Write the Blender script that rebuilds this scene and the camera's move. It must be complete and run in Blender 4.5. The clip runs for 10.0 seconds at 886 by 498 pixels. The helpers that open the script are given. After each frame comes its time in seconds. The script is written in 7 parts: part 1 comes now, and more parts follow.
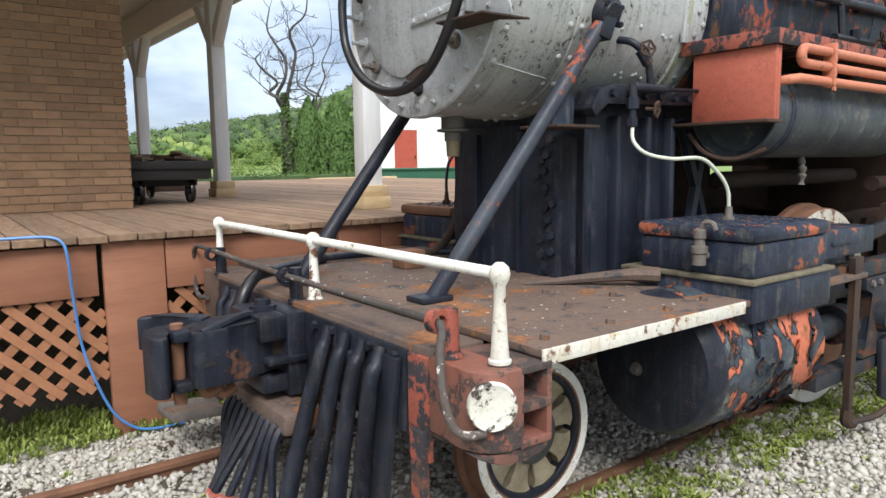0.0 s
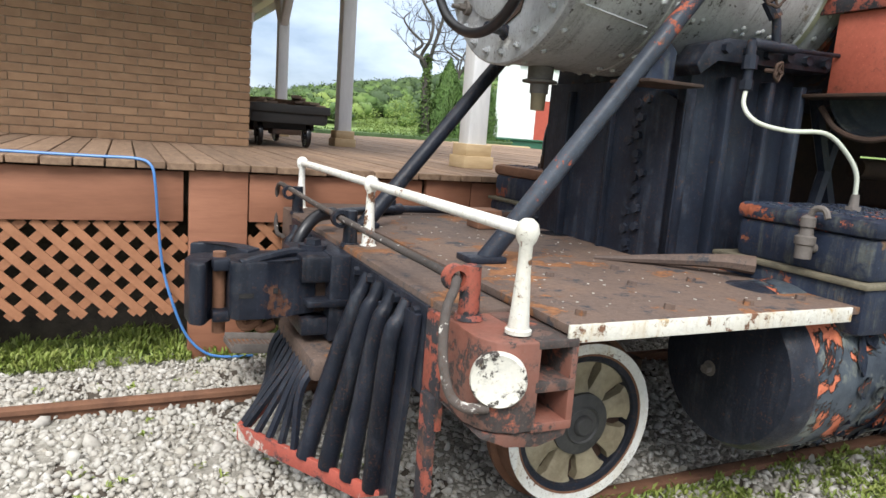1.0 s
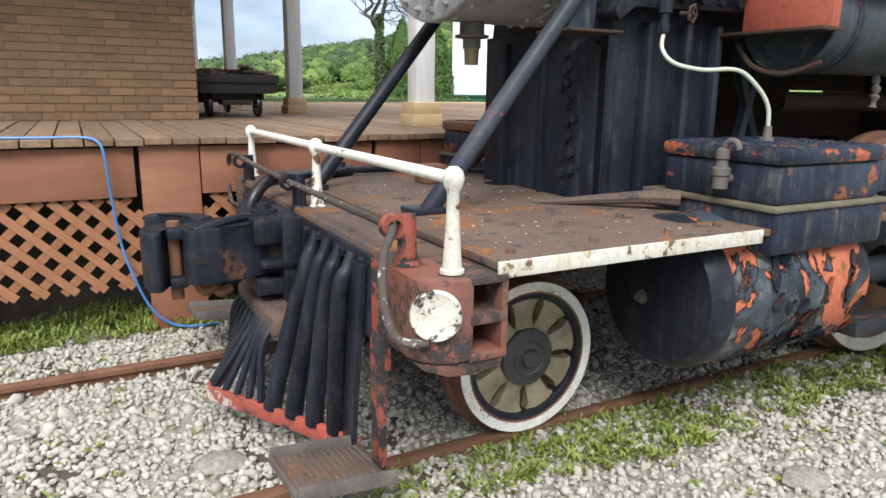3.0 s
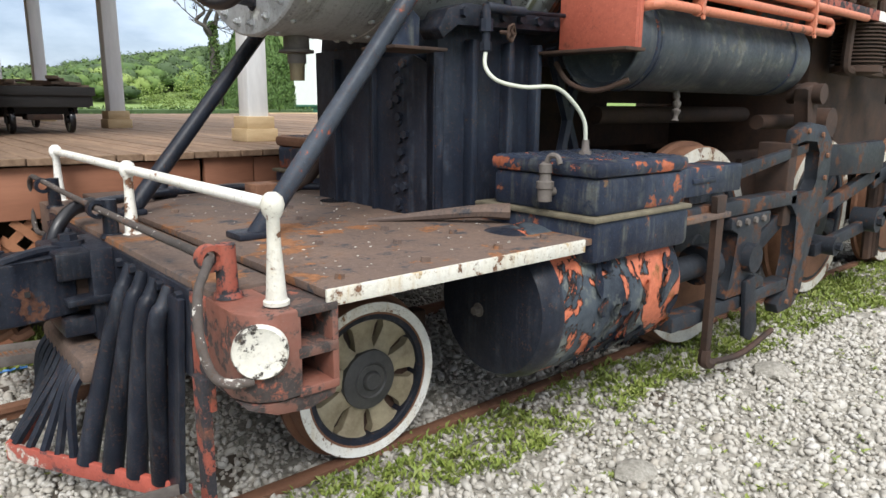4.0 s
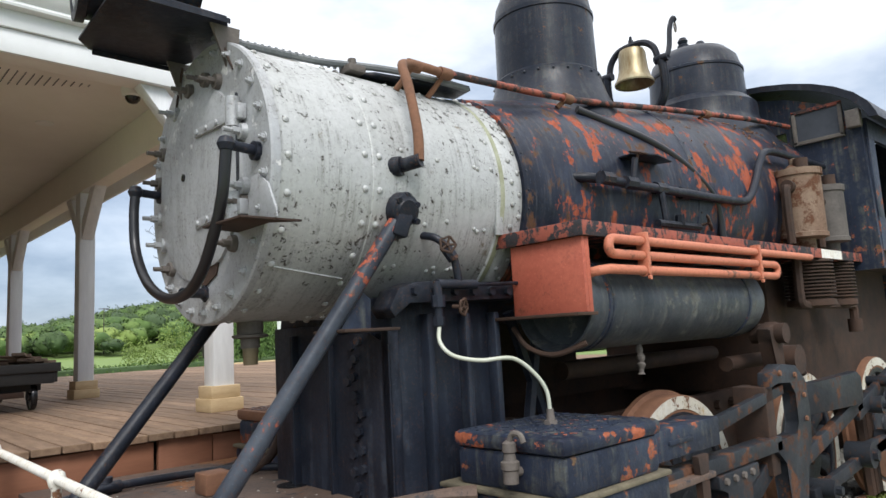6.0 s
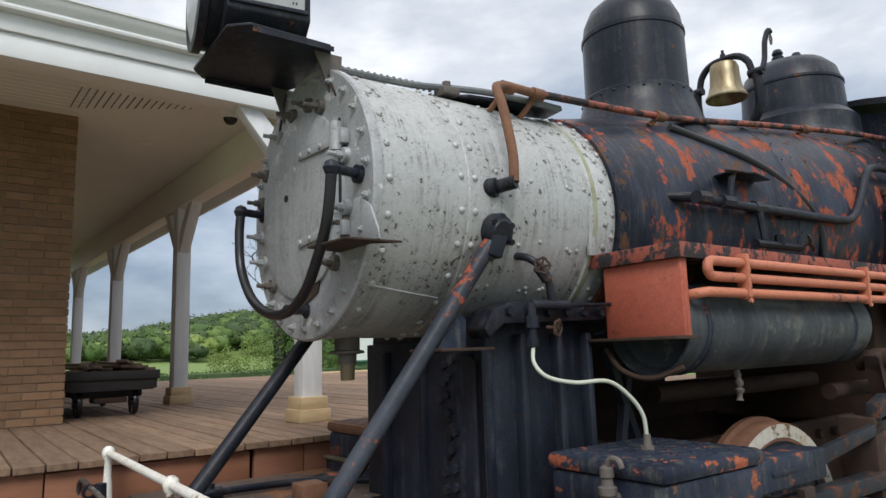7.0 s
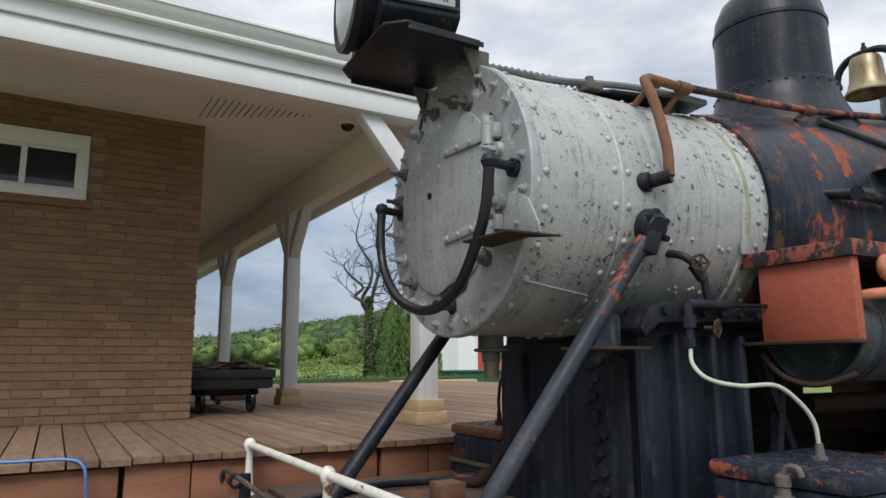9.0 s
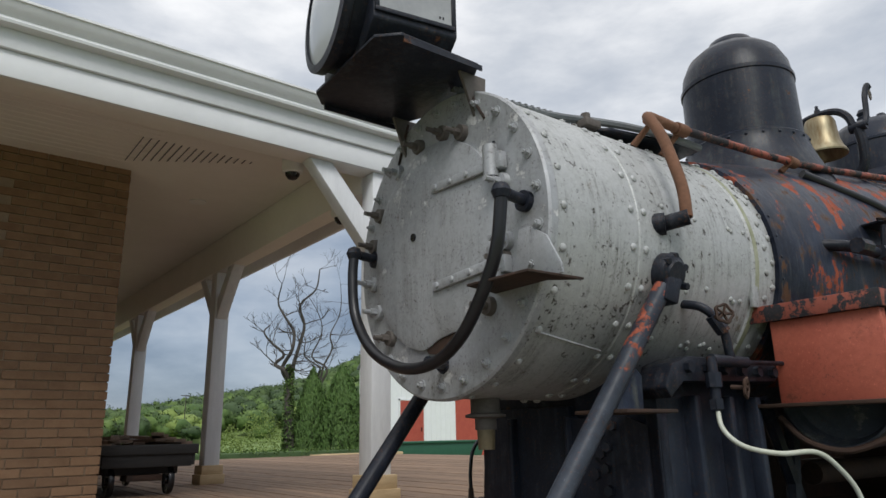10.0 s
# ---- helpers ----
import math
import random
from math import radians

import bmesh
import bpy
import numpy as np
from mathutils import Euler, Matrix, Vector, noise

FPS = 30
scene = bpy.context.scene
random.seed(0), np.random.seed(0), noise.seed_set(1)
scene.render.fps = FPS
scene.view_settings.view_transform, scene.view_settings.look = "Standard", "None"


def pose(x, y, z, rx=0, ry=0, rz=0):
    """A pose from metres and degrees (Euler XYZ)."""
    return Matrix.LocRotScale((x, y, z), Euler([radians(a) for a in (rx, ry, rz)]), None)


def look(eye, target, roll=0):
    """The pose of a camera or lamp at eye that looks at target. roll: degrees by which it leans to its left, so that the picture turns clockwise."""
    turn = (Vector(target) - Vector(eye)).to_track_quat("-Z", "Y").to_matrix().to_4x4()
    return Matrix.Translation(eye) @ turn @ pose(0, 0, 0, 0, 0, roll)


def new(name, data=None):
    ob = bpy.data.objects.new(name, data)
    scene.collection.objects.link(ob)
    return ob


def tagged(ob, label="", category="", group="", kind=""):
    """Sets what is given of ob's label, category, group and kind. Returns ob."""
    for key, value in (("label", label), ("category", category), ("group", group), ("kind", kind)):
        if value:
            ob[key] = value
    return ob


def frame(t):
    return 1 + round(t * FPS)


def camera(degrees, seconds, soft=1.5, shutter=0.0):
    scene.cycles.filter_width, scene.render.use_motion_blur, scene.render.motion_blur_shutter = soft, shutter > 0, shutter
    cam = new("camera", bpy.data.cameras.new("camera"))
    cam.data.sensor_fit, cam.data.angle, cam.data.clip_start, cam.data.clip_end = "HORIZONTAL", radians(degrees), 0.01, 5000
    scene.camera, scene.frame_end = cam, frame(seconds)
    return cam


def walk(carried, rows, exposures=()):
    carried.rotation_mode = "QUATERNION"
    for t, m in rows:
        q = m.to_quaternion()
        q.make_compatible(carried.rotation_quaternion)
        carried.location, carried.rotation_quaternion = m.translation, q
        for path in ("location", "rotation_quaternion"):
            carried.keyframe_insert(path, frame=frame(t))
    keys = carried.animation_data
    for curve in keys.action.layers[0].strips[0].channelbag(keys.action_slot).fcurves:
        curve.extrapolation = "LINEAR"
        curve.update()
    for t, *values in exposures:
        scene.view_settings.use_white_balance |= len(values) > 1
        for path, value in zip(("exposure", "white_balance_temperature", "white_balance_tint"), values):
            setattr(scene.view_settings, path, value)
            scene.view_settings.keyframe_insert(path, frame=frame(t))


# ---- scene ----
cam = camera(66.3, 10.0)
PATH = [
    (0, (-1.363, -2.598, 1.506), (-0.178, -1.006, 1.26), -0.7),
    (0.5, (-1.15, -2.534, 1.463), (-0.18, -0.814, 1.143), 0.6),
    (1, (-1.003, -2.579, 1.424), (-0.154, -0.8, 1.085), 4.3),
    (1.5, (-0.906, -2.704, 1.427), (-0.163, -0.88, 1.08), 0.7),
    (2, (-0.95, -2.745, 1.423), (-0.154, -0.953, 1.032), 0.3),
    (2.2, (-0.957, -2.749, 1.418), (-0.103, -0.987, 1.01), 0.3),
    (3.3, (-0.986, -2.749, 1.422), (0.0, -1.072, 0.956), 0.9),
    (3.5, (-0.965, -2.742, 1.428), (0.112, -1.123, 0.959), 0.7),
    (4, (-0.888, -2.734, 1.45), (0.392, -1.255, 1.033), 0.5),
    (4.5, (-0.76, -2.727, 1.499), (0.626, -1.293, 1.34), -0.7),
    (5, (-0.701, -2.734, 1.569), (0.722, -1.329, 1.581), -0.8),
    (5.5, (-0.701, -2.726, 1.609), (0.683, -1.297, 1.815), -1.6),
    (5.7, (-0.712, -2.737, 1.617), (0.655, -1.297, 1.855), -2.5),
    (6.8, (-0.798, -2.741, 1.647), (0.434, -1.194, 1.946), -2.3),
    (7, (-0.823, -2.709, 1.655), (0.349, -1.117, 1.954), -1.8),
    (7.5, (-0.888, -2.659, 1.654), (0.164, -0.994, 2.001), 1.2),
    (8, (-0.915, -2.632, 1.656), (0.078, -0.935, 2.022), 1.1),
    (8.5, (-0.987, -2.59, 1.628), (0.007, -0.889, 1.972), 0.8),
    (9, (-1.034, -2.521, 1.602), (-0.063, -0.806, 1.94), -0.4),
    (9.5, (-1.002, -2.341, 1.62), (0.041, -0.708, 2.114), -1.5),
    (10, (-1.058, -2.042, 1.597), (0.091, -0.493, 2.128), -1.2),
]
EXPO = [(0.0, 1.03), (0.5, 1.12), (2.2, 1.1), (3.5, 1.02), (4.0, 1.02), (4.5, 1.15), (5.0, 1.2), (5.7, 0.92), (6.8, 0.35), (7.5, 0.22), (9.0, 0.2), (9.5, 0.32), (10.0, 0.0)]
walk(cam, [(t, look(eye, target, roll)) for t, eye, target, roll in PATH], EXPO)

# ---- light: bright overcast sky, soft high sun ----
world = bpy.data.worlds.new("sky")
scene.world = world
world.use_nodes = True
wn, wl = world.node_tree.nodes, world.node_tree.links
wn.clear()
w_out = wn.new("ShaderNodeOutputWorld")
sky = wn.new("ShaderNodeTexSky")
sky.sky_type = "NISHITA"
sky.sun_disc = False
sky.sun_elevation, sky.sun_rotation = radians(52), radians(200)
bg_sky = wn.new("ShaderNodeBackground")
bg_sky.inputs["Strength"].default_value = 0.02
wl.new(sky.outputs["Color"], bg_sky.inputs["Color"])
w_co = wn.new("ShaderNodeTexCoord")
w_map = wn.new("ShaderNodeMapping")
w_map.inputs["Scale"].default_value = (1.0, 1.0, 2.6)
w_noise = wn.new("ShaderNodeTexNoise")
w_noise.inputs["Scale"].default_value = 2.6
w_noise.inputs["Detail"].default_value = 7
w_noise.inputs["Roughness"].default_value = 0.55
w_sep = wn.new("ShaderNodeSeparateXYZ")
w_el = wn.new("ShaderNodeMapRange")
w_el.inputs["From Min"].default_value, w_el.inputs["From Max"].default_value = 0.02, 0.9
w_add = wn.new("ShaderNodeMath")
w_add.operation = "MULTIPLY_ADD"
w_add.inputs[1].default_value = 0.62
w_ramp = wn.new("ShaderNodeValToRGB")
w_ramp.color_ramp.elements[0].position, w_ramp.color_ramp.elements[0].color = 0.44, (0.19, 0.25, 0.36, 1)
w_ramp.color_ramp.elements[1].position, w_ramp.color_ramp.elements[1].color = 1.0, (1.35, 1.35, 1.35, 1)
e = w_ramp.color_ramp.elements.new(0.60)
e.color = (0.42, 0.49, 0.60, 1)
e = w_ramp.color_ramp.elements.new(0.80)
e.color = (0.80, 0.84, 0.90, 1)
bg_cloud = wn.new("ShaderNodeBackground")
bg_cloud.inputs["Strength"].default_value = 0.72
w_mix = wn.new("ShaderNodeAddShader")
wl.new(w_co.outputs["Generated"], w_map.inputs["Vector"])
wl.new(w_map.outputs["Vector"], w_noise.inputs["Vector"])
wl.new(w_co.outputs["Generated"], w_sep.inputs["Vector"])
wl.new(w_sep.outputs["Z"], w_el.inputs["Value"])
wl.new(w_el.outputs["Result"], w_add.inputs[0])
wl.new(w_noise.outputs["Fac"], w_add.inputs[2])
wl.new(w_add.outputs["Value"], w_ramp.inputs["Fac"])
wl.new(w_ramp.outputs["Color"], bg_cloud.inputs["Color"])
wl.new(bg_sky.outputs["Background"], w_mix.inputs[0])
wl.new(bg_cloud.outputs["Background"], w_mix.inputs[1])
wl.new(w_mix.outputs["Shader"], w_out.inputs["Surface"])

sun_data = bpy.data.lights.new("sun", "SUN")
sun_data.energy, sun_data.angle, sun_data.color = 1.8, radians(25), (1.0, 0.985, 0.96)
sun = new("sun", sun_data)
sun.matrix_world = look((-3, -7, 9), (1.5, 0, 0.5))


# ---- materials ----
def nodes_of(name):
    m = bpy.data.materials.new(name)
    m.use_nodes = True
    return m, m.node_tree.nodes, m.node_tree.links, m.node_tree.nodes["Principled BSDF"]


def noise_node(n, l, vec, scale, detail=6, rough=0.6):
    k = n.new("ShaderNodeTexNoise")
    k.inputs["Scale"].default_value, k.inputs["Detail"].default_value, k.inputs["Roughness"].default_value = scale, detail, rough
    l.new(vec, k.inputs["Vector"])
    return k.outputs["Fac"]


def step_node(n, l, val, a, b):
    k = n.new("ShaderNodeMapRange")
    k.inputs["From Min"].default_value, k.inputs["From Max"].default_value = a, b
    l.new(val, k.inputs["Value"])
    return k.outputs["Result"]


def mix_node(n, l, fac, a, b):
    k = n.new("ShaderNodeMix")
    k.data_type = "RGBA"
    for sock, v in ((k.inputs[0], fac), (k.inputs[6], a), (k.inputs[7], b)):
        if isinstance(v, (tuple, list)):
            sock.default_value = (*v[:3], 1)
        elif isinstance(v, (int, float)):
            sock.default_value = v
        else:
            l.new(v, sock)
    return k.outputs[2]


def math_node(n, l, op, a, b):
    k = n.new("ShaderNodeMath")
    k.operation = op
    for sock, v in ((k.inputs[0], a), (k.inputs[1], b)):
        if isinstance(v, (int, float)):
            sock.default_value = v
        else:
            l.new(v, sock)
    return k.outputs[0]


def coords(n, l, stretch=(1, 1, 1), vary=0.0):
    co = n.new("ShaderNodeTexCoord")
    mp = n.new("ShaderNodeMapping")
    mp.inputs["Scale"].default_value = stretch
    l.new(co.outputs["Object"], mp.inputs["Vector"])
    if vary:
        oi = n.new("ShaderNodeObjectInfo")
        sc = math_node(n, l, "MULTIPLY", oi.outputs["Random"], vary)
        cb = n.new("ShaderNodeCombineXYZ")
        for i in range(3):
            l.new(sc, cb.inputs[i])
        l.new(cb.outputs[0], mp.inputs["Location"])
    return mp.outputs["Vector"]


def bump(n, l, bsdf, height, strength, dist=0.01):
    k = n.new("ShaderNodeBump")
    k.inputs["Strength"].default_value, k.inputs["Distance"].default_value = strength, dist
    l.new(height, k.inputs["Height"])
    l.new(k.outputs["Normal"], bsdf.inputs["Normal"])


def worn(name, paint, paint2, chip, chip_at=0.62, chip_scale=5.0, rust=(0.16, 0.07, 0.035), rust_at=0.66, streak=None, rough=0.5, metal=0.0, stretch=(1, 1, 1), lump=0.25, drip=(16, 16, 0.9), more=None):
    """Old paint that flakes off to a primer, with rust, streaks and lumps."""
    m, n, l, b = nodes_of(name)
    v = coords(n, l, stretch, 7.0)
    big = noise_node(n, l, v, 2.2, 5, 0.6)
    fine = noise_node(n, l, v, 38, 6, 0.7)
    flake = noise_node(n, l, v, chip_scale, 12, 0.70)
    rusty = noise_node(n, l, v, 9, 9, 0.7)
    col = mix_node(n, l, step_node(n, l, big, 0.35, 0.68), paint, paint2)
    col = mix_node(n, l, math_node(n, l, "MULTIPLY", step_node(n, l, fine, 0.45, 0.7), 0.25), col, tuple(c * 0.45 for c in paint))
    if streak:
        sv = coords(n, l, drip, 3.0)
        st = step_node(n, l, noise_node(n, l, sv, 1.6, 6, 0.65), 0.48, 0.64)
        col = mix_node(n, l, math_node(n, l, "MULTIPLY", math_node(n, l, "MULTIPLY", st, step_node(n, l, rusty, 0.42, 0.58)), 0.5), col, streak)
    area = math_node(n, l, "MULTIPLY_ADD", big, 0.5)
    area.node.inputs[2].default_value = -0.25
    flake = math_node(n, l, "ADD", flake, area)
    if more:
        # wear that grows with height, from a to b
        wc = n.new("ShaderNodeTexCoord")
        ws = n.new("ShaderNodeSeparateXYZ")
        l.new(wc.outputs["Object"], ws.inputs[0])
        flake = math_node(n, l, "ADD", flake, math_node(n, l, "MULTIPLY", step_node(n, l, ws.outputs["Z"], more[0], more[1]), more[2]))
    mask = step_node(n, l, flake, chip_at, chip_at + 0.012)
    halo = step_node(n, l, flake, chip_at - 0.03, chip_at)
    col = mix_node(n, l, math_node(n, l, "MULTIPLY", halo, 0.35), col, tuple(c * 0.4 for c in chip))
    chip_col = mix_node(n, l, step_node(n, l, fine, 0.40, 0.66), chip, tuple(c * 0.55 for c in chip))
    col = mix_node(n, l, mask, col, chip_col)
    rmask = step_node(n, l, rusty, rust_at, rust_at + 0.07)
    col = mix_node(n, l, rmask, col, rust)
    speck = noise_node(n, l, v, 85, 5, 0.75)
    where = step_node(n, l, rusty, 0.40, 0.60)
    col = mix_node(n, l, math_node(n, l, "MULTIPLY", math_node(n, l, "MULTIPLY", step_node(n, l, speck, 0.56, 0.62), where), 0.75), col, tuple(c * 0.45 + 0.012 for c in rust))
    col = mix_node(n, l, math_node(n, l, "MULTIPLY", step_node(n, l, speck, 0.40, 0.33), 0.45), col, tuple(min(c * 1.7 + 0.02, 0.8) for c in paint2))
    l.new(col, b.inputs["Base Color"])
    b.inputs["Specular IOR Level"].default_value = 0.5 if max(paint) > 0.2 else 0.22
    ro = math_node(n, l, "MULTIPLY_ADD", fine, 0.35)
    ro.node.inputs[2].default_value = rough - 0.15
    ro2 = math_node(n, l, "MAXIMUM", ro, math_node(n, l, "MULTIPLY", math_node(n, l, "MAXIMUM", mask, rmask), 0.85))
    l.new(ro2, b.inputs["Roughness"])
    if metal:
        l.new(math_node(n, l, "MULTIPLY", math_node(n, l, "SUBTRACT", 1.0, math_node(n, l, "MAXIMUM", mask, rmask)), metal), b.inputs["Metallic"])
    h = math_node(n, l, "SUBTRACT", math_node(n, l, "MULTIPLY", math_node(n, l, "ADD", fine, math_node(n, l, "MULTIPLY", speck, 0.6)), 0.4), math_node(n, l, "MULTIPLY", mask, 0.5))
    bump(n, l, b, h, lump * 1.3, 0.006)
    return m


def plain(name, c1, c2, rough=0.6, scale=14, stretch=(1, 1, 1), metal=0.0, bumps=0.2, vary=9.0, hue=0.0):
    """Two tones of one stuff in a grain."""
    m, n, l, b = nodes_of(name)
    v = coords(n, l, stretch, vary)
    a = noise_node(n, l, v, scale, 7, 0.65)
    g = noise_node(n, l, v, scale * 7, 4, 0.6)
    f = step_node(n, l, math_node(n, l, "ADD", math_node(n, l, "MULTIPLY", a, 0.75), math_node(n, l, "MULTIPLY", g, 0.25)), 0.32, 0.68)
    col = mix_node(n, l, f, c1, c2)
    if hue:
        oi = n.new("ShaderNodeObjectInfo")
        k = n.new("ShaderNodeHueSaturation")
        l.new(col, k.inputs["Color"])
        val = math_node(n, l, "MULTIPLY_ADD", oi.outputs["Random"], hue)
        val.node.inputs[2].default_value = 1 - hue / 2
        l.new(val, k.inputs["Value"])
        col = k.outputs["Color"]
    l.new(col, b.inputs["Base Color"])
    b.inputs["Roughness"].default_value, b.inputs["Metallic"].default_value = rough, metal
    if bumps:
        bump(n, l, b, math_node(n, l, "ADD", a, math_node(n, l, "MULTIPLY", g, 0.5)), bumps, 0.008)
    return m


def islands(name, tones, rough=0.85, scale=30):
    """Tones picked for each loose piece of one mesh."""
    m, n, l, b = nodes_of(name)
    ge = n.new("ShaderNodeNewGeometry")
    r = n.new("ShaderNodeValToRGB")
    els = r.color_ramp.elements
    els[0].color, els[1].color = (*tones[0], 1), (*tones[-1], 1)
    for i, t in enumerate(tones[1:-1]):
        x = els.new((i + 1) / (len(tones) - 1))
        x.color = (*t, 1)
    l.new(ge.outputs["Random Per Island"], r.inputs["Fac"])
    v = coords(n, l)
    g = noise_node(n, l, v, scale, 5, 0.6)
    col = mix_node(n, l, math_node(n, l, "MULTIPLY", step_node(n, l, g, 0.4, 0.75), 0.45), r.outputs["Color"], tuple(c * 0.45 for c in tones[0]))
    l.new(col, b.inputs["Base Color"])
    b.inputs["Roughness"].default_value = rough
    return m


BLACK = worn("black_paint", (0.007, 0.009, 0.014), (0.020, 0.024, 0.036), (0.12, 0.058, 0.04), 0.67, 9, rust_at=0.66, streak=(0.055, 0.062, 0.075), rough=0.36, lump=0.45)
NAVY = worn("faded_blue_black_paint", (0.010, 0.014, 0.028), (0.034, 0.046, 0.074), (0.36, 0.115, 0.065), 0.605, 9.0, rust=(0.12, 0.08, 0.045), rust_at=0.61, streak=(0.15, 0.155, 0.125), rough=0.45, lump=0.4)
JACKET = worn("boiler_jacket_paint", (0.008, 0.011, 0.021), (0.030, 0.039, 0.064), (0.33, 0.085, 0.048), 0.572, 6.5, rust=(0.095, 0.050, 0.028), rust_at=0.560, streak=(0.095, 0.10, 0.105), rough=0.36, stretch=(1.3, 1.0, 0.7), drip=(22, 2, 0.9))
def peeling(name):
    """Thick paint curling off in sheets: red primer, grey undercoat and blue-black top coat with dark lips."""
    m, n, l, b = nodes_of(name)
    v = coords(n, l, (1.0, 1.15, 0.8))
    k = n.new("ShaderNodeTexNoise")
    k.inputs["Scale"].default_value, k.inputs["Detail"].default_value, k.inputs["Roughness"].default_value, k.inputs["Distortion"].default_value = 4.2, 13, 0.66, 0.8
    l.new(v, k.inputs["Vector"])
    sheet = k.outputs["Fac"]
    tone = noise_node(n, l, v, 3.0, 5, 0.6)
    fine = noise_node(n, l, v, 45, 6, 0.7)
    rusty = noise_node(n, l, v, 7, 10, 0.7)
    top = mix_node(n, l, step_node(n, l, tone, 0.42, 0.58), (0.008, 0.012, 0.022), (0.055, 0.068, 0.082))
    top = mix_node(n, l, step_node(n, l, rusty, 0.52, 0.60), top, (0.13, 0.14, 0.125))
    red = mix_node(n, l, step_node(n, l, fine, 0.38, 0.66), (0.50, 0.15, 0.08), (0.36, 0.095, 0.05))
    red = mix_node(n, l, step_node(n, l, rusty, 0.54, 0.62), red, (0.20, 0.085, 0.03))
    gone = step_node(n, l, sheet, 0.508, 0.516)
    lip = math_node(n, l, "SUBTRACT", step_node(n, l, sheet, 0.494, 0.504), step_node(n, l, sheet, 0.520, 0.530))
    col = mix_node(n, l, gone, top, red)
    col = mix_node(n, l, math_node(n, l, "MULTIPLY", lip, 0.85), col, (0.012, 0.010, 0.010))
    l.new(col, b.inputs["Base Color"])
    b.inputs["Roughness"].default_value = 0.55
    b.inputs["Specular IOR Level"].default_value = 0.3
    h = math_node(n, l, "SUBTRACT", math_node(n, l, "MULTIPLY", fine, 0.2), math_node(n, l, "MULTIPLY", gone, 0.8))
    bump(n, l, b, math_node(n, l, "ADD", h, math_node(n, l, "MULTIPLY", lip, 0.9)), 0.8, 0.012)
    return m


PEEL = peeling("peeling_cylinder_paint")
SADDLE = worn("saddle_paint", (0.009, 0.011, 0.018), (0.022, 0.029, 0.045), (0.09, 0.055, 0.04), 0.67, 7, rust_at=0.69, streak=(0.065, 0.080, 0.105), rough=0.42)
ORANGE = worn("red_oxide_primer", (0.37, 0.085, 0.052), (0.46, 0.125, 0.075), (0.06, 0.05, 0.055), 0.655, 11, rust=(0.24, 0.065, 0.04), rust_at=0.62, rough=0.6)
RED_EDGE = worn("scuffed_red_edge", (0.30, 0.075, 0.045), (0.22, 0.055, 0.037), (0.025, 0.025, 0.03), 0.50, 13, rust=(0.10, 0.045, 0.03), rust_at=0.55, rough=0.6)
PIPE = worn("orange_primer_pipe", (0.53, 0.19, 0.11), (0.44, 0.14, 0.08), (0.20, 0.10, 0.07), 0.66, 12, rust=(0.30, 0.10, 0.06), rust_at=0.64, rough=0.6)
SILVER = worn("aluminium_paint", (0.46, 0.47, 0.475), (0.37, 0.38, 0.37), (0.07, 0.060, 0.055), 0.632, 34, rust=(0.19, 0.165, 0.13), rust_at=0.64, rough=0.5, metal=0.25, streak=(0.085, 0.085, 0.07), lump=0.5, drip=(30, 1.6, 0.8), more=(2.2, 2.75, 0.035))
SILVER_FACE = worn("aluminium_paint_face", (0.44, 0.45, 0.465), (0.33, 0.34, 0.355), (0.60, 0.60, 0.60), 0.63, 12, rust=(0.12, 0.07, 0.05), rust_at=0.66, rough=0.45, metal=0.3, streak=(0.20, 0.20, 0.19))
WHITE = worn("white_paint_chipped", (0.80, 0.79, 0.75), (0.70, 0.68, 0.61), (0.20, 0.09, 0.045), 0.635, 18, rust=(0.42, 0.24, 0.10), rust_at=0.645, rough=0.45, streak=(0.50, 0.38, 0.20))
EDGE = worn("rust_stained_white_edge", (0.62, 0.61, 0.56), (0.50, 0.47, 0.39), (0.16, 0.075, 0.04), 0.605, 16, rust=(0.40, 0.28, 0.14), rust_at=0.60, rough=0.5, streak=(0.36, 0.24, 0.10))
DISC = worn("flaking_white_disc", (0.64, 0.62, 0.56), (0.52, 0.50, 0.42), (0.05, 0.04, 0.035), 0.545, 14, rust=(0.42, 0.30, 0.18), rust_at=0.60, rough=0.5)
# dark glass panel; the sky it reflects is mixed into the grey
PANEL = plain("sky_grey_panel", (0.24, 0.25, 0.26), (0.36, 0.37, 0.38), 0.22, 6, bumps=0.03)
DECKM = worn("rusted_deck_plate", (0.100, 0.074, 0.063), (0.158, 0.106, 0.080), (0.25, 0.115, 0.055), 0.56, 3.2, rust=(0.045, 0.045, 0.05), rust_at=0.56, rough=0.7)
RUST = plain("rust", (0.11, 0.05, 0.028), (0.21, 0.10, 0.055), 0.85, 9, bumps=0.4)
RUST_DARK = plain("dark_rust", (0.014, 0.009, 0.007), (0.062, 0.029, 0.016), 0.8, 6, bumps=0.3)
GEAR = worn("grimy_blue_grey_steel", (0.011, 0.013, 0.018), (0.033, 0.039, 0.047), (0.12, 0.055, 0.032), 0.585, 8, rust=(0.070, 0.033, 0.020), rust_at=0.565, rough=0.5)
PUMP = worn("rusty_pump_paint", (0.16, 0.10, 0.07), (0.25, 0.19, 0.14), (0.34, 0.27, 0.20), 0.58, 9, rust=(0.10, 0.045, 0.025), rust_at=0.52, rough=0.75)
HUB = plain("greasy_grey_hub", (0.026, 0.026, 0.028), (0.070, 0.068, 0.064), 0.6, 12, bumps=0.35)
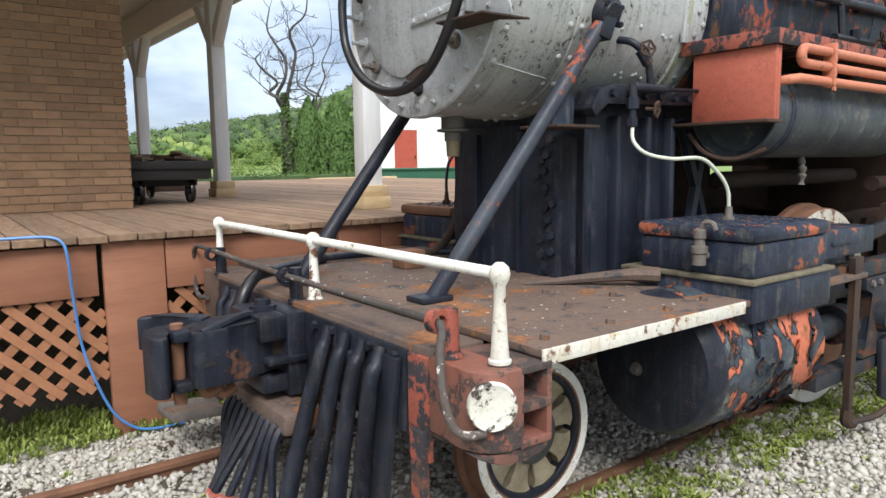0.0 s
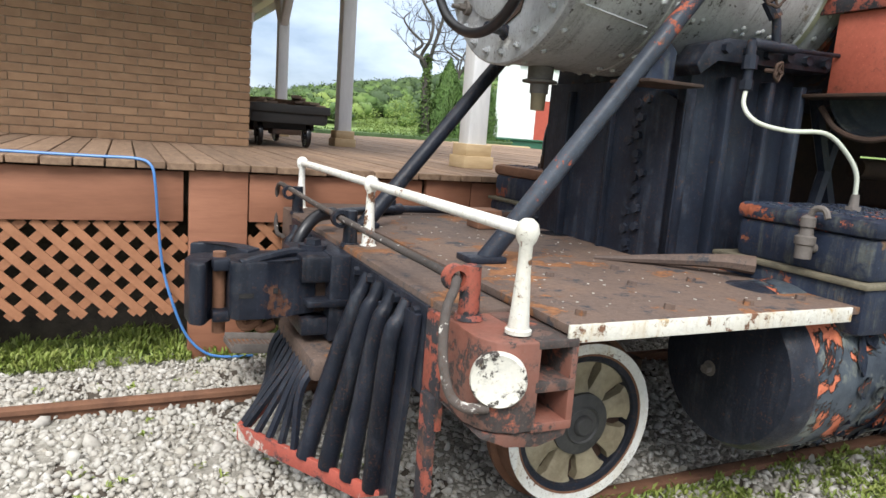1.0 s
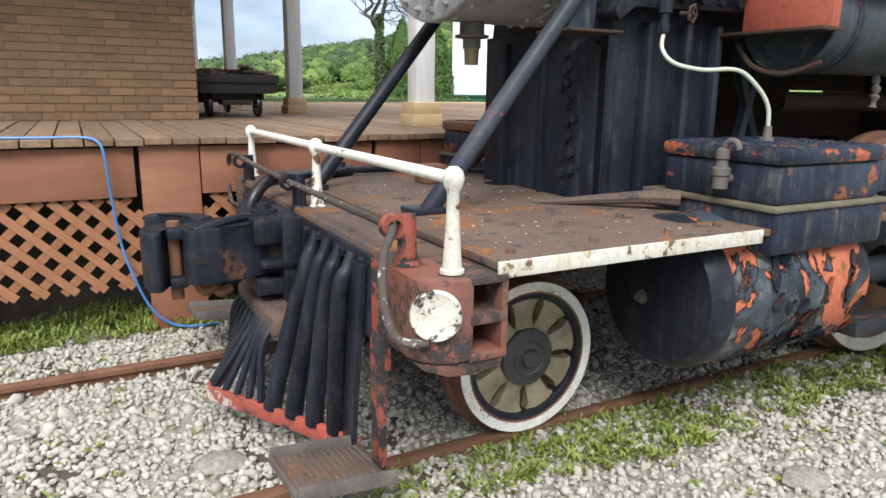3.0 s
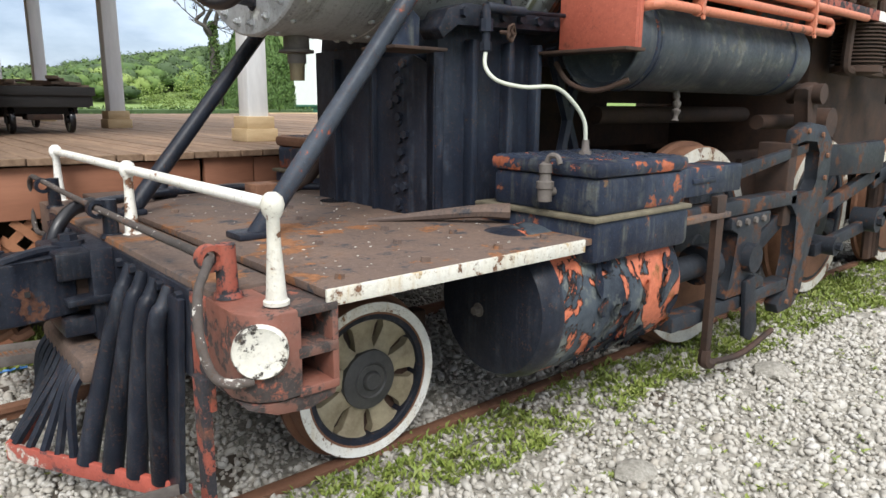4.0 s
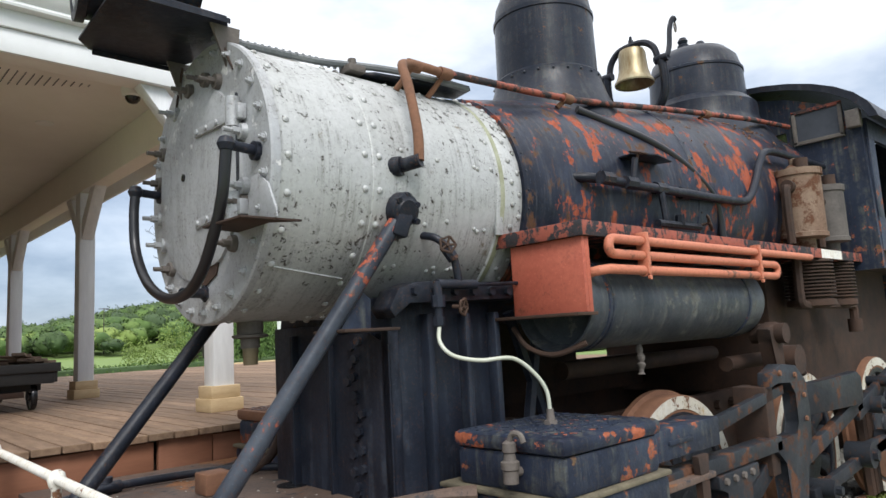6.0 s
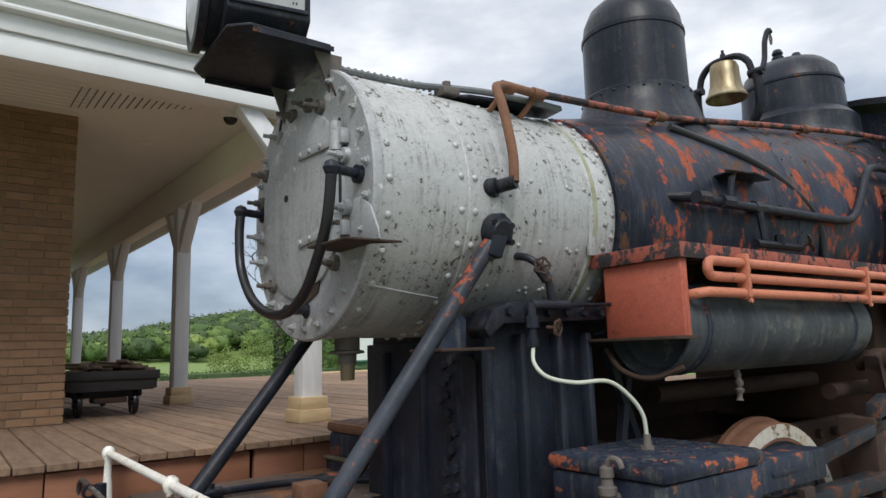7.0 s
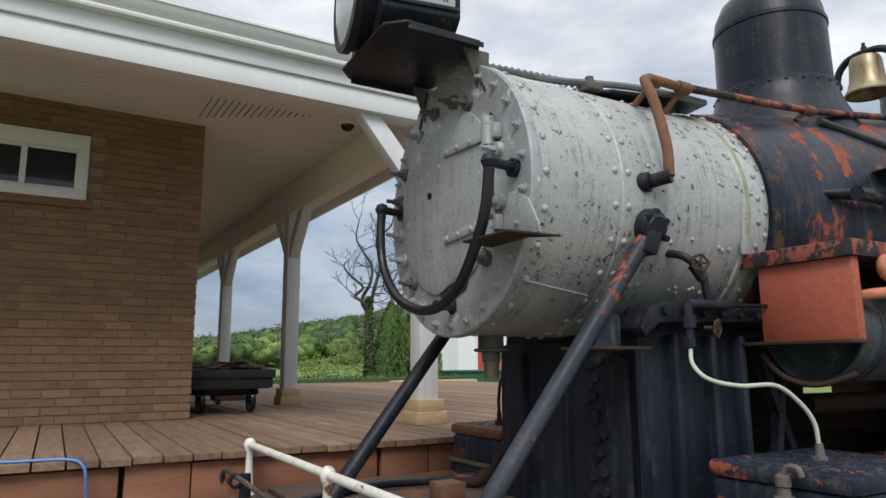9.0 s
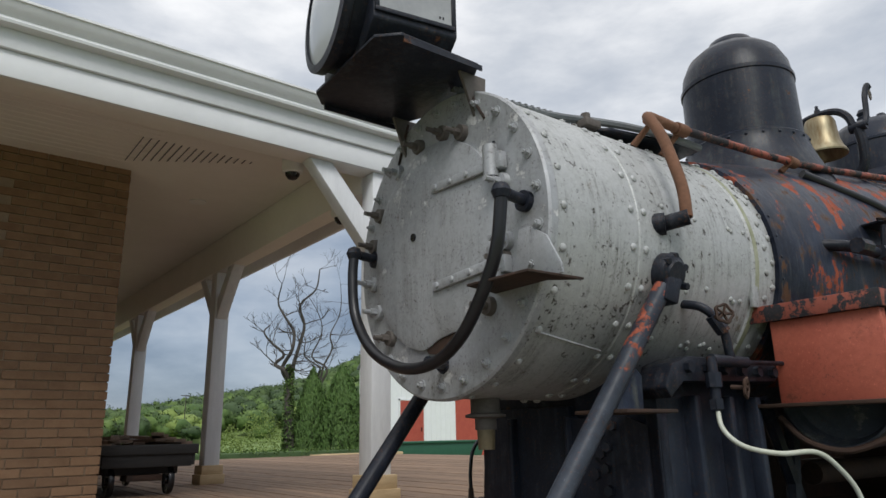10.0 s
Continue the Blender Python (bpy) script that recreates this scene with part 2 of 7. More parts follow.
JOINT = plain("grimy_olive_joint", (0.06, 0.052, 0.036), (0.17, 0.145, 0.095), 0.8, 9, bumps=0.4)
MOSS = plain("mossy_silver_band", (0.20, 0.21, 0.12), (0.36, 0.37, 0.28), 0.7, 12, bumps=0.3)
CREAM = plain("dirty_cream_paint", (0.16, 0.125, 0.075), (0.37, 0.32, 0.215), 0.7, 7, bumps=0.2)
STEEL = plain("grey_steel", (0.075, 0.085, 0.095), (0.16, 0.17, 0.175), 0.5, 7, bumps=0.2)
ROD = worn("grimy_speckled_rod", (0.05, 0.045, 0.042), (0.11, 0.09, 0.08), (0.60, 0.57, 0.52), 0.62, 30, rust_at=0.62, rough=0.7)
RUBBER = plain("black_hose", (0.006, 0.006, 0.008), (0.013, 0.013, 0.016), 0.34, 10, bumps=0.05)
HOSE_W = plain("pale_hose", (0.36, 0.38, 0.30), (0.52, 0.54, 0.47), 0.5, 10, bumps=0.0)
BLUE = plain("blue_cable", (0.05, 0.17, 0.42), (0.08, 0.22, 0.50), 0.4, 10, bumps=0.0)
BRASS = plain("tarnished_brass", (0.17, 0.10, 0.035), (0.40, 0.37, 0.25), 0.42, 4, metal=0.55, stretch=(2, 2, 0.5), bumps=0.1)
BRASS_DULL = plain("dull_brass_fitting", (0.16, 0.13, 0.08), (0.26, 0.20, 0.12), 0.55, 9, metal=0.4)
GREYIRON = plain("weathered_iron", (0.065, 0.055, 0.05), (0.15, 0.13, 0.115), 0.7, 9, bumps=0.3)
BRICK = plain("tan_brick", (0.185, 0.104, 0.056), (0.270, 0.163, 0.092), 0.85, 9, bumps=0.45, hue=0.27)
MORTAR = plain("mortar", (0.27, 0.205, 0.145), (0.37, 0.285, 0.205), 0.95, 25, bumps=0.4)
PLANK = plain("weathered_deck_plank", (0.125, 0.073, 0.045), (0.285, 0.190, 0.122), 0.85, 5, stretch=(5, 0.7, 5), bumps=0.3, hue=0.4)
FASCIA = plain("brown_stained_board", (0.205, 0.083, 0.045), (0.285, 0.122, 0.068), 0.75, 3, stretch=(0.6, 3, 4), bumps=0.15, hue=0.12)
LATTICE = plain("stained_lattice", (0.25, 0.105, 0.050), (0.34, 0.155, 0.078), 0.75, 8, bumps=0.1, hue=0.15)
TRIM = plain("white_trim_paint", (0.70, 0.71, 0.71), (0.78, 0.79, 0.79), 0.5, 3, bumps=0.04)
SOFFIT = plain("soffit_boards", (0.72, 0.69, 0.65), (0.78, 0.75, 0.71), 0.5, 3, bumps=0.03)
POST = plain("post_paint", (0.60, 0.61, 0.62), (0.74, 0.75, 0.76), 0.6, 4, stretch=(4, 4, 0.6), bumps=0.15)
PLINTH = plain("raw_timber_base", (0.42, 0.30, 0.16), (0.56, 0.42, 0.25), 0.7, 5, stretch=(1, 1, 5), bumps=0.15)
CAST = worn("grimy_casting_paint", (0.22, 0.075, 0.05), (0.11, 0.065, 0.05), (0.05, 0.04, 0.037), 0.53, 9, rust=(0.36, 0.10, 0.055), rust_at=0.585, rough=0.6)
DARKWOOD = plain("black_stained_wood", (0.014, 0.014, 0.015), (0.030, 0.028, 0.027), 0.7, 6, stretch=(1, 6, 6), bumps=0.2)
FIREWOOD = plain("old_wood", (0.11, 0.075, 0.055), (0.26, 0.18, 0.13), 0.85, 8, bumps=0.3, hue=0.5)
STONE = islands("limestone_gravel", [(0.32, 0.30, 0.26), (0.46, 0.44, 0.395), (0.39, 0.365, 0.315), (0.52, 0.50, 0.46), (0.35, 0.32, 0.27), (0.48, 0.46, 0.42)], 0.9)
GRAVELBED = plain("gravel_bed", (0.15, 0.135, 0.11), (0.43, 0.41, 0.36), 0.95, 42, bumps=0.9)
WEED = islands("weed_leaves", [(0.13, 0.18, 0.025), (0.19, 0.25, 0.04), (0.25, 0.28, 0.07), (0.16, 0.21, 0.035)], 0.6)
GRASS = plain("lawn", (0.11, 0.175, 0.040), (0.17, 0.245, 0.062), 0.9, 1.5, bumps=0.1)
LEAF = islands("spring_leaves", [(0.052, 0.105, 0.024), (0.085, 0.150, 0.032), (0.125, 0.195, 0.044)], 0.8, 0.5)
LEAF_D = islands("dark_woods_and_hedge_core", [(0.034, 0.066, 0.022), (0.055, 0.098, 0.029), (0.082, 0.132, 0.036)], 0.8, 0.5)
LEAF_Y = islands("young_leaves", [(0.15, 0.22, 0.045), (0.18, 0.25, 0.055), (0.21, 0.28, 0.07)], 0.75, 0.5)
CYPRESS = islands("evergreen_sprays", [(0.055, 0.125, 0.020), (0.080, 0.165, 0.030), (0.12, 0.21, 0.042)], 0.65, 3)
BARK = plain("grey_bark", (0.035, 0.031, 0.028), (0.085, 0.075, 0.065), 0.9, 6, bumps=0.4)
SIDING = plain("white_siding", (0.76, 0.77, 0.78), (0.82, 0.83, 0.84), 0.55, 3, bumps=0.0)
REDDOOR = plain("red_door_paint", (0.36, 0.06, 0.04), (0.43, 0.085, 0.055), 0.5, 4, bumps=0.05)
GREEN = plain("green_bench_paint", (0.018, 0.085, 0.055), (0.030, 0.11, 0.07), 0.5, 5, bumps=0.05)
DARKPL = plain("dark_plastic_and_hole_shade", (0.010, 0.010, 0.011), (0.02, 0.02, 0.022), 0.2, 5, bumps=0.0)
CCTVW = plain("white_plastic", (0.72, 0.72, 0.70), (0.78, 0.78, 0.76), 0.4, 5, bumps=0.0)
DIRT_SHADE = plain("dark_soil_and_shade", (0.045, 0.036, 0.028), (0.10, 0.08, 0.06), 0.95, 12, bumps=0.6)
SHADE_IN = plain("shaded_interior", (0.030, 0.034, 0.042), (0.06, 0.066, 0.08), 0.3, 4, bumps=0.0)
gm, gn, gl, gb = nodes_of("window_glass")
gb.inputs["Base Color"].default_value, gb.inputs["Roughness"].default_value = (0.02, 0.025, 0.03, 1), 0.04
GLASS = gm
lm, ln, ll, lb = nodes_of("lens_glass")
lb.inputs["Base Color"].default_value, lb.inputs["Roughness"].default_value, lb.inputs["Metallic"].default_value = (0.55, 0.57, 0.57, 1), 0.22, 0.35
LENS = lm


# ---- mesh helpers ----
def thing(name, at, label, category="", group="", kind=""):
    ob = new(name)
    ob.location = at
    ob.empty_display_size = 0.1
    return tagged(ob, label, category, group, kind)


def mesh_of(name, bm, mat, smooth=True, sharp=38):
    me = bpy.data.meshes.new(name)
    bmesh.ops.recalc_face_normals(bm, faces=bm.faces[:])
    if smooth:
        lim = radians(sharp)
        for f in bm.faces:
            f.smooth = True
        for ed in bm.edges:
            ed.smooth = len(ed.link_faces) == 2 and ed.calc_face_angle(0) < lim
    bm.to_mesh(me)
    bm.free()
    me.materials.append(mat)
    return me


def hang(ob, parent):
    ob.parent = parent
    if parent.type == "EMPTY":
        ob.matrix_parent_inverse = Matrix.Translation(-parent.location)
    elif parent.parent is None:
        ob.matrix_parent_inverse = parent.matrix_basis.inverted()
    return ob


def part(name, bm, mat, parent, label="", smooth=True, kind=""):
    ob = new(name, mesh_of(name, bm, mat, smooth))
    hang(ob, parent)
    return tagged(ob, label, kind=kind)


def single(name, bm, mat, label, category="", group="", kind="", smooth=True):
    return tagged(new(name, mesh_of(name, bm, mat, smooth)), label, category, group, kind)


def box(bm, x0, x1, y0, y1, z0, z1, bevel=0.0, m=None):
    r = bmesh.ops.create_cube(bm, size=1)
    mt = Matrix.Translation(((x0 + x1) / 2, (y0 + y1) / 2, (z0 + z1) / 2)) @ Matrix.Diagonal((abs(x1 - x0), abs(y1 - y0), abs(z1 - z0), 1))
    bmesh.ops.transform(bm, matrix=(m @ mt) if m else mt, verts=r["verts"])
    if bevel:
        es = list({ed for v in r["verts"] for ed in v.link_edges})
        bmesh.ops.bevel(bm, geom=es, offset=bevel, segments=2, affect="EDGES", profile=0.5)
    return bm


def bx(*a, **k):
    return box(bmesh.new(), *a, **k)


def axis_frame(p0, p1):
    d = (Vector(p1) - Vector(p0)).normalized()
    return d.to_track_quat("Z", "Y").to_matrix().to_4x4()


def rod(bm, p0, p1, r0, r1=None, seg=20, cap=True):
    r1 = r0 if r1 is None else r1
    p0, p1 = Vector(p0), Vector(p1)
    m = Matrix.Translation((p0 + p1) / 2) @ axis_frame(p0, p1)
    bmesh.ops.create_cone(bm, cap_ends=cap, segments=seg, radius1=r0, radius2=r1, depth=(p1 - p0).length, matrix=m)
    return bm


def lathe(bm, profile, at, way=(0, 0, 1), seg=40, arc=None):
    """Spin (radius, height) pairs round the axis that goes from `at` along `way`."""
    m = Matrix.Translation(at) @ axis_frame((0, 0, 0), way)
    rings = []
    for r, h in profile:
        if r < 1e-5:
            rings.append([bm.verts.new(m @ Vector((0, 0, h)))])
        else:
            rings.append([bm.verts.new(m @ Vector((r * math.cos(2 * math.pi * i / seg), r * math.sin(2 * math.pi * i / seg), h))) for i in range(seg)])
    for a, b in zip(rings, rings[1:]):
        for i in range(seg):
            j = (i + 1) % seg
            if len(a) == 1 and len(b) == 1:
                continue
            if len(a) == 1:
                bm.faces.new((a[0], b[j], b[i]))
            elif len(b) == 1:
                bm.faces.new((a[i], a[j], b[0]))
            else:
                bm.faces.new((a[i], a[j], b[j], b[i]))
    return bm


def curve_points(pts, per=8):
    pts = [Vector(p) for p in pts]
    if len(pts) < 3:
        return pts
    ext = [2 * pts[0] - pts[1], *pts, 2 * pts[-1] - pts[-2]]
    out = []
    for i in range(1, len(ext) - 2):
        a, b, c, d = ext[i - 1:i + 3]
        for k in range(per):
            t = k / per
            out.append(0.5 * (2 * b + (c - a) * t + (2 * a - 5 * b + 4 * c - d) * t * t + (3 * b - a - 3 * c + d) * t ** 3))
    out.append(pts[-1])
    return out


def tube(bm, pts, r, seg=10, smooth=True, per=8, radii=None, wobble=0.0):
    p = curve_points(pts, per) if smooth else [Vector(q) for q in pts]
    rings, up = [], None
    for i, c in enumerate(p):
        d = (p[min(i + 1, len(p) - 1)] - p[max(i - 1, 0)]).normalized()
        if up is None:
            up = d.orthogonal().normalized()
        up = (up - up.dot(d) * d).normalized()
        side = d.cross(up)
        rr = r if radii is None else radii[0] + (radii[1] - radii[0]) * i / (len(p) - 1)
        rr *= 1 + wobble * random.uniform(-1, 1)
        rings.append([bm.verts.new(c + rr * (math.cos(2 * math.pi * k / seg) * up + math.sin(2 * math.pi * k / seg) * side)) for k in range(seg)])
    for a, b in zip(rings, rings[1:]):
        for k in range(seg):
            bm.faces.new((a[k], a[(k + 1) % seg], b[(k + 1) % seg], b[k]))
    bm.faces.new(rings[0][::-1])
    bm.faces.new(rings[-1])
    return bm


def prism(bm, outline, axis, a, b, bevel=0.0):
    """Extrude an outline of 2D points along an axis from a to b."""
    def put(u, v, w):
        return {"x": (w, u, v), "y": (u, w, v), "z": (u, v, w)}[axis]
    va = [bm.verts.new(put(u, v, a)) for u, v in outline]
    vb = [bm.verts.new(put(u, v, b)) for u, v in outline]
    k = len(outline)
    fs = [bm.faces.new(va), bm.faces.new(vb[::-1])]
    for i in range(k):
        fs.append(bm.faces.new((va[i], vb[i], vb[(i + 1) % k], va[(i + 1) % k])))
    if bevel:
        bmesh.ops.bevel(bm, geom=list({ed for f in fs for ed in f.edges}), offset=bevel, segments=2, affect="EDGES", profile=0.5)
    return bm


def bolt(bm, at, way, r=0.012, h=0.012, seg=6):
    p = Vector(at)
    w = Vector(way).normalized()
    return rod(bm, p - w * 0.004, p + w * h, r, r * 0.92, seg)


def rivet(bm, at, way, r=0.011):
    return lathe(bm, [(r, -0.003), (r * 0.9, r * 0.35), (r * 0.5, r * 0.68), (0, r * 0.75)], at, way, 8)


def arc2(cx, cy, r, a0, a1, n):
    return [(cx + r * math.cos(radians(a0 + (a1 - a0) * i / n)), cy + r * math.sin(radians(a0 + (a1 - a0) * i / n))) for i in range(n + 1)]

# ---- setting: ground, track, platform, depot, distance ----
PZ = 1.165     # platform top
PY = 1.25      # platform edge
SOF = 3.79     # canopy soffit


def ground_sheet():
    bm = bmesh.new()
    xs = [-260, -120, -60, -25, -10, -6, -3, 0, 3, 6, 10, 25, 60, 120, 260]
    ys = [-60, -25, -10, -6, -3, 0, 1.2, 3, 8, 14, 25, 45, 80, 130, 190, 300]
    def hz(x, y):
        z = 0.03
        if y > 14:
            z = 0.03 + min((y - 14) / 80, 1) * 0.95
        return z
    g = [[bm.verts.new((x, y, hz(x, y))) for x in xs] for y in ys]
    for a, b in zip(g, g[1:]):
        for i in range(len(xs) - 1):
            bm.faces.new((a[i], a[i + 1], b[i + 1], b[i]))
    return bm


single("ground", ground_sheet(), GRASS, "mown green lawn reaching to the wooded hills", "ground", kind="structure")

# gravel bed under and beside the track
bm = bmesh.new()
bed = [[bm.verts.new((x, y, 0.052 + 0.010 * noise.noise((x * 2, y * 2, 0)))) for x in np.linspace(-7, 16, 93)] for y in np.linspace(-7, 1.45, 35)]
for a, b in zip(bed, bed[1:]):
    for i in range(92):
        bm.faces.new((a[i], a[i + 1], b[i + 1], b[i]))
single("gravel_bed", bm, GRAVELBED, "grey crushed limestone bed beside the track", "gravel", kind="structure")


def rail(y, z0=0.095):
    bm = bmesh.new()
    prof = [(-0.055, -0.11), (0.055, -0.11), (0.055, -0.098), (0.010, -0.088), (0.008, -0.035), (0.030, -0.026), (0.030, -0.004), (0.022, 0.0), (-0.022, 0.0), (-0.030, -0.004), (-0.030, -0.026), (-0.008, -0.035), (-0.010, -0.088), (-0.055, -0.098)]
    prism(bm, [(y + u, z0 + v) for u, v in prof], "x", -7, 15)
    return single("rail", bm, RUST, "rusty brown steel rail half sunk in gravel", "rail", "rails of the track", "structure")


rail(-0.66)
rail(0.66, 0.122)
for i in range(14):
    x = -5.5 + i * 0.62
    bm = bx(x - 0.1, x + 0.1, -1.15, 1.1, -0.12, 0.052, bevel=0.01)
    single("sleeper", bm, DIRT_SHADE, "dark weathered wooden sleeper buried in gravel", "sleeper", "sleepers of the track", "structure")

# platform: joists, fascia, posts, lattice
platform = thing("platform", (0, 3, 0), "weathered plank station platform on brown boards", "platform", kind="structure")
part("underside", bx(-6, 9, 1.42, 15, PZ - 0.24, PZ - 0.055), DIRT_SHADE, platform, "dark joists under the planks")
# a dark sheet stands in for the shade under the platform
part("skirt_void", bx(-6, 9, 1.9, 1.95, 0.02, PZ - 0.24), DIRT_SHADE, platform, "dark sheet in place of the shade behind the lattice")
x = -3.315
for w in (1.39, 1.39, 1.39, 1.39, 1.39, 1.39):
    post = bx(x - 0.155, x + 0.155, 1.295, 1.345, 0.03, PZ - 0.042, bevel=0.004)
    part("post_board", post, FASCIA, platform, "broad brown upright board")
    part("fascia_board", bx(x + 0.163, x + 0.163 + w - 0.345, 1.30, 1.34, 0.845, PZ - 0.05, bevel=0.004), FASCIA, platform, "brown fascia board with peeling lower edge")
    x += w
# lattice: two crossing layers between the posts
def lattice(x0, x1, z0, z1):
    out = []
    s, w = 0.142, 0.044
    for layer, sign in ((1.325, 1), (1.338, -1)):
        span = (x1 - x0) + (z1 - z0)
        d = 0.0
        while d < span:
            if sign > 0:
                ax, az = (x0 + d, z0) if d < x1 - x0 else (x1, z0 + d - (x1 - x0))
                l = min(ax - x0, z1 - az)
                p, q = (ax, az), (ax - l, az + l)
            else:
                ax, az = (x1 - d, z0) if d < x1 - x0 else (x0, z0 + d - (x1 - x0))
                l = min(x1 - ax, z1 - az)
                p, q = (ax, az), (ax + l, az + l)
            if l > 0.03:
                out.append((p, q, layer, w))
            d += s
    return out


for x0, x1 in ((-1.765, -0.695), (-0.375, 0.695), (-3.155, -2.085)):
    for p, q, y, w in lattice(x0, x1, 0.33, 0.84):
        l = math.hypot(q[0] - p[0], q[1] - p[1])
        m = Matrix.Translation(((p[0] + q[0]) / 2, y, (p[1] + q[1]) / 2)) @ Matrix.Rotation(-math.atan2(q[1] - p[1], q[0] - p[0]), 4, "Y")
        part("lattice_strip", bx(-l / 2, l / 2, -0.005, 0.005, -w / 2, w / 2, m=m), LATTICE, platform, smooth=False)

# depot building: brick front and end wall, window, canopy on posts
WX, WY = 0.01, 3.75
depot = thing("depot_building", (WX, WY, PZ), "tan brick depot with white canopy", "building", kind="structure")
part("wall", bx(-6.5, WX - 0.012, WY + 0.012, 14, PZ - 0.1, SOF + 0.3), MORTAR, depot, "mortar joints behind the bricks")
canopy = thing("canopy", (0.5, 2, SOF), "white painted canopy with gutter on timber posts", "canopy", kind="structure")
EX, EY = 1.86, 2.06     # canopy edges
FB = 3.53               # underside of the fascia and its beam
part("soffit", bx(-6.5, EX, EY, 14.5, SOF, SOF + 0.02), SOFFIT, canopy, "cream boarded soffit")
# bead board grooves as thin raised battens
for i in range(16):
    part("soffit_batten", bx(-6.5, WX, 2.34 + i * 0.082, 2.346 + i * 0.082, SOF - 0.003, SOF + 0.004), SOFFIT, canopy, smooth=False)
part("fascia", bx(-6.5, EX + 0.03, EY - 0.03, EY, FB, FB + 0.155, bevel=0.004), TRIM, canopy, "white fascia board")
part("fascia_end", bx(EX, EX + 0.03, EY, 14.5, FB, SOF + 0.05, bevel=0.004), TRIM, canopy)
part("drip_board", bx(-6.5, EX + 0.05, EY - 0.055, EY - 0.002, FB + 0.157, FB + 0.32, bevel=0.006), TRIM, canopy)
gut = bmesh.new()
prism(gut, [(EY - 0.058, FB + 0.27), (EY - 0.12, FB + 0.275), (EY - 0.125, FB + 0.29), (EY - 0.115, FB + 0.31), (EY - 0.15, FB + 0.345), (EY - 0.165, FB + 0.385), (EY - 0.175, FB + 0.39), (EY - 0.175, FB + 0.405), (EY - 0.155, FB + 0.405), (EY - 0.14, FB + 0.35), (EY - 0.105, FB + 0.315), (EY - 0.058, FB + 0.31)], "x", -6.5, EX + 0.16)
part("gutter", gut, TRIM, canopy, "white metal eaves gutter")
rf = bmesh.new()
prism(rf, [(EY - 0.05, FB + 0.322), (6.0, SOF + 1.5), (14.5, SOF + 1.5), (14.5, SOF + 0.021), (EY + 0.01, SOF + 0.021)], "x", -6.5, EX)
part("roof", rf, STEEL, canopy, "grey roof slope")
part("beam", bx(1.33, 1.50, 2.245, 14.5, 3.41, SOF, bevel=0.006), SOFFIT, canopy, "boxed beam over the posts")
part("front_beam", bx(-6.5, EX, EY + 0.001, 2.24, FB + 0.003, SOF, bevel=0.006), SOFFIT, canopy)


def column(x, y, top=3.41):
    col = thing("canopy_post", (x, y, PZ), "pale grey wooden canopy post on raw timber base", "post", "canopy posts", "structure")
    part("shaft", bx(x - 0.082, x + 0.082, y - 0.082, y + 0.082, PZ, top, bevel=0.012), POST, col)
    part("base", bx(x - 0.128, x + 0.128, y - 0.128, y + 0.128, PZ, PZ + 0.095, bevel=0.005), PLINTH, col, "raw timber base block")
    part("base_cap", bx(x - 0.112, x + 0.112, y - 0.112, y + 0.112, PZ + 0.095, PZ + 0.185, bevel=0.005), PLINTH, col)
    for s in (-1, 1):
        br = bmesh.new()
        prism(br, [(y + s * 0.082, 2.88), (y + s * 0.082, 3.10), (y + s * 0.36, 3.41), (y + s * 0.52, 3.41)], "x", x - 0.06, x + 0.06, 0.004)
        part("bracket", br, POST, col, "diagonal bracket")
    if top > 3.5:
        br = bmesh.new()
        prism(br, [(x - 0.082, 2.90), (x - 0.082, 3.14), (x - 0.42, top), (x - 0.60, top)], "y", y - 0.06, y + 0.06, 0.004)
        part("bracket", br, POST, col, "diagonal bracket")
    return col


def skew(ob):
    """The depot stands a little askew to the track."""
    p = Vector((WX, WY, 0))
    ob.matrix_basis = Matrix.Translation(p) @ Matrix.Rotation(radians(1.5), 4, "Z") @ Matrix.Translation(-p) @ ob.matrix_basis
    return ob


for ob in (depot, canopy):
    skew(ob)
for yy in (2.15, 5.40, 8.65, 11.8):
    skew(column(1.415, yy, FB + 0.002 if yy < 3 else 3.41))

# ---- the locomotive ----
LY = -0.05     # centre line of the boiler
BZ, BR = 2.30, 0.575
loco = thing("locomotive", (2.5, 0, 0.095), "old black steam locomotive with silver smokebox and flaking paint", "locomotive")


def lp(name, bm, mat, label="", smooth=True):
    return part(name, bm, mat, loco, label, smooth)


def ring(x, r, deg, c=BZ):
    a = radians(deg)
    return Vector((x, LY - r * math.cos(a), c + r * math.sin(a))), Vector((0, -math.cos(a), math.sin(a)))


# smokebox barrel, its seams and rivets
bm = bmesh.new()
lathe(bm, [(BR - 0.02, 0.44), (BR, 0.445), (BR, 0.845), (BR - 0.004, 0.849), (BR - 0.004, 0.853), (BR, 0.857), (BR, 1.575), (BR + 0.007, 1.58), (BR + 0.007, 1.615), (BR, 1.62), (BR + 0.010, 1.635), (BR + 0.010, 1.735), (BR - 0.03, 1.75)], (0, LY, BZ), (1, 0, 0), 80)
smokebox = lp("smokebox", bm, SILVER, "silver painted riveted smokebox barrel")
bm = bmesh.new()
for x, off, n in ((0.475, 0, 26), (0.815, 5, 26), (0.885, 5, 26), (1.66, 3, 34), (1.71, 8, 34)):
    for i in range(n):
        p, w = ring(x, BR + (0.009 if x > 1.5 else -0.001), off + 360 * i / n)
        rivet(bm, p, w, 0.0155)
for k in range(46):
    p, w = ring(random.uniform(0.95, 1.55), BR - 0.001, random.choice((-42, -20, 8, 24, 40, 56, 75)) + random.uniform(-2, 2))
    rivet(bm, p, w, 0.012)
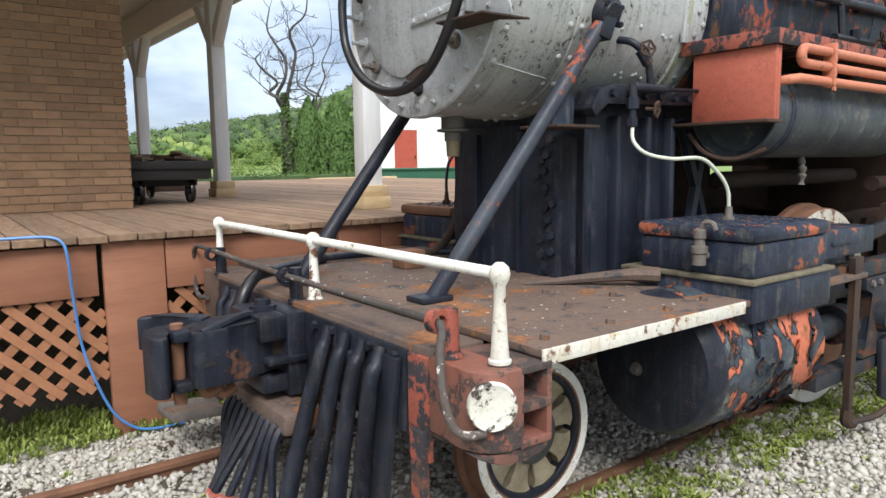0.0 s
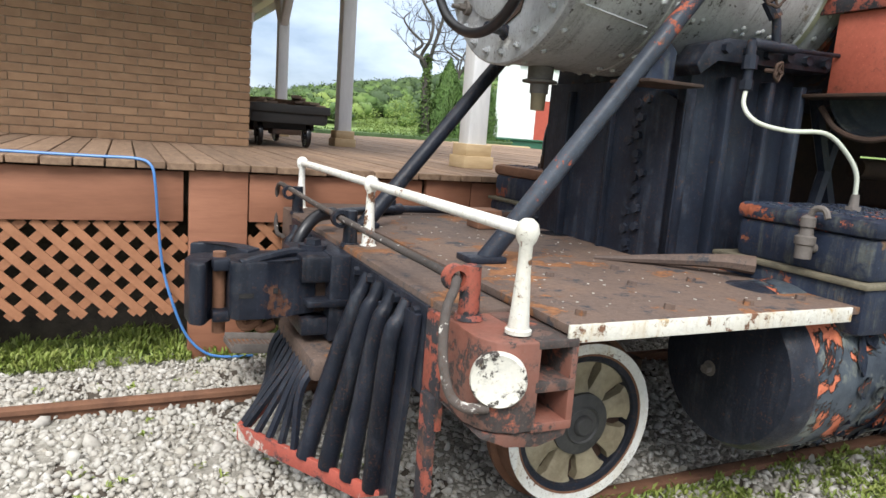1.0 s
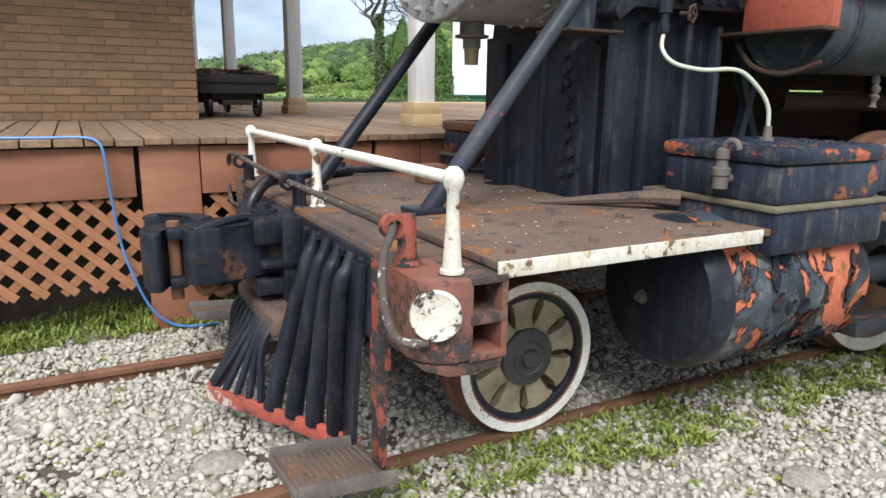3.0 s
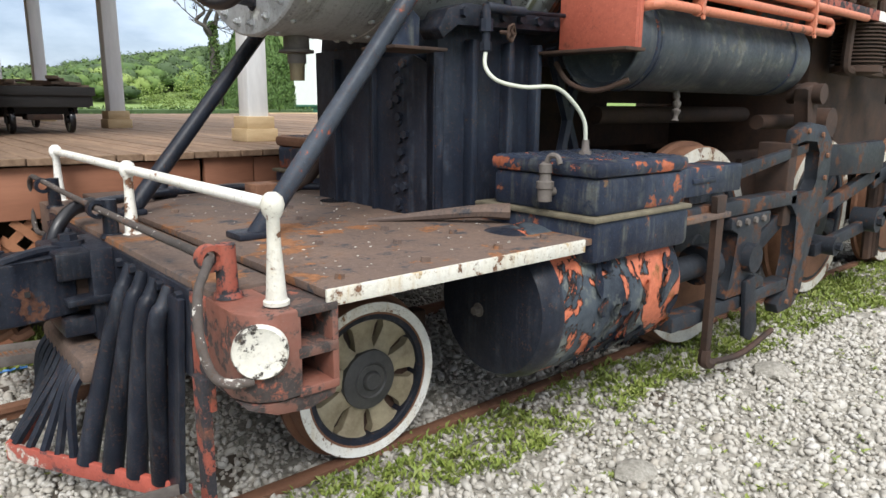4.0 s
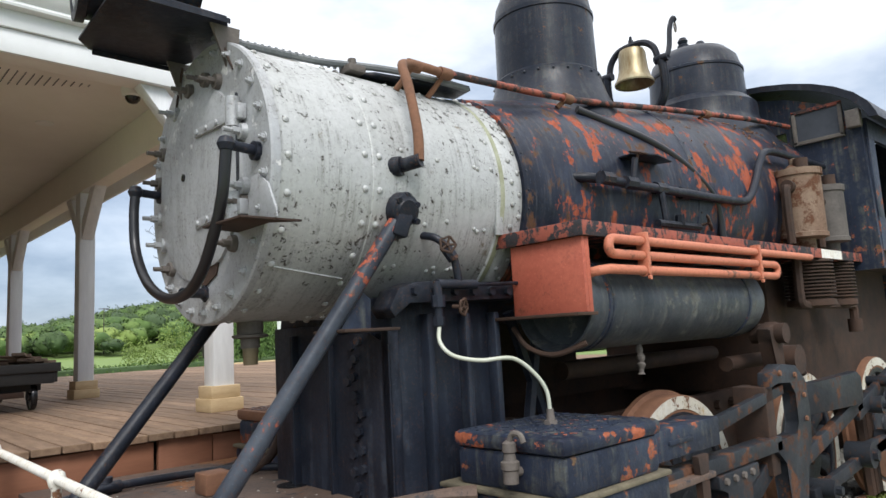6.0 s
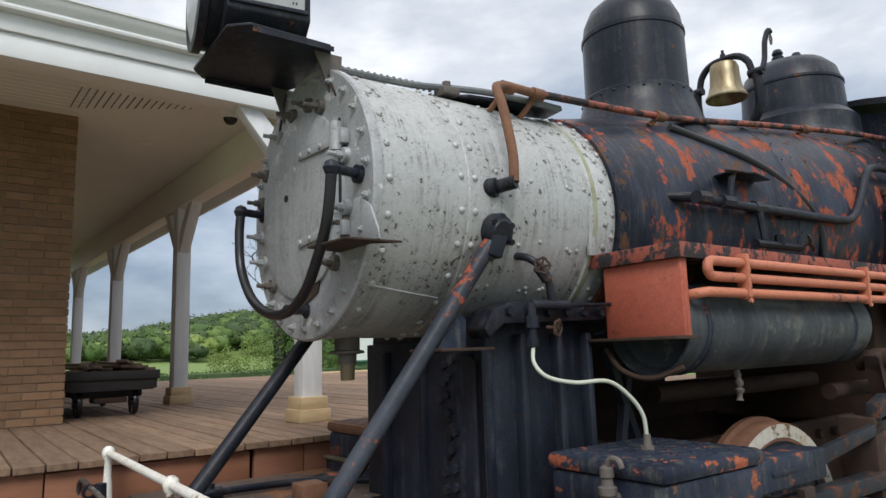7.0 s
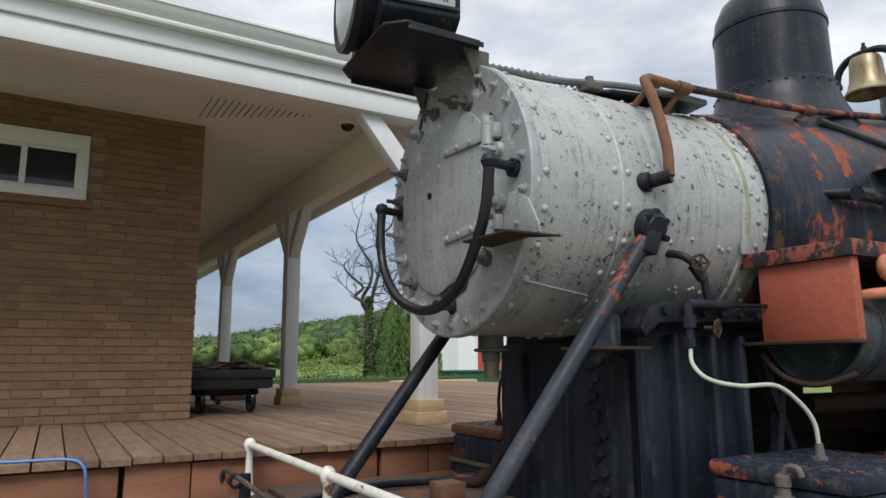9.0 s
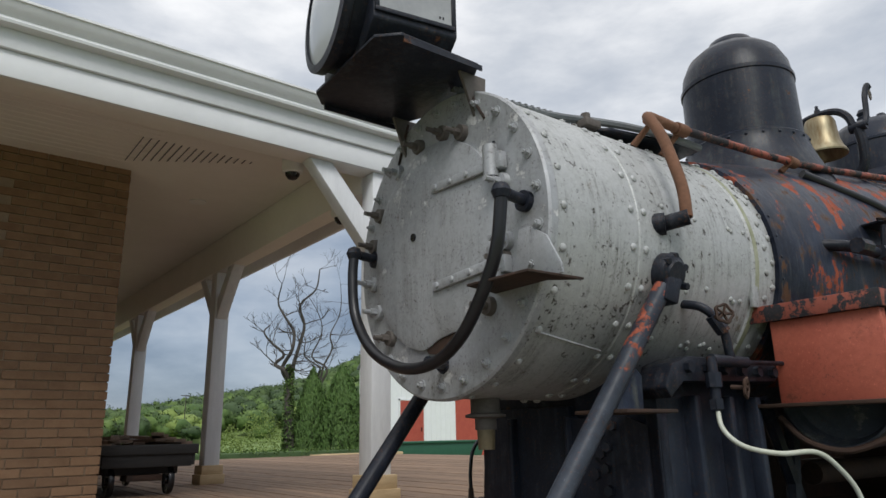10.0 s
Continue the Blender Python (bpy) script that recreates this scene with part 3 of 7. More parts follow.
part("rivet", bm, SILVER, smokebox, "rows of silver rivet heads", kind="stuff")
bm = bmesh.new()
for i in range(14):
    p, w = ring(0.46 + i * 0.025, BR + 0.002, -42 - 0.4 * i)
    q, _ = ring(0.485 + i * 0.025, BR + 0.002, -42.4 - 0.4 * i)
    rod(bm, p, q, 0.004, 0.004, 6)
part("weld_bead", bm, SILVER, smokebox, "pale weld bead of a patch")

bm = bmesh.new()
lathe(bm, [(BR + 0.001, 1.582), (BR + 0.0085, 1.584), (BR + 0.0085, 1.611), (BR + 0.001, 1.613)], (0, LY, BZ), (1, 0, 0), 80)
part("band_stain", bm, MOSS, smokebox, "mossy green stained band")

# wagon-top jacket: rings that grow towards the cab
bm = bmesh.new()
secs = [(1.73, 0.55, 2.30), (1.73, 0.605, 2.30), (1.765, 0.61, 2.30), (2.2, 0.66, 2.33), (2.7, 0.70, 2.36), (3.18, 0.745, 2.40), (3.185, 0.752, 2.40), (3.23, 0.755, 2.40), (3.235, 0.75, 2.40), (3.9, 0.80, 2.43), (5.2, 0.83, 2.46), (5.2, 0.1, 2.46)]
seg = 72
rings = []
for x, r, c in secs:
    rings.append([bm.verts.new((x, LY - r * math.cos(2 * math.pi * i / seg), c + r * math.sin(2 * math.pi * i / seg))) for i in range(seg)])
for a, b in zip(rings, rings[1:]):
    for i in range(seg):
        bm.faces.new((a[i], a[(i + 1) % seg], b[(i + 1) % seg], b[i]))
jacket = lp("boiler_jacket", bm, JACKET, "black boiler jacket flaking to red primer")
bm = bmesh.new()
for x, r, c in ((1.755, 0.606, 2.30), (3.21, 0.752, 2.40)):
    for i in range(40):
        a = 2 * math.pi * i / 40
        rivet(bm, (x, LY - r * math.cos(a), c + r * math.sin(a)), (0, -math.cos(a), math.sin(a)), 0.008)
part("jacket_rivet", bm, BLACK, jacket, kind="stuff")

bm = bmesh.new()
for k in range(420):
    x = random.uniform(1.9, 5.0)
    r = 0.606 + (x - 1.75) * 0.083 if x < 3.2 else 0.752 + (x - 3.2) * 0.055
    c = 2.30 + max(0, x - 1.75) * 0.062 if x < 3.2 else 2.40 + (x - 3.2) * 0.035
    a = radians(random.gauss(62, 16))
    at = Vector((x, LY - r * math.cos(a), c + r * math.sin(a)))
    m = Matrix.Translation(at) @ axis_frame((0, 0, 0), (random.uniform(-0.3, 0.3), -math.cos(a), math.sin(a)))
    q = random.uniform(0.004, 0.013)
    box(bm, -q, q, -q * 0.7, q * 0.7, -0.003, 0.004, m=m)
part("rust_scab", bm, RUST, jacket, "scabs of loose rust on the jacket", kind="stuff")

# smokebox front, door, dogs, bolts
bm = bmesh.new()
lathe(bm, [(0.0, 0.405), (BR + 0.002, 0.405), (BR + 0.010, 0.412), (BR + 0.010, 0.44), (BR - 0.03, 0.442)], (0, LY, BZ), (1, 0, 0), 80)
front = lp("smokebox_front", bm, SILVER_FACE, "silver front plate with bolts")
DY, DZ = LY + 0.045, BZ + 0.005
bm = bmesh.new()
n = 72
outer, lip, mid, core = [], [], [], []
for i in range(n):
    a = 2 * math.pi * i / n
    torn = max(0.0, 1 - abs(((math.degrees(a) - 258 + 180) % 360) - 180) / 20)
    r = 0.405 - torn * (0.045 + 0.030 * noise.noise((i * 1.7, 2, 0)))
    cy, cz = math.cos(a), math.sin(a)
    outer.append(bm.verts.new((0.406, DY + r * cy, DZ + r * cz)))
    lip.append(bm.verts.new((0.392, DY + r * cy, DZ + r * cz)))
    mid.append(bm.verts.new((0.383, DY + min(r - 0.02, 0.37) * cy, DZ + min(r - 0.02, 0.37) * cz)))
    core.append(bm.verts.new((0.376, DY + 0.2 * cy, DZ + 0.2 * cz)))
cen = bm.verts.new((0.372, DY, DZ))
for a, b in ((outer, lip), (lip, mid), (mid, core)):
    for i in range(n):
        bm.faces.new((a[i], a[(i + 1) % n], b[(i + 1) % n], b[i]))
for i in range(n):
    bm.faces.new((core[i], core[(i + 1) % n], cen))
door = part("smokebox_door", bm, SILVER_FACE, front, "round smokebox door torn at its lower rim")
bm = bmesh.new()
prism(bm, [(DY - 0.20, DZ - 0.325), (DY - 0.12, DZ - 0.315), (DY - 0.06, DZ - 0.345), (DY + 0.02, DZ - 0.335), (DY + 0.07, DZ - 0.36), (DY + 0.03, DZ - 0.415), (DY - 0.07, DZ - 0.43), (DY - 0.17, DZ - 0.395)], "x", 0.398, 0.4035)
part("rust_hole", bm, RUST_DARK, front, "dark rusted hole behind the torn door rim")
bm = bmesh.new()
# black disc on the door, for the shade inside a hole
rod(bm, (0.368, LY + 0.13, BZ + 0.05), (0.376, LY + 0.13, BZ + 0.05), 0.016, seg=14)
part("peep_hole", bm, DARKPL, front, "dark disc drawn as a round hole")
for i in range(26):
    p, w = ring(0.405, 0.535, 7 + 360 * i / 26)
    bm = bmesh.new()
    rod(bm, p, p - Vector((0.004, 0, 0)), 0.020, seg=12)
    bolt(bm, p, (-1, 0, 0), 0.0145, 0.018)
    rod(bm, p, p - Vector((0.028, 0, 0)), 0.007, seg=8)
    part("bolt", bm, SILVER_FACE, front, "silver hex bolt")
for d in (-12, 16, 62, 78, 100, 122, 150, 168, 190, 208, 228, 318, 340):
    a = radians(d)
    p = Vector((0.405, DY - 0.437 * math.cos(a), DZ + 0.437 * math.sin(a)))
    bm = bmesh.new()
    rod(bm, p, p - Vector((0.022, 0, 0)), 0.034, 0.030, 16)
    rod(bm, p, p - Vector((0.05, 0, 0)), 0.016, seg=6)
    rod(bm, p, p - Vector((0.085, 0, 0)), 0.010, seg=8)
    part("door_dog", bm, GREYIRON if random.random() < 0.45 else SILVER_FACE, front, "door dog with nut and stud")
# hinges
for z, y0, tilt in ((2.50, -0.07, 0.05), (2.135, -0.05, -0.06)):
    bm = bmesh.new()
    m = Matrix.Translation((0.372, -0.22, z)) @ Matrix.Rotation(tilt, 4, "X")
    box(bm, -0.007, 0.007, -0.16, 0.17, -0.018, 0.018, 0.004, m)
    for y in (-0.05, 0.05, 0.14):
        lathe(bm, [(0.013, 0), (0.011, 0.008), (0, 0.011)], m @ Vector((-0.006, y, 0)), (-1, 0, 0), 10)
    rod(bm, (0.372, -0.40, z - 0.055), (0.372, -0.40, z + 0.06), 0.028, seg=16)
    rod(bm, (0.372, -0.40, z - 0.07), (0.372, -0.40, z - 0.055), 0.016, seg=6)
    box(bm, 0.37, 0.405, -0.45, -0.37, z - 0.03, z + 0.03, 0.005)
    part("hinge", bm, SILVER_FACE, front, "strap hinge of the smokebox door")
bm = bmesh.new()
rod(bm, (0.385, -0.405, 2.06), (0.385, -0.405, 2.58), 0.006, seg=8)
part("hinge_rod", bm, DARKPL, front)
# rusty shelf bracket
bm = bmesh.new()
prism(bm, [(0.405, -0.36), (0.405, -0.60), (0.50, -0.665), (0.27, -0.66), (0.25, -0.40)], "z", 2.05, 2.058, 0.001)
shelf = lp("lamp_step", bm, RUST_DARK, "rusty bracket step on the smokebox front")
bm = bmesh.new()
prism(bm, [(-0.46, 2.058), (-0.68, 2.058), (-0.675, 2.09), (-0.62, 2.19), (-0.55, 2.235), (-0.50, 2.235)], "x", 0.392, 0.400, 0.001)
part("gusset", bm, SILVER_FACE, shelf, "silver gusset plate")

# U-shaped rubber hose with its elbows
bm = bmesh.new()
tube(bm, [(0.27, 0.37, 2.33), (0.262, 0.365, 2.22), (0.26, 0.33, 2.06), (0.265, 0.20, 1.91), (0.27, 0.0, 1.83), (0.28, -0.18, 1.835), (0.275, -0.33, 1.90), (0.27, -0.45, 2.02), (0.268, -0.53, 2.15), (0.27, -0.56, 2.31)], 0.021, 12)
hose = lp("air_hose", bm, RUBBER, "black rubber hose hanging in a loop")
for y, z in ((0.41, 2.335), (-0.53, 2.325)):
    bm = bmesh.new()
    yy = 0.37 if y > 0 else -0.56
    rod(bm, (0.405, y, z), (0.27, yy, z), 0.019, seg=12)
    rod(bm, (0.405, y, z), (0.385, y, z), 0.036, seg=14)
    lathe(bm, [(0, -0.034), (0.024, -0.022), (0.033, 0), (0.024, 0.022), (0, 0.034)], (0.27, yy, z), (0, 0, 1), 14)
    part("elbow", bm, BLACK, hose, "black iron elbow")
bm = bmesh.new()
rod(bm, (0.41, -0.06, 1.845), (0.275, -0.15, 1.84), 0.02, seg=12)
rod(bm, (0.41, -0.06, 1.845), (0.395, -0.06, 1.845), 0.035, seg=6)
part("hose_clamp", bm, BLACK, hose)

# drain nozzle under the smokebox
bm = bmesh.new()
lathe(bm, [(0.055, 0.04), (0.055, -0.07), (0.075, -0.075), (0.075, -0.085), (0.040, -0.09), (0.040, -0.13)], (0.60, LY, 1.745), (0, 0, 1), 18)
drain = lp("ash_drain", bm, GREYIRON, "grey drain nozzle")
bm = bmesh.new()
rod(bm, (0.60, LY, 1.62), (0.60, LY, 1.545), 0.034, 0.030, 14)
part("brass_nozzle", bm, BRASS_DULL, drain, "dull brass nozzle end")

# saddle with flange, ribs and bolts
bm = bmesh.new()
pr = [(0.45, 0.95), (0.45, 1.30), (0.40, 1.70), (0.40, 1.80), (-0.50, 1.80), (-0.52, 1.72), (-0.52, 0.95)]
prism(bm, pr, "x", 0.99, 1.58, 0.015)
saddle = lp("saddle", bm, SADDLE, "black ribbed smokebox saddle")
for y0, y1, x0, x1 in ((-0.15, -0.13, 0.92, 1.0), (0.17, 0.20, 0.92, 1.0), (-0.55, -0.50, 0.945, 1.0)):
    part("saddle_rib", bx(x0, x1, y0, y1, 0.952, 1.66, bevel=0.006), SADDLE, saddle)
part("saddle_front", bx(0.955, 0.99, -0.13, 0.40, 0.952, 1.70, bevel=0.004), SADDLE, saddle)
for x0 in (1.14, 1.36, 1.545):
    part("saddle_rib", bx(x0, x0 + 0.035, -0.575, -0.515, 0.97, 1.72, bevel=0.008), SADDLE, saddle)
bm = bmesh.new()
prism(bm, [(0.90, 1.74), (0.95, 1.82), (1.05, 1.85), (1.62, 1.85), (1.64, 1.80), (1.60, 1.77), (1.0, 1.77), (0.93, 1.70)], "y", -0.63, -0.50, 0.008)
part("saddle_flange", bm, BLACK, saddle, "bolted top flange")
bm = bmesh.new()
for i in range(6):
    bolt(bm, (1.03 + i * 0.11, -0.632, 1.81), (0, -1, 0), 0.022, 0.018)
for i in range(9):
    bolt(bm, (0.952, -0.34 + random.uniform(-0.03, 0.03), 1.02 + i * 0.075), (-1, -0.2, 0), 0.020, 0.03)
    bolt(bm, (0.952, -0.29 + random.uniform(-0.03, 0.03), 1.0 + i * 0.075), (-1, 0, 0), 0.024, 0.02)
part("saddle_bolt", bm, BLACK, saddle, "column of greasy bolts", kind="stuff")
bm = bmesh.new()
prism(bm, [(-0.12, 0.952), (-0.55, 0.952), (-0.55, 1.60), (-0.42, 1.65), (-0.12, 1.65)], "x", 0.945, 0.955)
part("saddle_skin", bm, SADDLE, saddle)
# apron at the saddle foot
bm = bmesh.new()
tube(bm, [(0.70, -0.42, 0.975), (0.80, -0.50, 0.985), (0.92, -0.60, 1.0), (1.04, -0.74, 1.02), (1.13, -0.82, 1.02)], 0.022, 8, radii=(0.008, 0.035))
part("saddle_apron", bm, DECKM, saddle, "rusty apron on the deck")

# deck, edge strip, beam, plate
deck = lp("deck_plate", bx(0.006, 2.2, -1.235, 1.235, 0.945, 0.97, bevel=0.003), DECKM, "rust-brown steel deck plate strewn with flakes")
part("deck_edge", bx(0.0, 1.085, -1.247, -1.2365, 0.926, 0.974, bevel=0.003), EDGE, deck, "chipped white deck edge")
for x, y in ((0.10, -1.15), (0.42, -1.14), (0.74, -1.14), (1.0, -1.12), (0.52, -0.86), (0.8, -0.84), (0.30, -0.70), (0.64, -0.62), (0.16, 0.3), (0.62, 0.1), (0.5, -0.2), (0.25, 0.95), (0.9, 0.9)):
    bm = bmesh.new()
    bolt(bm, (x, y, 0.971), (0.1, 0, 1), 0.017, 0.014)
    part("deck_bolt", bm, DECKM, deck)
bm = bmesh.new()
# the hole is not cut: a black disc paints its shaded inside
lathe(bm, [(0.0, 0.0), (0.075, 0.0), (0.075, 0.003), (0.0, 0.003)], (0.92, 0.19, 0.9705), (0, 0, 1), 24)
part("deck_hole", bm, DARKPL, deck, "dark disc drawn as a round hole in the deck")
bm = bmesh.new()
for k in range(150):
    x, y = random.uniform(0.02, 1.05), random.uniform(-1.1, 0.9)
    s = random.uniform(0.0015, 0.006)
    box(bm, -s, s, -s * 0.6, s * 0.6, 0, 0.0015, m=Matrix.Translation((x, y, 0.9705)) @ Matrix.Rotation(random.uniform(0, 6), 4, "Z"))
part("paint_flake", bm, STONE, deck, "scattered pale paint flakes", kind="stuff")
part("hole_block", bx(0.55, 0.68, 0.30, 0.43, 0.971, 1.065, bevel=0.008), RUST, deck, "rusty block")

beam = lp("front_beam", bx(-0.205, -0.002, -0.985, 1.2, 0.70, 0.950, bevel=0.008), DECKM, "rusty steel front beam")
bm = bmesh.new()
box(bm, -0.222, -0.206, -0.86, 0.90, 0.66, 0.930, 0.004)
plate = part("beam_plate", bm, BLACK, beam, "black bolted front plate")
for i in range(12):
    bm = bmesh.new()
    bolt(bm, (-0.222, -0.80 + i * 0.145 + random.uniform(-0.02, 0.02), random.choice((0.895, 0.90, 0.84))), (-1, 0, 0), 0.019, 0.02)
    part("beam_bolt", bm, BLACK, plate)
part("beam_end_plate", bx(-0.226, -0.206, -0.985, -0.875, 0.60, 0.93, bevel=0.004), RED_EDGE, beam, "scuffed red end plate")

# bumper end casting with pockets and white disc
bm = bmesh.new()
outl = [(-0.10, -0.985), (-0.222, -0.985), (-0.228, -1.12)] + arc2(-0.128, -1.15, 0.10, 180, 265, 7) + [(-0.085, -1.252), (-0.085, -0.985)]
prism(bm, [(u, v) for u, v in outl], "z", 0.705, 0.938, 0.006)
end = lp("bumper_end", bm, CAST, "orange primed bumper end casting")
for z0, z1 in ((0.918, 0.940), (0.805, 0.835), (0.700, 0.725)):
    part("pocket_shelf", bx(-0.09, 0.03, -1.252, -0.985, z0, z1, bevel=0.004), CAST, end)
for x0, x1 in ((-0.092, -0.080), (0.012, 0.032)):
    part("pocket_side", bx(x0, x1, -1.250, -0.985, 0.702, 0.938, bevel=0.003), CAST, end)
part("pocket_back", bx(-0.085, 0.03, -1.03, -0.99, 0.702, 0.938), RUST_DARK, end)
bm = bmesh.new()
lathe(bm, [(0, 0.006), (0.056, 0.004), (0.066, 0.0), (0.070, 0.006), (0.070, 0.03), (0, 0.03)], (-0.196, -1.250, 0.846), (0.50, 0.86, 0), 30)
part("poling_disc", bm, DISC, end, "round white disc with flaking paint")
bm = bmesh.new()
prism(bm, [(-0.228, 0.70), (0.03, 0.70), (0.02, 0.675), (-0.06, 0.655), (-0.15, 0.665)], "y", -1.24, -1.0, 0.004)
part("casting_foot", bm, CAST, end)

# handrail with flared posts
rail_top = bmesh.new()
rod(rail_top, (-0.11, -1.19, 1.20), (-0.11, 1.19, 1.20), 0.0175, seg=14)
handrail = lp("front_handrail", rail_top, WHITE, "white painted handrail on flared posts")
for y in (-1.18, 0.0, 1.18):
    bm = bmesh.new()
    lathe(bm, [(0.034, 0.942), (0.034, 0.952), (0.028, 0.956), (0.026, 0.975), (0.018, 1.10), (0.017, 1.165), (0.026, 1.18), (0.031, 1.20), (0.026, 1.22), (0.012, 1.232), (0, 1.233)], (-0.11, y, 0), (0, 0, 1), 18)
    part("rail_post", bm, EDGE if y < -1 else WHITE, handrail, "tapered white post with rust runs")

# uncoupling lever and its brackets
bm = bmesh.new()
tube(bm, [(-0.22, 1.10, 0.80), (-0.22, 1.24, 0.79), (-0.22, 1.30, 0.84), (-0.22, 1.31, 1.0), (-0.22, 1.24, 1.07), (-0.22, 1.05, 1.075), (-0.22, 0.5, 1.062), (-0.22, 0.0, 1.055), (-0.22, -0.5, 1.052), (-0.22, -0.98, 1.05), (-0.25, -1.09, 1.05), (-0.30, -1.15, 1.00), (-0.315, -1.18, 0.90), (-0.30, -1.20, 0.81), (-0.265, -1.215, 0.775), (-0.205, -1.225, 0.77)], 0.0125, 10, wobble=0.06)
lever = lp("uncoupling_lever", bm, ROD, "speckled iron uncoupling lever")
for y, mt in ((-1.03, RED_EDGE), (0.04, BLACK), (0.98, BLACK)):
    bm = bmesh.new()
    rod(bm, (-0.175, y, 0.94), (-0.175, y, 1.085), 0.030, 0.026, 14)
    rod(bm, (-0.175, y, 0.94), (-0.175, y, 0.955), 0.042, 0.036, 14)
    lathe(bm, [(0.022, -0.018), (0.036, -0.018), (0.036, 0.018), (0.022, 0.018), (0.022, -0.018)], (-0.22, y, 1.052), (0, 1, 0), 18)
    part("lever_bracket", bm, mt, lever, "iron lever bracket")

# pilot: bars from the beam to the bottom frame
bm = bmesh.new()
nose, near, far = Vector((-0.60, 0.0, 0.205)), Vector((-0.20, -0.70, 0.205)), Vector((-0.20, 0.70, 0.205))
for a, b in ((nose, near), (nose, far)):
    d = (b - a).normalized()
    m = Matrix.Translation((a + b) / 2) @ Matrix.Rotation(math.atan2(d.y, d.x), 4, "Z")
    l = (b - a).length / 2
    box(bm, -l, l, -0.010, 0.010, -0.032, 0.032, 0.003, m)
pil = lp("pilot", bm, worn("pilot_frame_paint", (0.42, 0.09, 0.06), (0.30, 0.07, 0.05), (0.62, 0.55, 0.48), 0.60, 8, rust=(0.03, 0.03, 0.035), rust_at=0.55, rough=0.6), "bottom frame of the pilot with worn red paint")
for s in (-1, 1):
    for i, (yt, f) in enumerate(((-0.36, 0.44), (-0.49, 0.58), (-0.61, 0.71), (-0.73, 0.84))):
        bot = nose.lerp(near, f)
        bm = bmesh.new()
        k = -s
        tube(bm, [(-0.228, k * yt, 0.915), (-0.248, k * yt, 0.86), (-0.272, k * (yt * 0.97 + bot.y * 0.03), 0.80), ((-0.272 + bot.x) / 2, k * (yt * 0.5 + bot.y * 0.5), 0.515), (bot.x + 0.012, k * bot.y, 0.225)], 0.033, 10, radii=(0.020, 0.036), per=4)
        part("pilot_bar", bm, BLACK, pil, "black round pilot bar")
    bm = bmesh.new()
    y = 0.80 * s
    prism(bm, [(y - 0.045, 0.90), (y + 0.045, 0.90), (y * 0.84 + 0.05, 0.20), (y * 0.84 - 0.05, 0.20)], "x", -0.245, -0.225, 0.003)
    part("pilot_strap", bm, BLACK, pil, "flat black pilot strap")
    for i in range(5):
        f = 0.03 + i * 0.085
        bot = nose.lerp(near if s < 0 else far, f)
        yt = s * (0.03 + i * 0.055)
        bm = bmesh.new()
        tube(bm, [(-0.30, yt, 0.56), (-0.375, yt * 1.02, 0.54), (-0.43, yt * 1.05, 0.45), (bot.x + 0.01, bot.y, 0.235)], 0.017, 6)
        part("pilot_bar", bm, BLACK, pil, "thin curved pilot bar")
part("pilot_box", bx(-0.40, -0.24, -0.30, 0.30, 0.50, 0.585, bevel=0.02), DECKM, pil, "rusty box behind the bars")
part("pilot_stay", bx(-0.26, -0.23, 0.50, 0.56, 0.21, 0.66, bevel=0.005), BLACK, pil)

# stirrup and step tray, both sides
for s in (-1, 1):
    bm = bmesh.new()
    y = 0.945 * s
    prism(bm, [(y - 0.035, 0.70), (y + 0.035, 0.70), (y + 0.032, 0.27), (y - 0.030, 0.27)], "x", -0.245, -0.218, 0.004)
    st = lp("footstep", bm, RED_EDGE, "worn red step hanger")
    bm = bmesh.new()
    m = Matrix.Translation((-0.37, s * 0.885, 0.255)) @ Matrix.Rotation(radians(-7), 4, "X") @ Matrix.Rotation(radians(4), 4, "Y")
    box(bm, -0.155, 0.155, -0.165, 0.165, -0.006, 0.006, 0.002, m)
    part("step_tray", bm, DECKM, st, "rusty step tray")
    for x0, x1, y0, y1, z1 in ((-0.155, 0.155, -0.171, -0.159, 0.04), (-0.155, 0.155, 0.159, 0.171, 0.04), (-0.161, -0.149, -0.157, 0.157, 0.02)):
        part("tray_lip", bx(x0, x1, y0, y1, -0.006, z1, bevel=0.002, m=m), GREYIRON, st)
    bm = bmesh.new()
    for i in range(13):
        rod(bm, m @ Vector((-0.145 + i * 0.023, -0.15, 0.007)), m @ Vector((-0.145 + i * 0.023, 0.15, 0.007)), 0.0035, seg=6)
    part("tread_rib", bm, GREYIRON, st, kind="stuff")

# coupler
bm = bmesh.new()
prism(bm, [(-0.34, -0.09), (-0.46, -0.105), (-0.54, -0.15), (-0.64, -0.15), (-0.665, -0.125), (-0.665, 0.0), (-0.60, 0.04), (-0.52, 0.10), (-0.34, 0.10)], "z", 0.70, 0.915, 0.012)
coup = lp("coupler", bm, BLACK, "black iron knuckle coupler")
bm = bmesh.new()
prism(bm, [(-0.66, 0.02), (-0.70, -0.01), (-0.735, -0.06), (-0.745, -0.13), (-0.765, -0.145), (-0.80, -0.12), (-0.81, -0.02), (-0.785, 0.06), (-0.73, 0.09), (-0.66, 0.08)], "z", 0.685, 0.91, 0.010)
part("knuckle", bm, BLACK, coup, "hooked knuckle")
bm = bmesh.new()
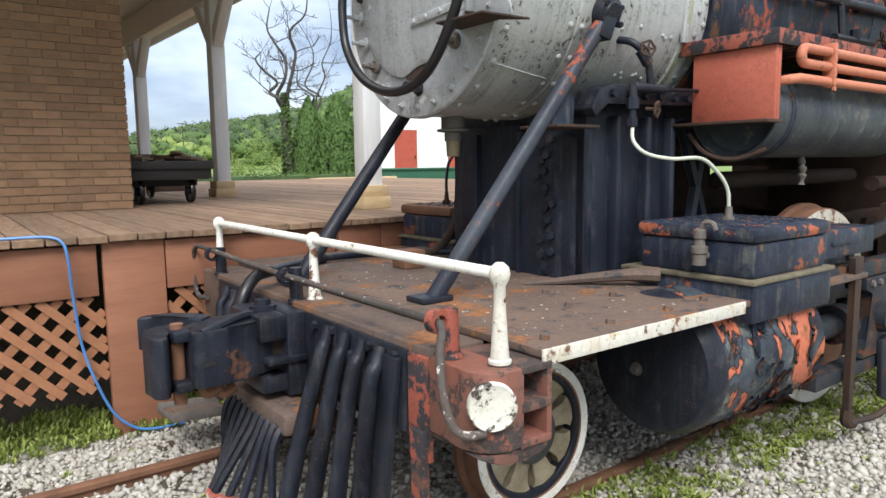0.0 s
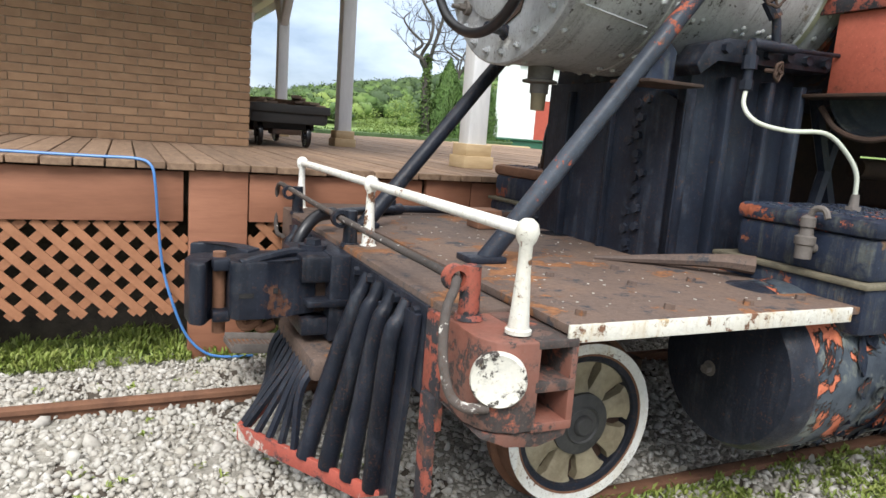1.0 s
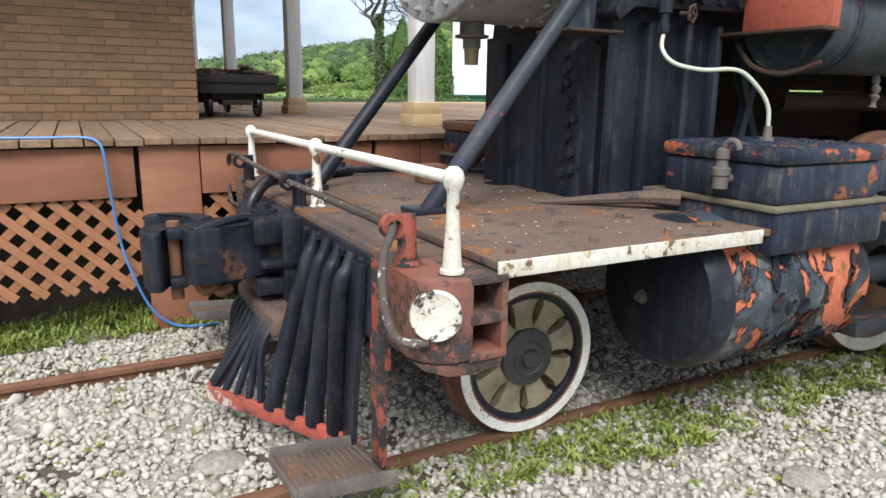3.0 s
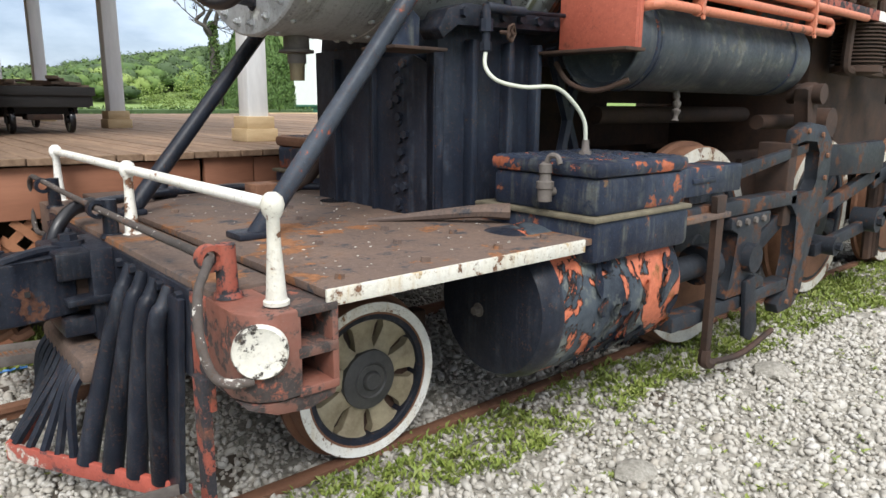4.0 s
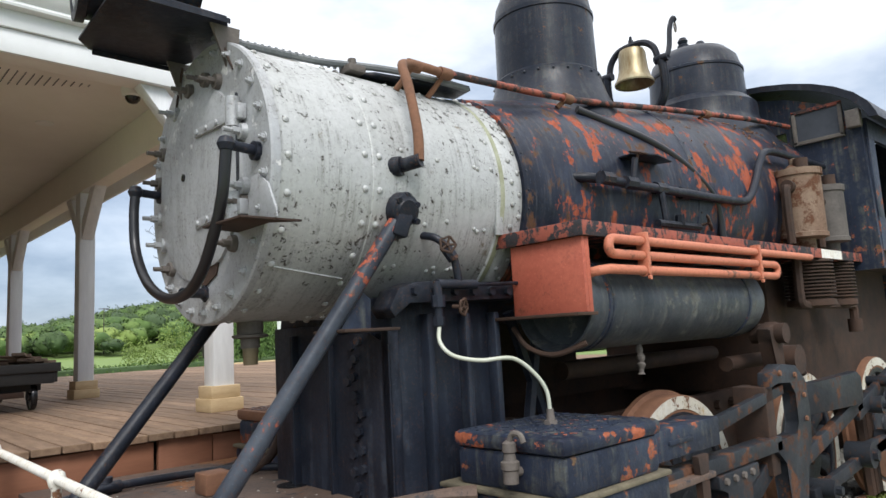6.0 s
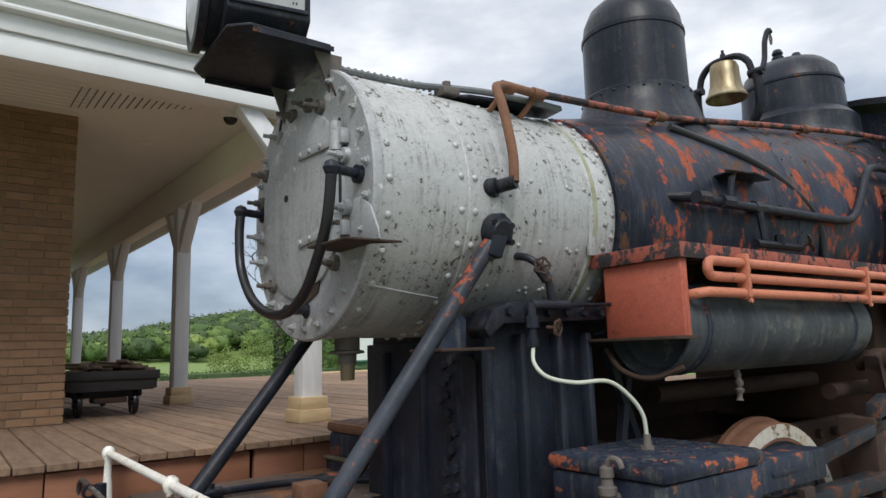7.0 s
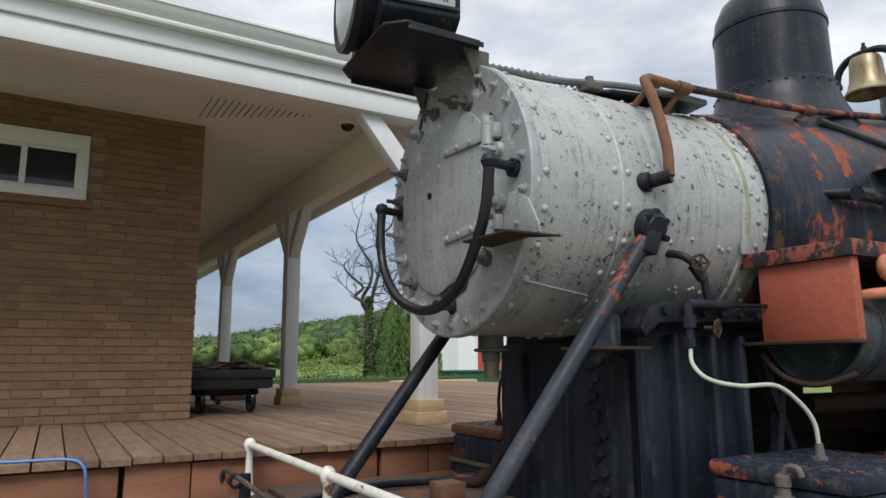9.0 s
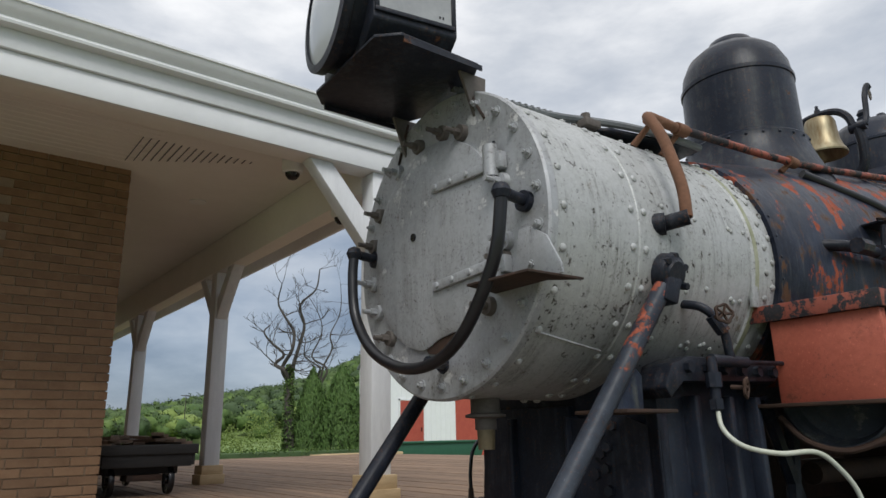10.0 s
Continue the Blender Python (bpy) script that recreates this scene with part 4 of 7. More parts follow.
prism(bm, [(-0.52, 0.09), (-0.56, 0.17), (-0.64, 0.235), (-0.73, 0.25), (-0.775, 0.22), (-0.72, 0.20), (-0.65, 0.17), (-0.61, 0.09), (-0.58, 0.03)], "z", 0.79, 0.925, 0.010)
part("guard_arm", bm, BLACK, coup, "curved guard arm")
for z in (0.705, 0.895):
    part("knuckle_ear", bx(-0.72, -0.655, -0.10, 0.03, z - 0.022, z + 0.022, bevel=0.010), BLACK, coup)
part("knuckle_pin", rod(bmesh.new(), (-0.690, -0.035, 0.63), (-0.690, -0.035, 0.935), 0.024, seg=12), RUST, coup, "rusty pin")
bm = bmesh.new()
box(bm, -0.41, -0.225, -0.135, 0.20, 0.83, 0.930, 0.010)
part("striker_casting", bm, BLACK, coup)
part("striker_rib", bx(-0.39, -0.225, -0.16, 0.20, 0.74, 0.765, bevel=0.005), BLACK, coup)
part("carrier", bx(-0.40, -0.225, -0.12, 0.18, 0.62, 0.69, bevel=0.008), BLACK, coup)
part("striker_plate", bx(-0.30, -0.222, -0.14, 0.20, 0.60, 0.935, bevel=0.006), BLACK, coup)
part("boss", rod(bmesh.new(), (-0.33, 0.03, 0.930), (-0.33, 0.03, 0.950), 0.055, seg=18), BLACK, coup)
part("bolt", bolt(bmesh.new(), (-0.33, 0.03, 0.950), (0, 0, 1), 0.035, 0.022), BLACK, coup)
part("shank", bx(-0.44, -0.22, -0.075, 0.085, 0.70, 0.84, bevel=0.01), RUST_DARK, coup, "rusty shank")
# black inserts give the casting its shaded slot and hole
part("slot", bx(-0.635, -0.585, -0.153, -0.13, 0.785, 0.802), DARKPL, coup, "dark insert drawn as a slot in the casting")
part("slot", bx(-0.512, -0.494, -0.135, -0.11, 0.795, 0.815), DARKPL, coup, "dark insert drawn as a small hole in the casting")
bm = bmesh.new()
tube(bm, [(-0.36, 0.0, 0.92), (-0.44, -0.04, 0.930), (-0.54, -0.10, 0.922), (-0.63, -0.135, 0.905)], 0.018, 8)
part("top_rib", bm, BLACK, coup, "worn slanting rib")
for x, z in ((-0.60, 0.68), (-0.54, 0.67)):
    part("lock_lift", tube(bmesh.new(), [(x - 0.02, -0.04, z + 0.03), (x, -0.06, z - 0.025), (x + 0.05, -0.06, z - 0.01)], 0.020, 8), RUST, coup, "rusty lock lifter")

# train pipe on the deck
bm = bmesh.new()
tube(bm, [(1.05, 0.52, 1.0), (0.80, 0.74, 1.0), (0.35, 0.80, 1.0), (0.0, 0.52, 1.02), (-0.16, 0.36, 1.03)], 0.020, 10)
tp = lp("train_pipe", bm, BLACK, "black train pipe along the deck")
bm = bmesh.new()
tube(bm, [(-0.15, 0.37, 1.03), (-0.24, 0.32, 1.02), (-0.31, 0.28, 0.96), (-0.35, 0.27, 0.86)], 0.028, 10)
part("rubber_end", bm, RUBBER, tp, "thick black rubber end")
bm = bmesh.new()
rod(bm, (0.28, 0.79, 0.96), (0.28, 0.79, 1.05), 0.026, seg=10)
rod(bm, (0.22, 0.765, 1.0), (0.34, 0.80, 1.0), 0.030, seg=10)
part("tee_fitting", bm, BLACK, tp)
bm = bmesh.new()
tube(bm, [(0.86, 0.72, 0.99), (0.95, 0.62, 1.0), (1.02, 0.56, 1.08), (1.05, 0.50, 1.22), (1.04, 0.46, 1.45)], 0.026, 10)
part("rusty_branch", bm, RUST_DARK, tp, "rusty bent branch pipe")

# struts from deck to smokebox, bracket and pad
STRUT = worn("strut_paint", (0.020, 0.025, 0.037), (0.066, 0.078, 0.098), (0.36, 0.10, 0.06), 0.655, 16, rust_at=0.66, rough=0.4, more=(1.68, 2.02, 0.16))
for s in (-1, 1):
    y0, y1 = (-0.44, -0.622) if s < 0 else (0.36, 0.522)
    x0 = 0.175 if s < 0 else -0.03
    bm = bmesh.new()
    foot, head = Vector((x0, y0, 0.955)), Vector((0.955, y1, 2.085))
    rod(bm, foot, head, 0.037, 0.033, 18)
    strut = lp("smokebox_strut", bm, STRUT if s < 0 else BLACK, "round brace worn to red primer near its top")
    part("strut_foot", bx(x0 - 0.075, x0 + 0.075, y0 - 0.06, y0 + 0.06, 0.971, 0.995, bevel=0.006), BLACK, strut)
    bm = bmesh.new()
    lathe(bm, [(0, 0.062), (0.045, 0.060), (0.052, 0.05), (0.066, 0.045), (0.072, 0.035), (0.074, -0.03), (0, -0.03)], (0.995, LY + s * 0.553, 2.145), (0, s, -0.27), 20)
    pad = part("strut_pad", bm, BLACK, strut, "black bolted pad")
    part("strut_lug", prism(bmesh.new(), [(0.915, 2.035), (0.985, 2.02), (1.035, 2.14), (0.965, 2.155)], "y", y1 - 0.036, y1 + 0.034, 0.008), BLACK, strut)
    for dx, dz in ((-0.045, 0.03), (0.05, 0.02), (0.045, -0.05), (0.0, 0.055)):
        part("bolt", bolt(bmesh.new(), (0.995 + dx, LY + s * 0.592, 2.145 + dz), (0, s, -0.27), 0.014, 0.024), BLACK, pad)
bm = bmesh.new()
prism(bm, [(0.71, 1.667), (0.845, 1.667), (0.85, 1.78), (0.80, 1.82)], "y", -0.575, -0.545)
part("brace_gusset", bm, NAVY, saddle, "flaked gusset at the strut")
part("brace_shelf", bx(0.68, 0.94, -0.64, -0.42, 1.655, 1.667, bevel=0.002), RUST_DARK, saddle, "thin rusty shelf")

# cylinders with steam chests on both sides
LID = worn("lid_paint", (0.010, 0.014, 0.028), (0.034, 0.046, 0.074), (0.42, 0.125, 0.065), 0.535, 8.0, rust=(0.12, 0.08, 0.045), rust_at=0.62, streak=(0.15, 0.155, 0.125), rough=0.45, lump=0.4, more=(1.236, 1.249, -0.11))
for s in (-1, 1):
    def sy(a, b):
        return (s * a, s * b) if s > 0 else (s * b, s * a)
    rust_top = s > 0
    blk = lp("cylinder_block", bx(1.13, 1.80, *sy(0.60, 1.25), 0.865, 1.034, bevel=0.03), NAVY, "blue-black cylinder block")
    part("flange_strip", bx(1.118, 1.80, *sy(0.62, 1.257), 1.026, 1.046, bevel=0.007), JOINT, blk, "grimy olive joint line")
    part("steam_chest", bx(1.15, 1.76, *sy(0.70, 1.235), 1.042, 1.19, bevel=0.025), NAVY, blk)
    lid = part("steam_chest_cover", bx(1.138, 1.772, *sy(0.69, 1.247), 1.186, 1.250, bevel=0.024), RUST if rust_top else LID, blk, "worn steam chest cover with raised pattern")
    bm = bmesh.new()
    for i in range(12):
        for j in range(9):
            box(bm, -0.016, 0.016, -0.006, 0.006, 0, 0.003, m=Matrix.Translation((1.175 + i * 0.0505, s * (0.74 + j * 0.056), 1.250)) @ Matrix.Rotation(radians(45 if (i + j) % 2 else -45), 4, "Z"))
    part("tread_pattern", bm, NAVY, lid, kind="stuff")
    bm = bmesh.new()
    cyl_y, cyl_z = s * 0.945, 0.69
    lathe(bm, [(0, 0.905), (0.22, 0.905), (0.235, 0.92), (0.257, 0.925), (0.287, 0.945), (0.295, 0.97), (0.30, 1.12), (0.295, 1.30), (0.302, 1.50), (0.302, 1.76), (0.287, 1.79), (0.257, 1.81), (0.11, 1.82), (0, 1.82)], (0, cyl_y, cyl_z), (1, 0, 0), 56)
    cy = lp("cylinder", bm, PEEL, "cylinder with thick curling red and black paint")
    bm = bmesh.new()
    lathe(bm, [(0, 0.885), (0.19, 0.887), (0.27, 0.90), (0.2905, 0.935), (0.2985, 0.975), (0.2985, 0.99)], (0, cyl_y, cyl_z), (1, 0, 0), 48)
    hd = part("cylinder_head", bm, BLACK, cy, "black cylinder head")
    bm = bmesh.new()
    bolt(bm, (0.888, s * 0.90, 0.665), (-1, 0, 0), 0.018, 0.03)
    rod(bm, (0.89, s * 0.90, 0.665), (0.883, s * 0.90, 0.665), 0.028, seg=14)
    part("head_bolt", bm, GREYIRON, hd)
    # curled sheets of paint that stand off the cylinder
    g = random.Random(31 + s)
    for k in range(26):
        a0, x0 = g.uniform(-55, 38), g.uniform(1.12, 1.74)
        l, wd = g.uniform(0.05, 0.15), g.uniform(0.018, 0.045)
        bm = bmesh.new()
        rows = []
        for i in range(6):
            f = i / 5
            ang = radians(a0 + math.degrees(l / 0.30) * (f - 0.5))
            mid = wd * (0.35 + 0.65 * math.sin(math.pi * min(max(f, 0.04), 0.96))) * g.uniform(0.7, 1.1)
            lift = 0.004 + 0.016 * (abs(f - 0.5) * 2) ** 2
            row = []
            for e, up in ((-1, lift), (0, 0.003), (1, lift * 0.6)):
                r = 0.301 + up
                row.append(bm.verts.new((x0 + e * mid + 0.25 * l * (f - 0.5), cyl_y + s * r * math.cos(ang), cyl_z + r * math.sin(ang))))
            rows.append(row)
        for p, q in zip(rows, rows[1:]):
            for j in range(2):
                bm.faces.new((p[j], p[j + 1], q[j + 1], q[j]))
        bmesh.ops.solidify(bm, geom=bm.faces[:], thickness=0.0025)
        part("paint_curl", bm, NAVY if g.random() < 0.55 else PEEL, cy)
    prism_bm = bmesh.new()
    prism(prism_bm, [(s * 0.66, 0.70), (s * 1.16, 0.84), (s * 1.24, 0.88), (s * 0.62, 0.88), (s * 0.62, 0.60)], "x", 1.14, 1.795, 0.01)
    part("cylinder_shoulder", prism_bm, PEEL, cy)
# oil fitting on the chest
bm = bmesh.new()
lathe(bm, [(0.028, 0.0), (0.028, 0.045), (0.034, 0.05), (0.034, 0.075), (0.024, 0.08), (0.020, 0.105), (0.026, 0.11), (0.024, 0.14), (0.010, 0.15), (0, 0.15)], (1.10, -1.03, 1.09), (0, 0, 1), 14)
rod(bm, (1.10, -1.03, 1.125), (1.16, -1.03, 1.125), 0.018, seg=10)
tube(bm, [(1.10, -1.03, 1.23), (1.10, -1.05, 1.262), (1.10, -1.085, 1.262), (1.10, -1.10, 1.235)], 0.011, 8)
lp("oil_fitting", bm, GREYIRON, "weathered iron oil fitting")

# valves and pale hose from the smokebox to the steam chest
bm = bmesh.new()
tube(bm, [(1.14, -0.555, 2.055), (1.17, -0.63, 2.03), (1.22, -0.665, 1.96), (1.245, -0.67, 1.84)], 0.017, 10)
rod(bm, (1.19, -0.65, 2.0), (1.225, -0.668, 1.94), 0.027, seg=8)
vp = lp("valve_pipe", bm, BLACK, "black pipe with two hand valves")
bm = bmesh.new()
rod(bm, (1.12, -0.67, 1.835), (1.34, -0.67, 1.835), 0.021, seg=10)
rod(bm, (1.34, -0.67, 1.835), (1.62, -0.66, 1.845), 0.009, seg=8)
rod(bm, (1.12, -0.67, 1.845), (1.12, -0.67, 1.66), 0.018, seg=10)
rod(bm, (1.12, -0.67, 1.79), (1.12, -0.67, 1.74), 0.028, seg=8)
rod(bm, (1.12, -0.67, 1.70), (1.12, -0.67, 1.665), 0.025, seg=6)
part("cross_pipe", bm, BLACK, vp)


def handwheel(at, way, r, parent):
    bm = bmesh.new()
    m = Matrix.Translation(at) @ axis_frame((0, 0, 0), way)
    pts = [m @ Vector((r * (1 + 0.10 * math.cos(5 * a)) * math.cos(a), r * (1 + 0.10 * math.cos(5 * a)) * math.sin(a), 0)) for a in [2 * math.pi * i / 30 for i in range(31)]]
    tube(bm, pts, 0.0055, 6, smooth=False)
    for k in range(5):
        rod(bm, m @ Vector((0, 0, -0.004)), m @ Vector((r * math.cos(k * 1.2566), r * math.sin(k * 1.2566), 0)), 0.005, seg=6)
    rod(bm, m @ Vector((0, 0, -0.05)), m @ Vector((0, 0, 0.008)), 0.008, seg=8)
    part("handwheel", bm, RUST_DARK, parent, "rusty handwheel")


handwheel((1.13, -0.735, 1.99), (-0.4, -0.9, 0.1), 0.032, vp)
handwheel((1.19, -0.745, 1.735), (0.3, -0.9, -0.1), 0.032, vp)
bm = bmesh.new()
tube(bm, [(1.12, -0.67, 1.67), (1.09, -0.70, 1.60), (1.10, -0.76, 1.545), (1.17, -0.84, 1.52), (1.29, -0.90, 1.52), (1.375, -0.93, 1.46), (1.425, -0.95, 1.385), (1.437, -0.953, 1.30)], 0.0085, 10)
hs = lp("pale_oil_hose", bm, HOSE_W, "pale plastic hose")
bm = bmesh.new()
rod(bm, (1.437, -0.953, 1.237), (1.437, -0.953, 1.265), 0.028, seg=6)
rod(bm, (1.437, -0.953, 1.265), (1.437, -0.953, 1.31), 0.018, 0.014, 10)
part("hose_nipple", bm, GREYIRON, hs)

# running board, step box, reservoir, cooling pipes
rb = lp("running_board", bx(1.615, 7.5, -1.045, -0.42, 2.037, 2.049, bevel=0.003), RED_EDGE, "running board with scuffed red edge")
part("board_edge", bx(1.61, 7.5, -1.057, -1.046, 2.012, 2.078, bevel=0.003), RED_EDGE, rb)
part("board_front_edge", bx(1.599, 1.610, -1.057, -0.56, 2.012, 2.078, bevel=0.003), RED_EDGE, rb)
part("edge_patch", bx(4.35, 4.75, -1.0585, -1.0575, 2.014, 2.076), WHITE, rb, "white worn patch")
bm = bmesh.new()
prism(bm, [(-0.61, 2.075), (-0.595, 2.075), (-0.595, 2.28), (-0.625, 2.28)], "x", 1.56, 1.605, 0.003)
part("board_bracket", bm, SILVER, rb, "silver bracket plate")
sb = lp("step_box", bx(1.622, 1.642, -1.038, -0.632, 1.69, 2.012, bevel=0.003), ORANGE, "red primed plate box under the running board")
part("box_side", bx(1.642, 1.67, -1.038, -1.028, 1.69, 2.012, bevel=0.002), ORANGE, sb)
part("box_lip", bx(1.55, 1.69, -1.045, -0.50, 1.676, 1.690, bevel=0.002), RUST_DARK, sb, "rusty lower lip")
bm = bmesh.new()
TYC, TZC, TR = -0.815, 1.735, 0.213
lathe(bm, [(0, 1.76), (0.11, 1.755), (0.18, 1.735), (0.198, 1.70), (0.204, 1.675), (TR, 1.675), (TR, 3.40), (0.19, 3.46), (0.10, 3.49), (0, 3.495)], (0, TYC, TZC), (1, 0, 0), 48)
TANK = worn("faded_tank_paint", (0.022, 0.028, 0.038), (0.075, 0.085, 0.095), (0.14, 0.145, 0.135), 0.585, 11, rust=(0.13, 0.055, 0.045), rust_at=0.66, streak=(0.14, 0.145, 0.13), rough=0.45, drip=(14, 2, 0.8))
tank = lp("air_reservoir", bm, TANK, "blue-black air reservoir with faded streaks")
for x in (1.80, 1.83, 3.20):
    bm = bmesh.new()
    lathe(bm, [(TR, x), (TR + 0.006, x + 0.003), (TR + 0.006, x + 0.018), (TR, x + 0.021)], (0, TYC, TZC), (1, 0, 0), 48)
    part("tank_band", bm, NAVY, tank)
bm = bmesh.new()
tube(bm, [(1.62, -0.62, 1.64), (1.60, -0.72, 1.55), (1.62, -0.85, 1.515), (1.68, -0.98, 1.56)], 0.012, 8)
part("tank_hoop", bm, RUST_DARK, tank)
bm = bmesh.new()
tube(bm, [(2.28, -0.85, 1.53), (2.28, -0.86, 1.46), (2.275, -0.86, 1.38)], 0.018, 8, wobble=0.35)
part("drain_cock", bm, GREYIRON, tank, "corroded drain cock")
PYC = -1.085
bm = bmesh.new()
P1, P2, P3 = 2.002, 1.935, 1.868
tube(bm, [(4.05, PYC, P1), (1.78, PYC, P1)] + [(1.78 - 0.0335 * math.sin(a), PYC, (P1 + P2) / 2 + 0.0335 * math.cos(a)) for a in [0.5, 1.0, 1.57, 2.1, 2.6]] + [(1.78, PYC, P2), (3.46, PYC, P2)] + [(3.46 + 0.0335 * math.sin(a), PYC, (P2 + P3) / 2 + 0.0335 * math.cos(a)) for a in [0.5, 1.0, 1.57, 2.1, 2.6]] + [(3.46, PYC, P3), (1.74, PYC, P3), (1.705, PYC + 0.025, P3 - 0.004), (1.695, PYC + 0.07, P3 - 0.01), (1.70, PYC + 0.16, P3 - 0.02)], 0.0215, 12, smooth=False)
cp = lp("cooling_pipe", bm, PIPE, "orange primed cooling pipes in a flat coil")
for x in (2.02, 3.22):
    bm = bmesh.new()
    for z in (P1, P2, P3):
        lathe(bm, [(0.022, -0.014), (0.029, -0.014), (0.029, 0.014), (0.022, 0.014)], (x, PYC, z), (1, 0, 0), 14)
        rod(bm, (x, PYC - 0.03, z - 0.033), (x, PYC - 0.018, z - 0.033), 0.011, seg=6)
    box(bm, x - 0.012, x + 0.012, PYC - 0.028, PYC + 0.028, P3 - 0.02, P1 + 0.04, 0.003)
    part("pipe_clamp", bm, PIPE, cp)

# domes
bm = bmesh.new()
lathe(bm, [(0.50, 2.80), (0.44, 2.97), (0.385, 3.10), (0.352, 3.20), (0.352, 3.235), (0.330, 3.255), (0.326, 3.64), (0.333, 3.645), (0.333, 3.668), (0.324, 3.672), (0.312, 3.76), (0.272, 3.85), (0.205, 3.91), (0.150, 3.93), (0.150, 3.945), (0.128, 3.985), (0.07, 4.01), (0.022, 4.015), (0.022, 4.035), (0, 4.045)], (2.75, LY, 0), (0, 0, 1), 56)
DOME = worn("dome_paint", (0.009, 0.012, 0.021), (0.022, 0.028, 0.043), (0.12, 0.065, 0.04), 0.66, 9, rust_at=0.66, streak=(0.07, 0.078, 0.075), rough=0.33)
dome = lp("sand_dome", bm, DOME, "streaked black dome with stepped lid")
bm = bmesh.new()
for k in range(24):
    a = 2 * math.pi * k / 24
    rivet(bm, (2.75 + 0.352 * math.cos(a), LY + 0.352 * math.sin(a), 3.217), (math.cos(a), math.sin(a), 0), 0.010)
part("dome_rivet", bm, DOME, dome, kind="stuff")
bm = bmesh.new()
lathe(bm, [(0.66, 2.95), (0.54, 3.17), (0.485, 3.27), (0.475, 3.30), (0.470, 3.42), (0.425, 3.47), (0.40, 3.49), (0.388, 3.73), (0.396, 3.735), (0.396, 3.755), (0.385, 3.76), (0.355, 3.87), (0.28, 3.95), (0.17, 3.99), (0, 4.005)], (4.85, LY, 0), (0, 0, 1), 56)
sdome = lp("steam_dome", bm, DOME, "large black steam dome with safety valves")
for dx, dy in ((-0.10, 0.03), (0.10, -0.03)):
    bm = bmesh.new()
    lathe(bm, [(0.05, 3.96), (0.05, 4.03), (0.035, 4.04), (0.045, 4.07), (0.03, 4.10), (0, 4.11)], (4.85 + dx, LY + dy, 0), (0, 0, 1), 14)
    part("safety_valve", bm, DOME, sdome)

# bell on its yoke
BX, BB = 3.84, 3.47
bm = bmesh.new()
lathe(bm, [(0.138, BB + 0.004), (0.150, BB), (0.152, BB + 0.012), (0.128, BB + 0.055), (0.113, BB + 0.11), (0.106, BB + 0.19), (0.104, BB + 0.245), (0.092, BB + 0.275), (0.05, BB + 0.29), (0, BB + 0.292)], (BX, LY, 0), (0, 0, 1), 40)
bell = lp("bell", bm, BRASS, "tarnished brass bell hung in an iron yoke")
bm = bmesh.new()
tube(bm, [(BX, LY - 0.22, BB + 0.12), (BX, LY - 0.185, BB + 0.24), (BX, LY - 0.09, BB + 0.31), (BX, LY + 0.09, BB + 0.31), (BX, LY + 0.185, BB + 0.24), (BX, LY + 0.22, BB + 0.12)], 0.026, 8)
rod(bm, (BX, LY, BB + 0.28), (BX, LY, BB + 0.36), 0.03, 0.02, 8)
rod(bm, (BX, LY, BB + 0.36), (BX, LY, BB + 0.39), 0.012, seg=8)
for s in (-1, 1):
    tube(bm, [(BX, LY + s * 0.24, BB + 0.14), (BX + 0.01, LY + s * 0.25, BB + 0.0), (BX + 0.02, LY + s * 0.23, BB - 0.14), (BX + 0.03, LY + s * 0.14, BB - 0.25), (BX + 0.03, LY, BB - 0.33)], 0.034, 8)
    rod(bm, (BX, LY + s * 0.19, BB + 0.13), (BX, LY + s * 0.30, BB + 0.13), 0.033, seg=10)
tube(bm, [(BX, LY - 0.29, BB + 0.13), (BX + 0.03, LY - 0.30, BB + 0.22), (BX + 0.06, LY - 0.30, BB + 0.36), (BX + 0.10, LY - 0.31, BB + 0.45), (BX + 0.13, LY - 0.31, BB + 0.44)], 0.020, 8)
part("yoke", bm, BLACK, bell, "black iron yoke and crank")
bm = bmesh.new()
tube(bm, [(BX + 0.13, LY - 0.31, BB + 0.43), (BX + 0.115, LY - 0.31, BB + 0.39), (BX + 0.13, LY - 0.31, BB + 0.35), (BX + 0.145, LY - 0.31, BB + 0.39), (BX + 0.13, LY - 0.31, BB + 0.43)], 0.006, 6)
part("chain_link", bm, GREYIRON, bell)

# long handrail pipe, its stanchions, rusty bend on the smokebox
bm = bmesh.new()
tube(bm, [(1.03, -0.70, 2.335), (1.04, -0.69, 2.45), (1.05, -0.655, 2.58), (1.065, -0.61, 2.70), (1.09, -0.55, 2.80), (1.15, -0.50, 2.845), (1.25, -0.48, 2.865), (1.38, -0.47, 2.87)], 0.022, 10)
hp = lp("handrail_pipe", bm, RUST, "rusty orange handrail pipe along the boiler")
bm = bmesh.new()
tube(bm, [(1.36, -0.47, 2.87), (2.4, -0.49, 2.93), (3.4, -0.53, 3.05), (4.5, -0.60, 3.16), (5.15, -0.66, 3.19)], 0.019, 10, per=3)
part("long_pipe", bm, RED_EDGE, hp)
bm = bmesh.new()
rod(bm, (0.98, -0.61, 2.32), (1.03, -0.71, 2.335), 0.030, seg=10)
rod(bm, (0.96, -0.60, 2.32), (0.985, -0.64, 2.32), 0.042, seg=12)
part("rail_elbow", bm, BLACK, hp, "black elbow")
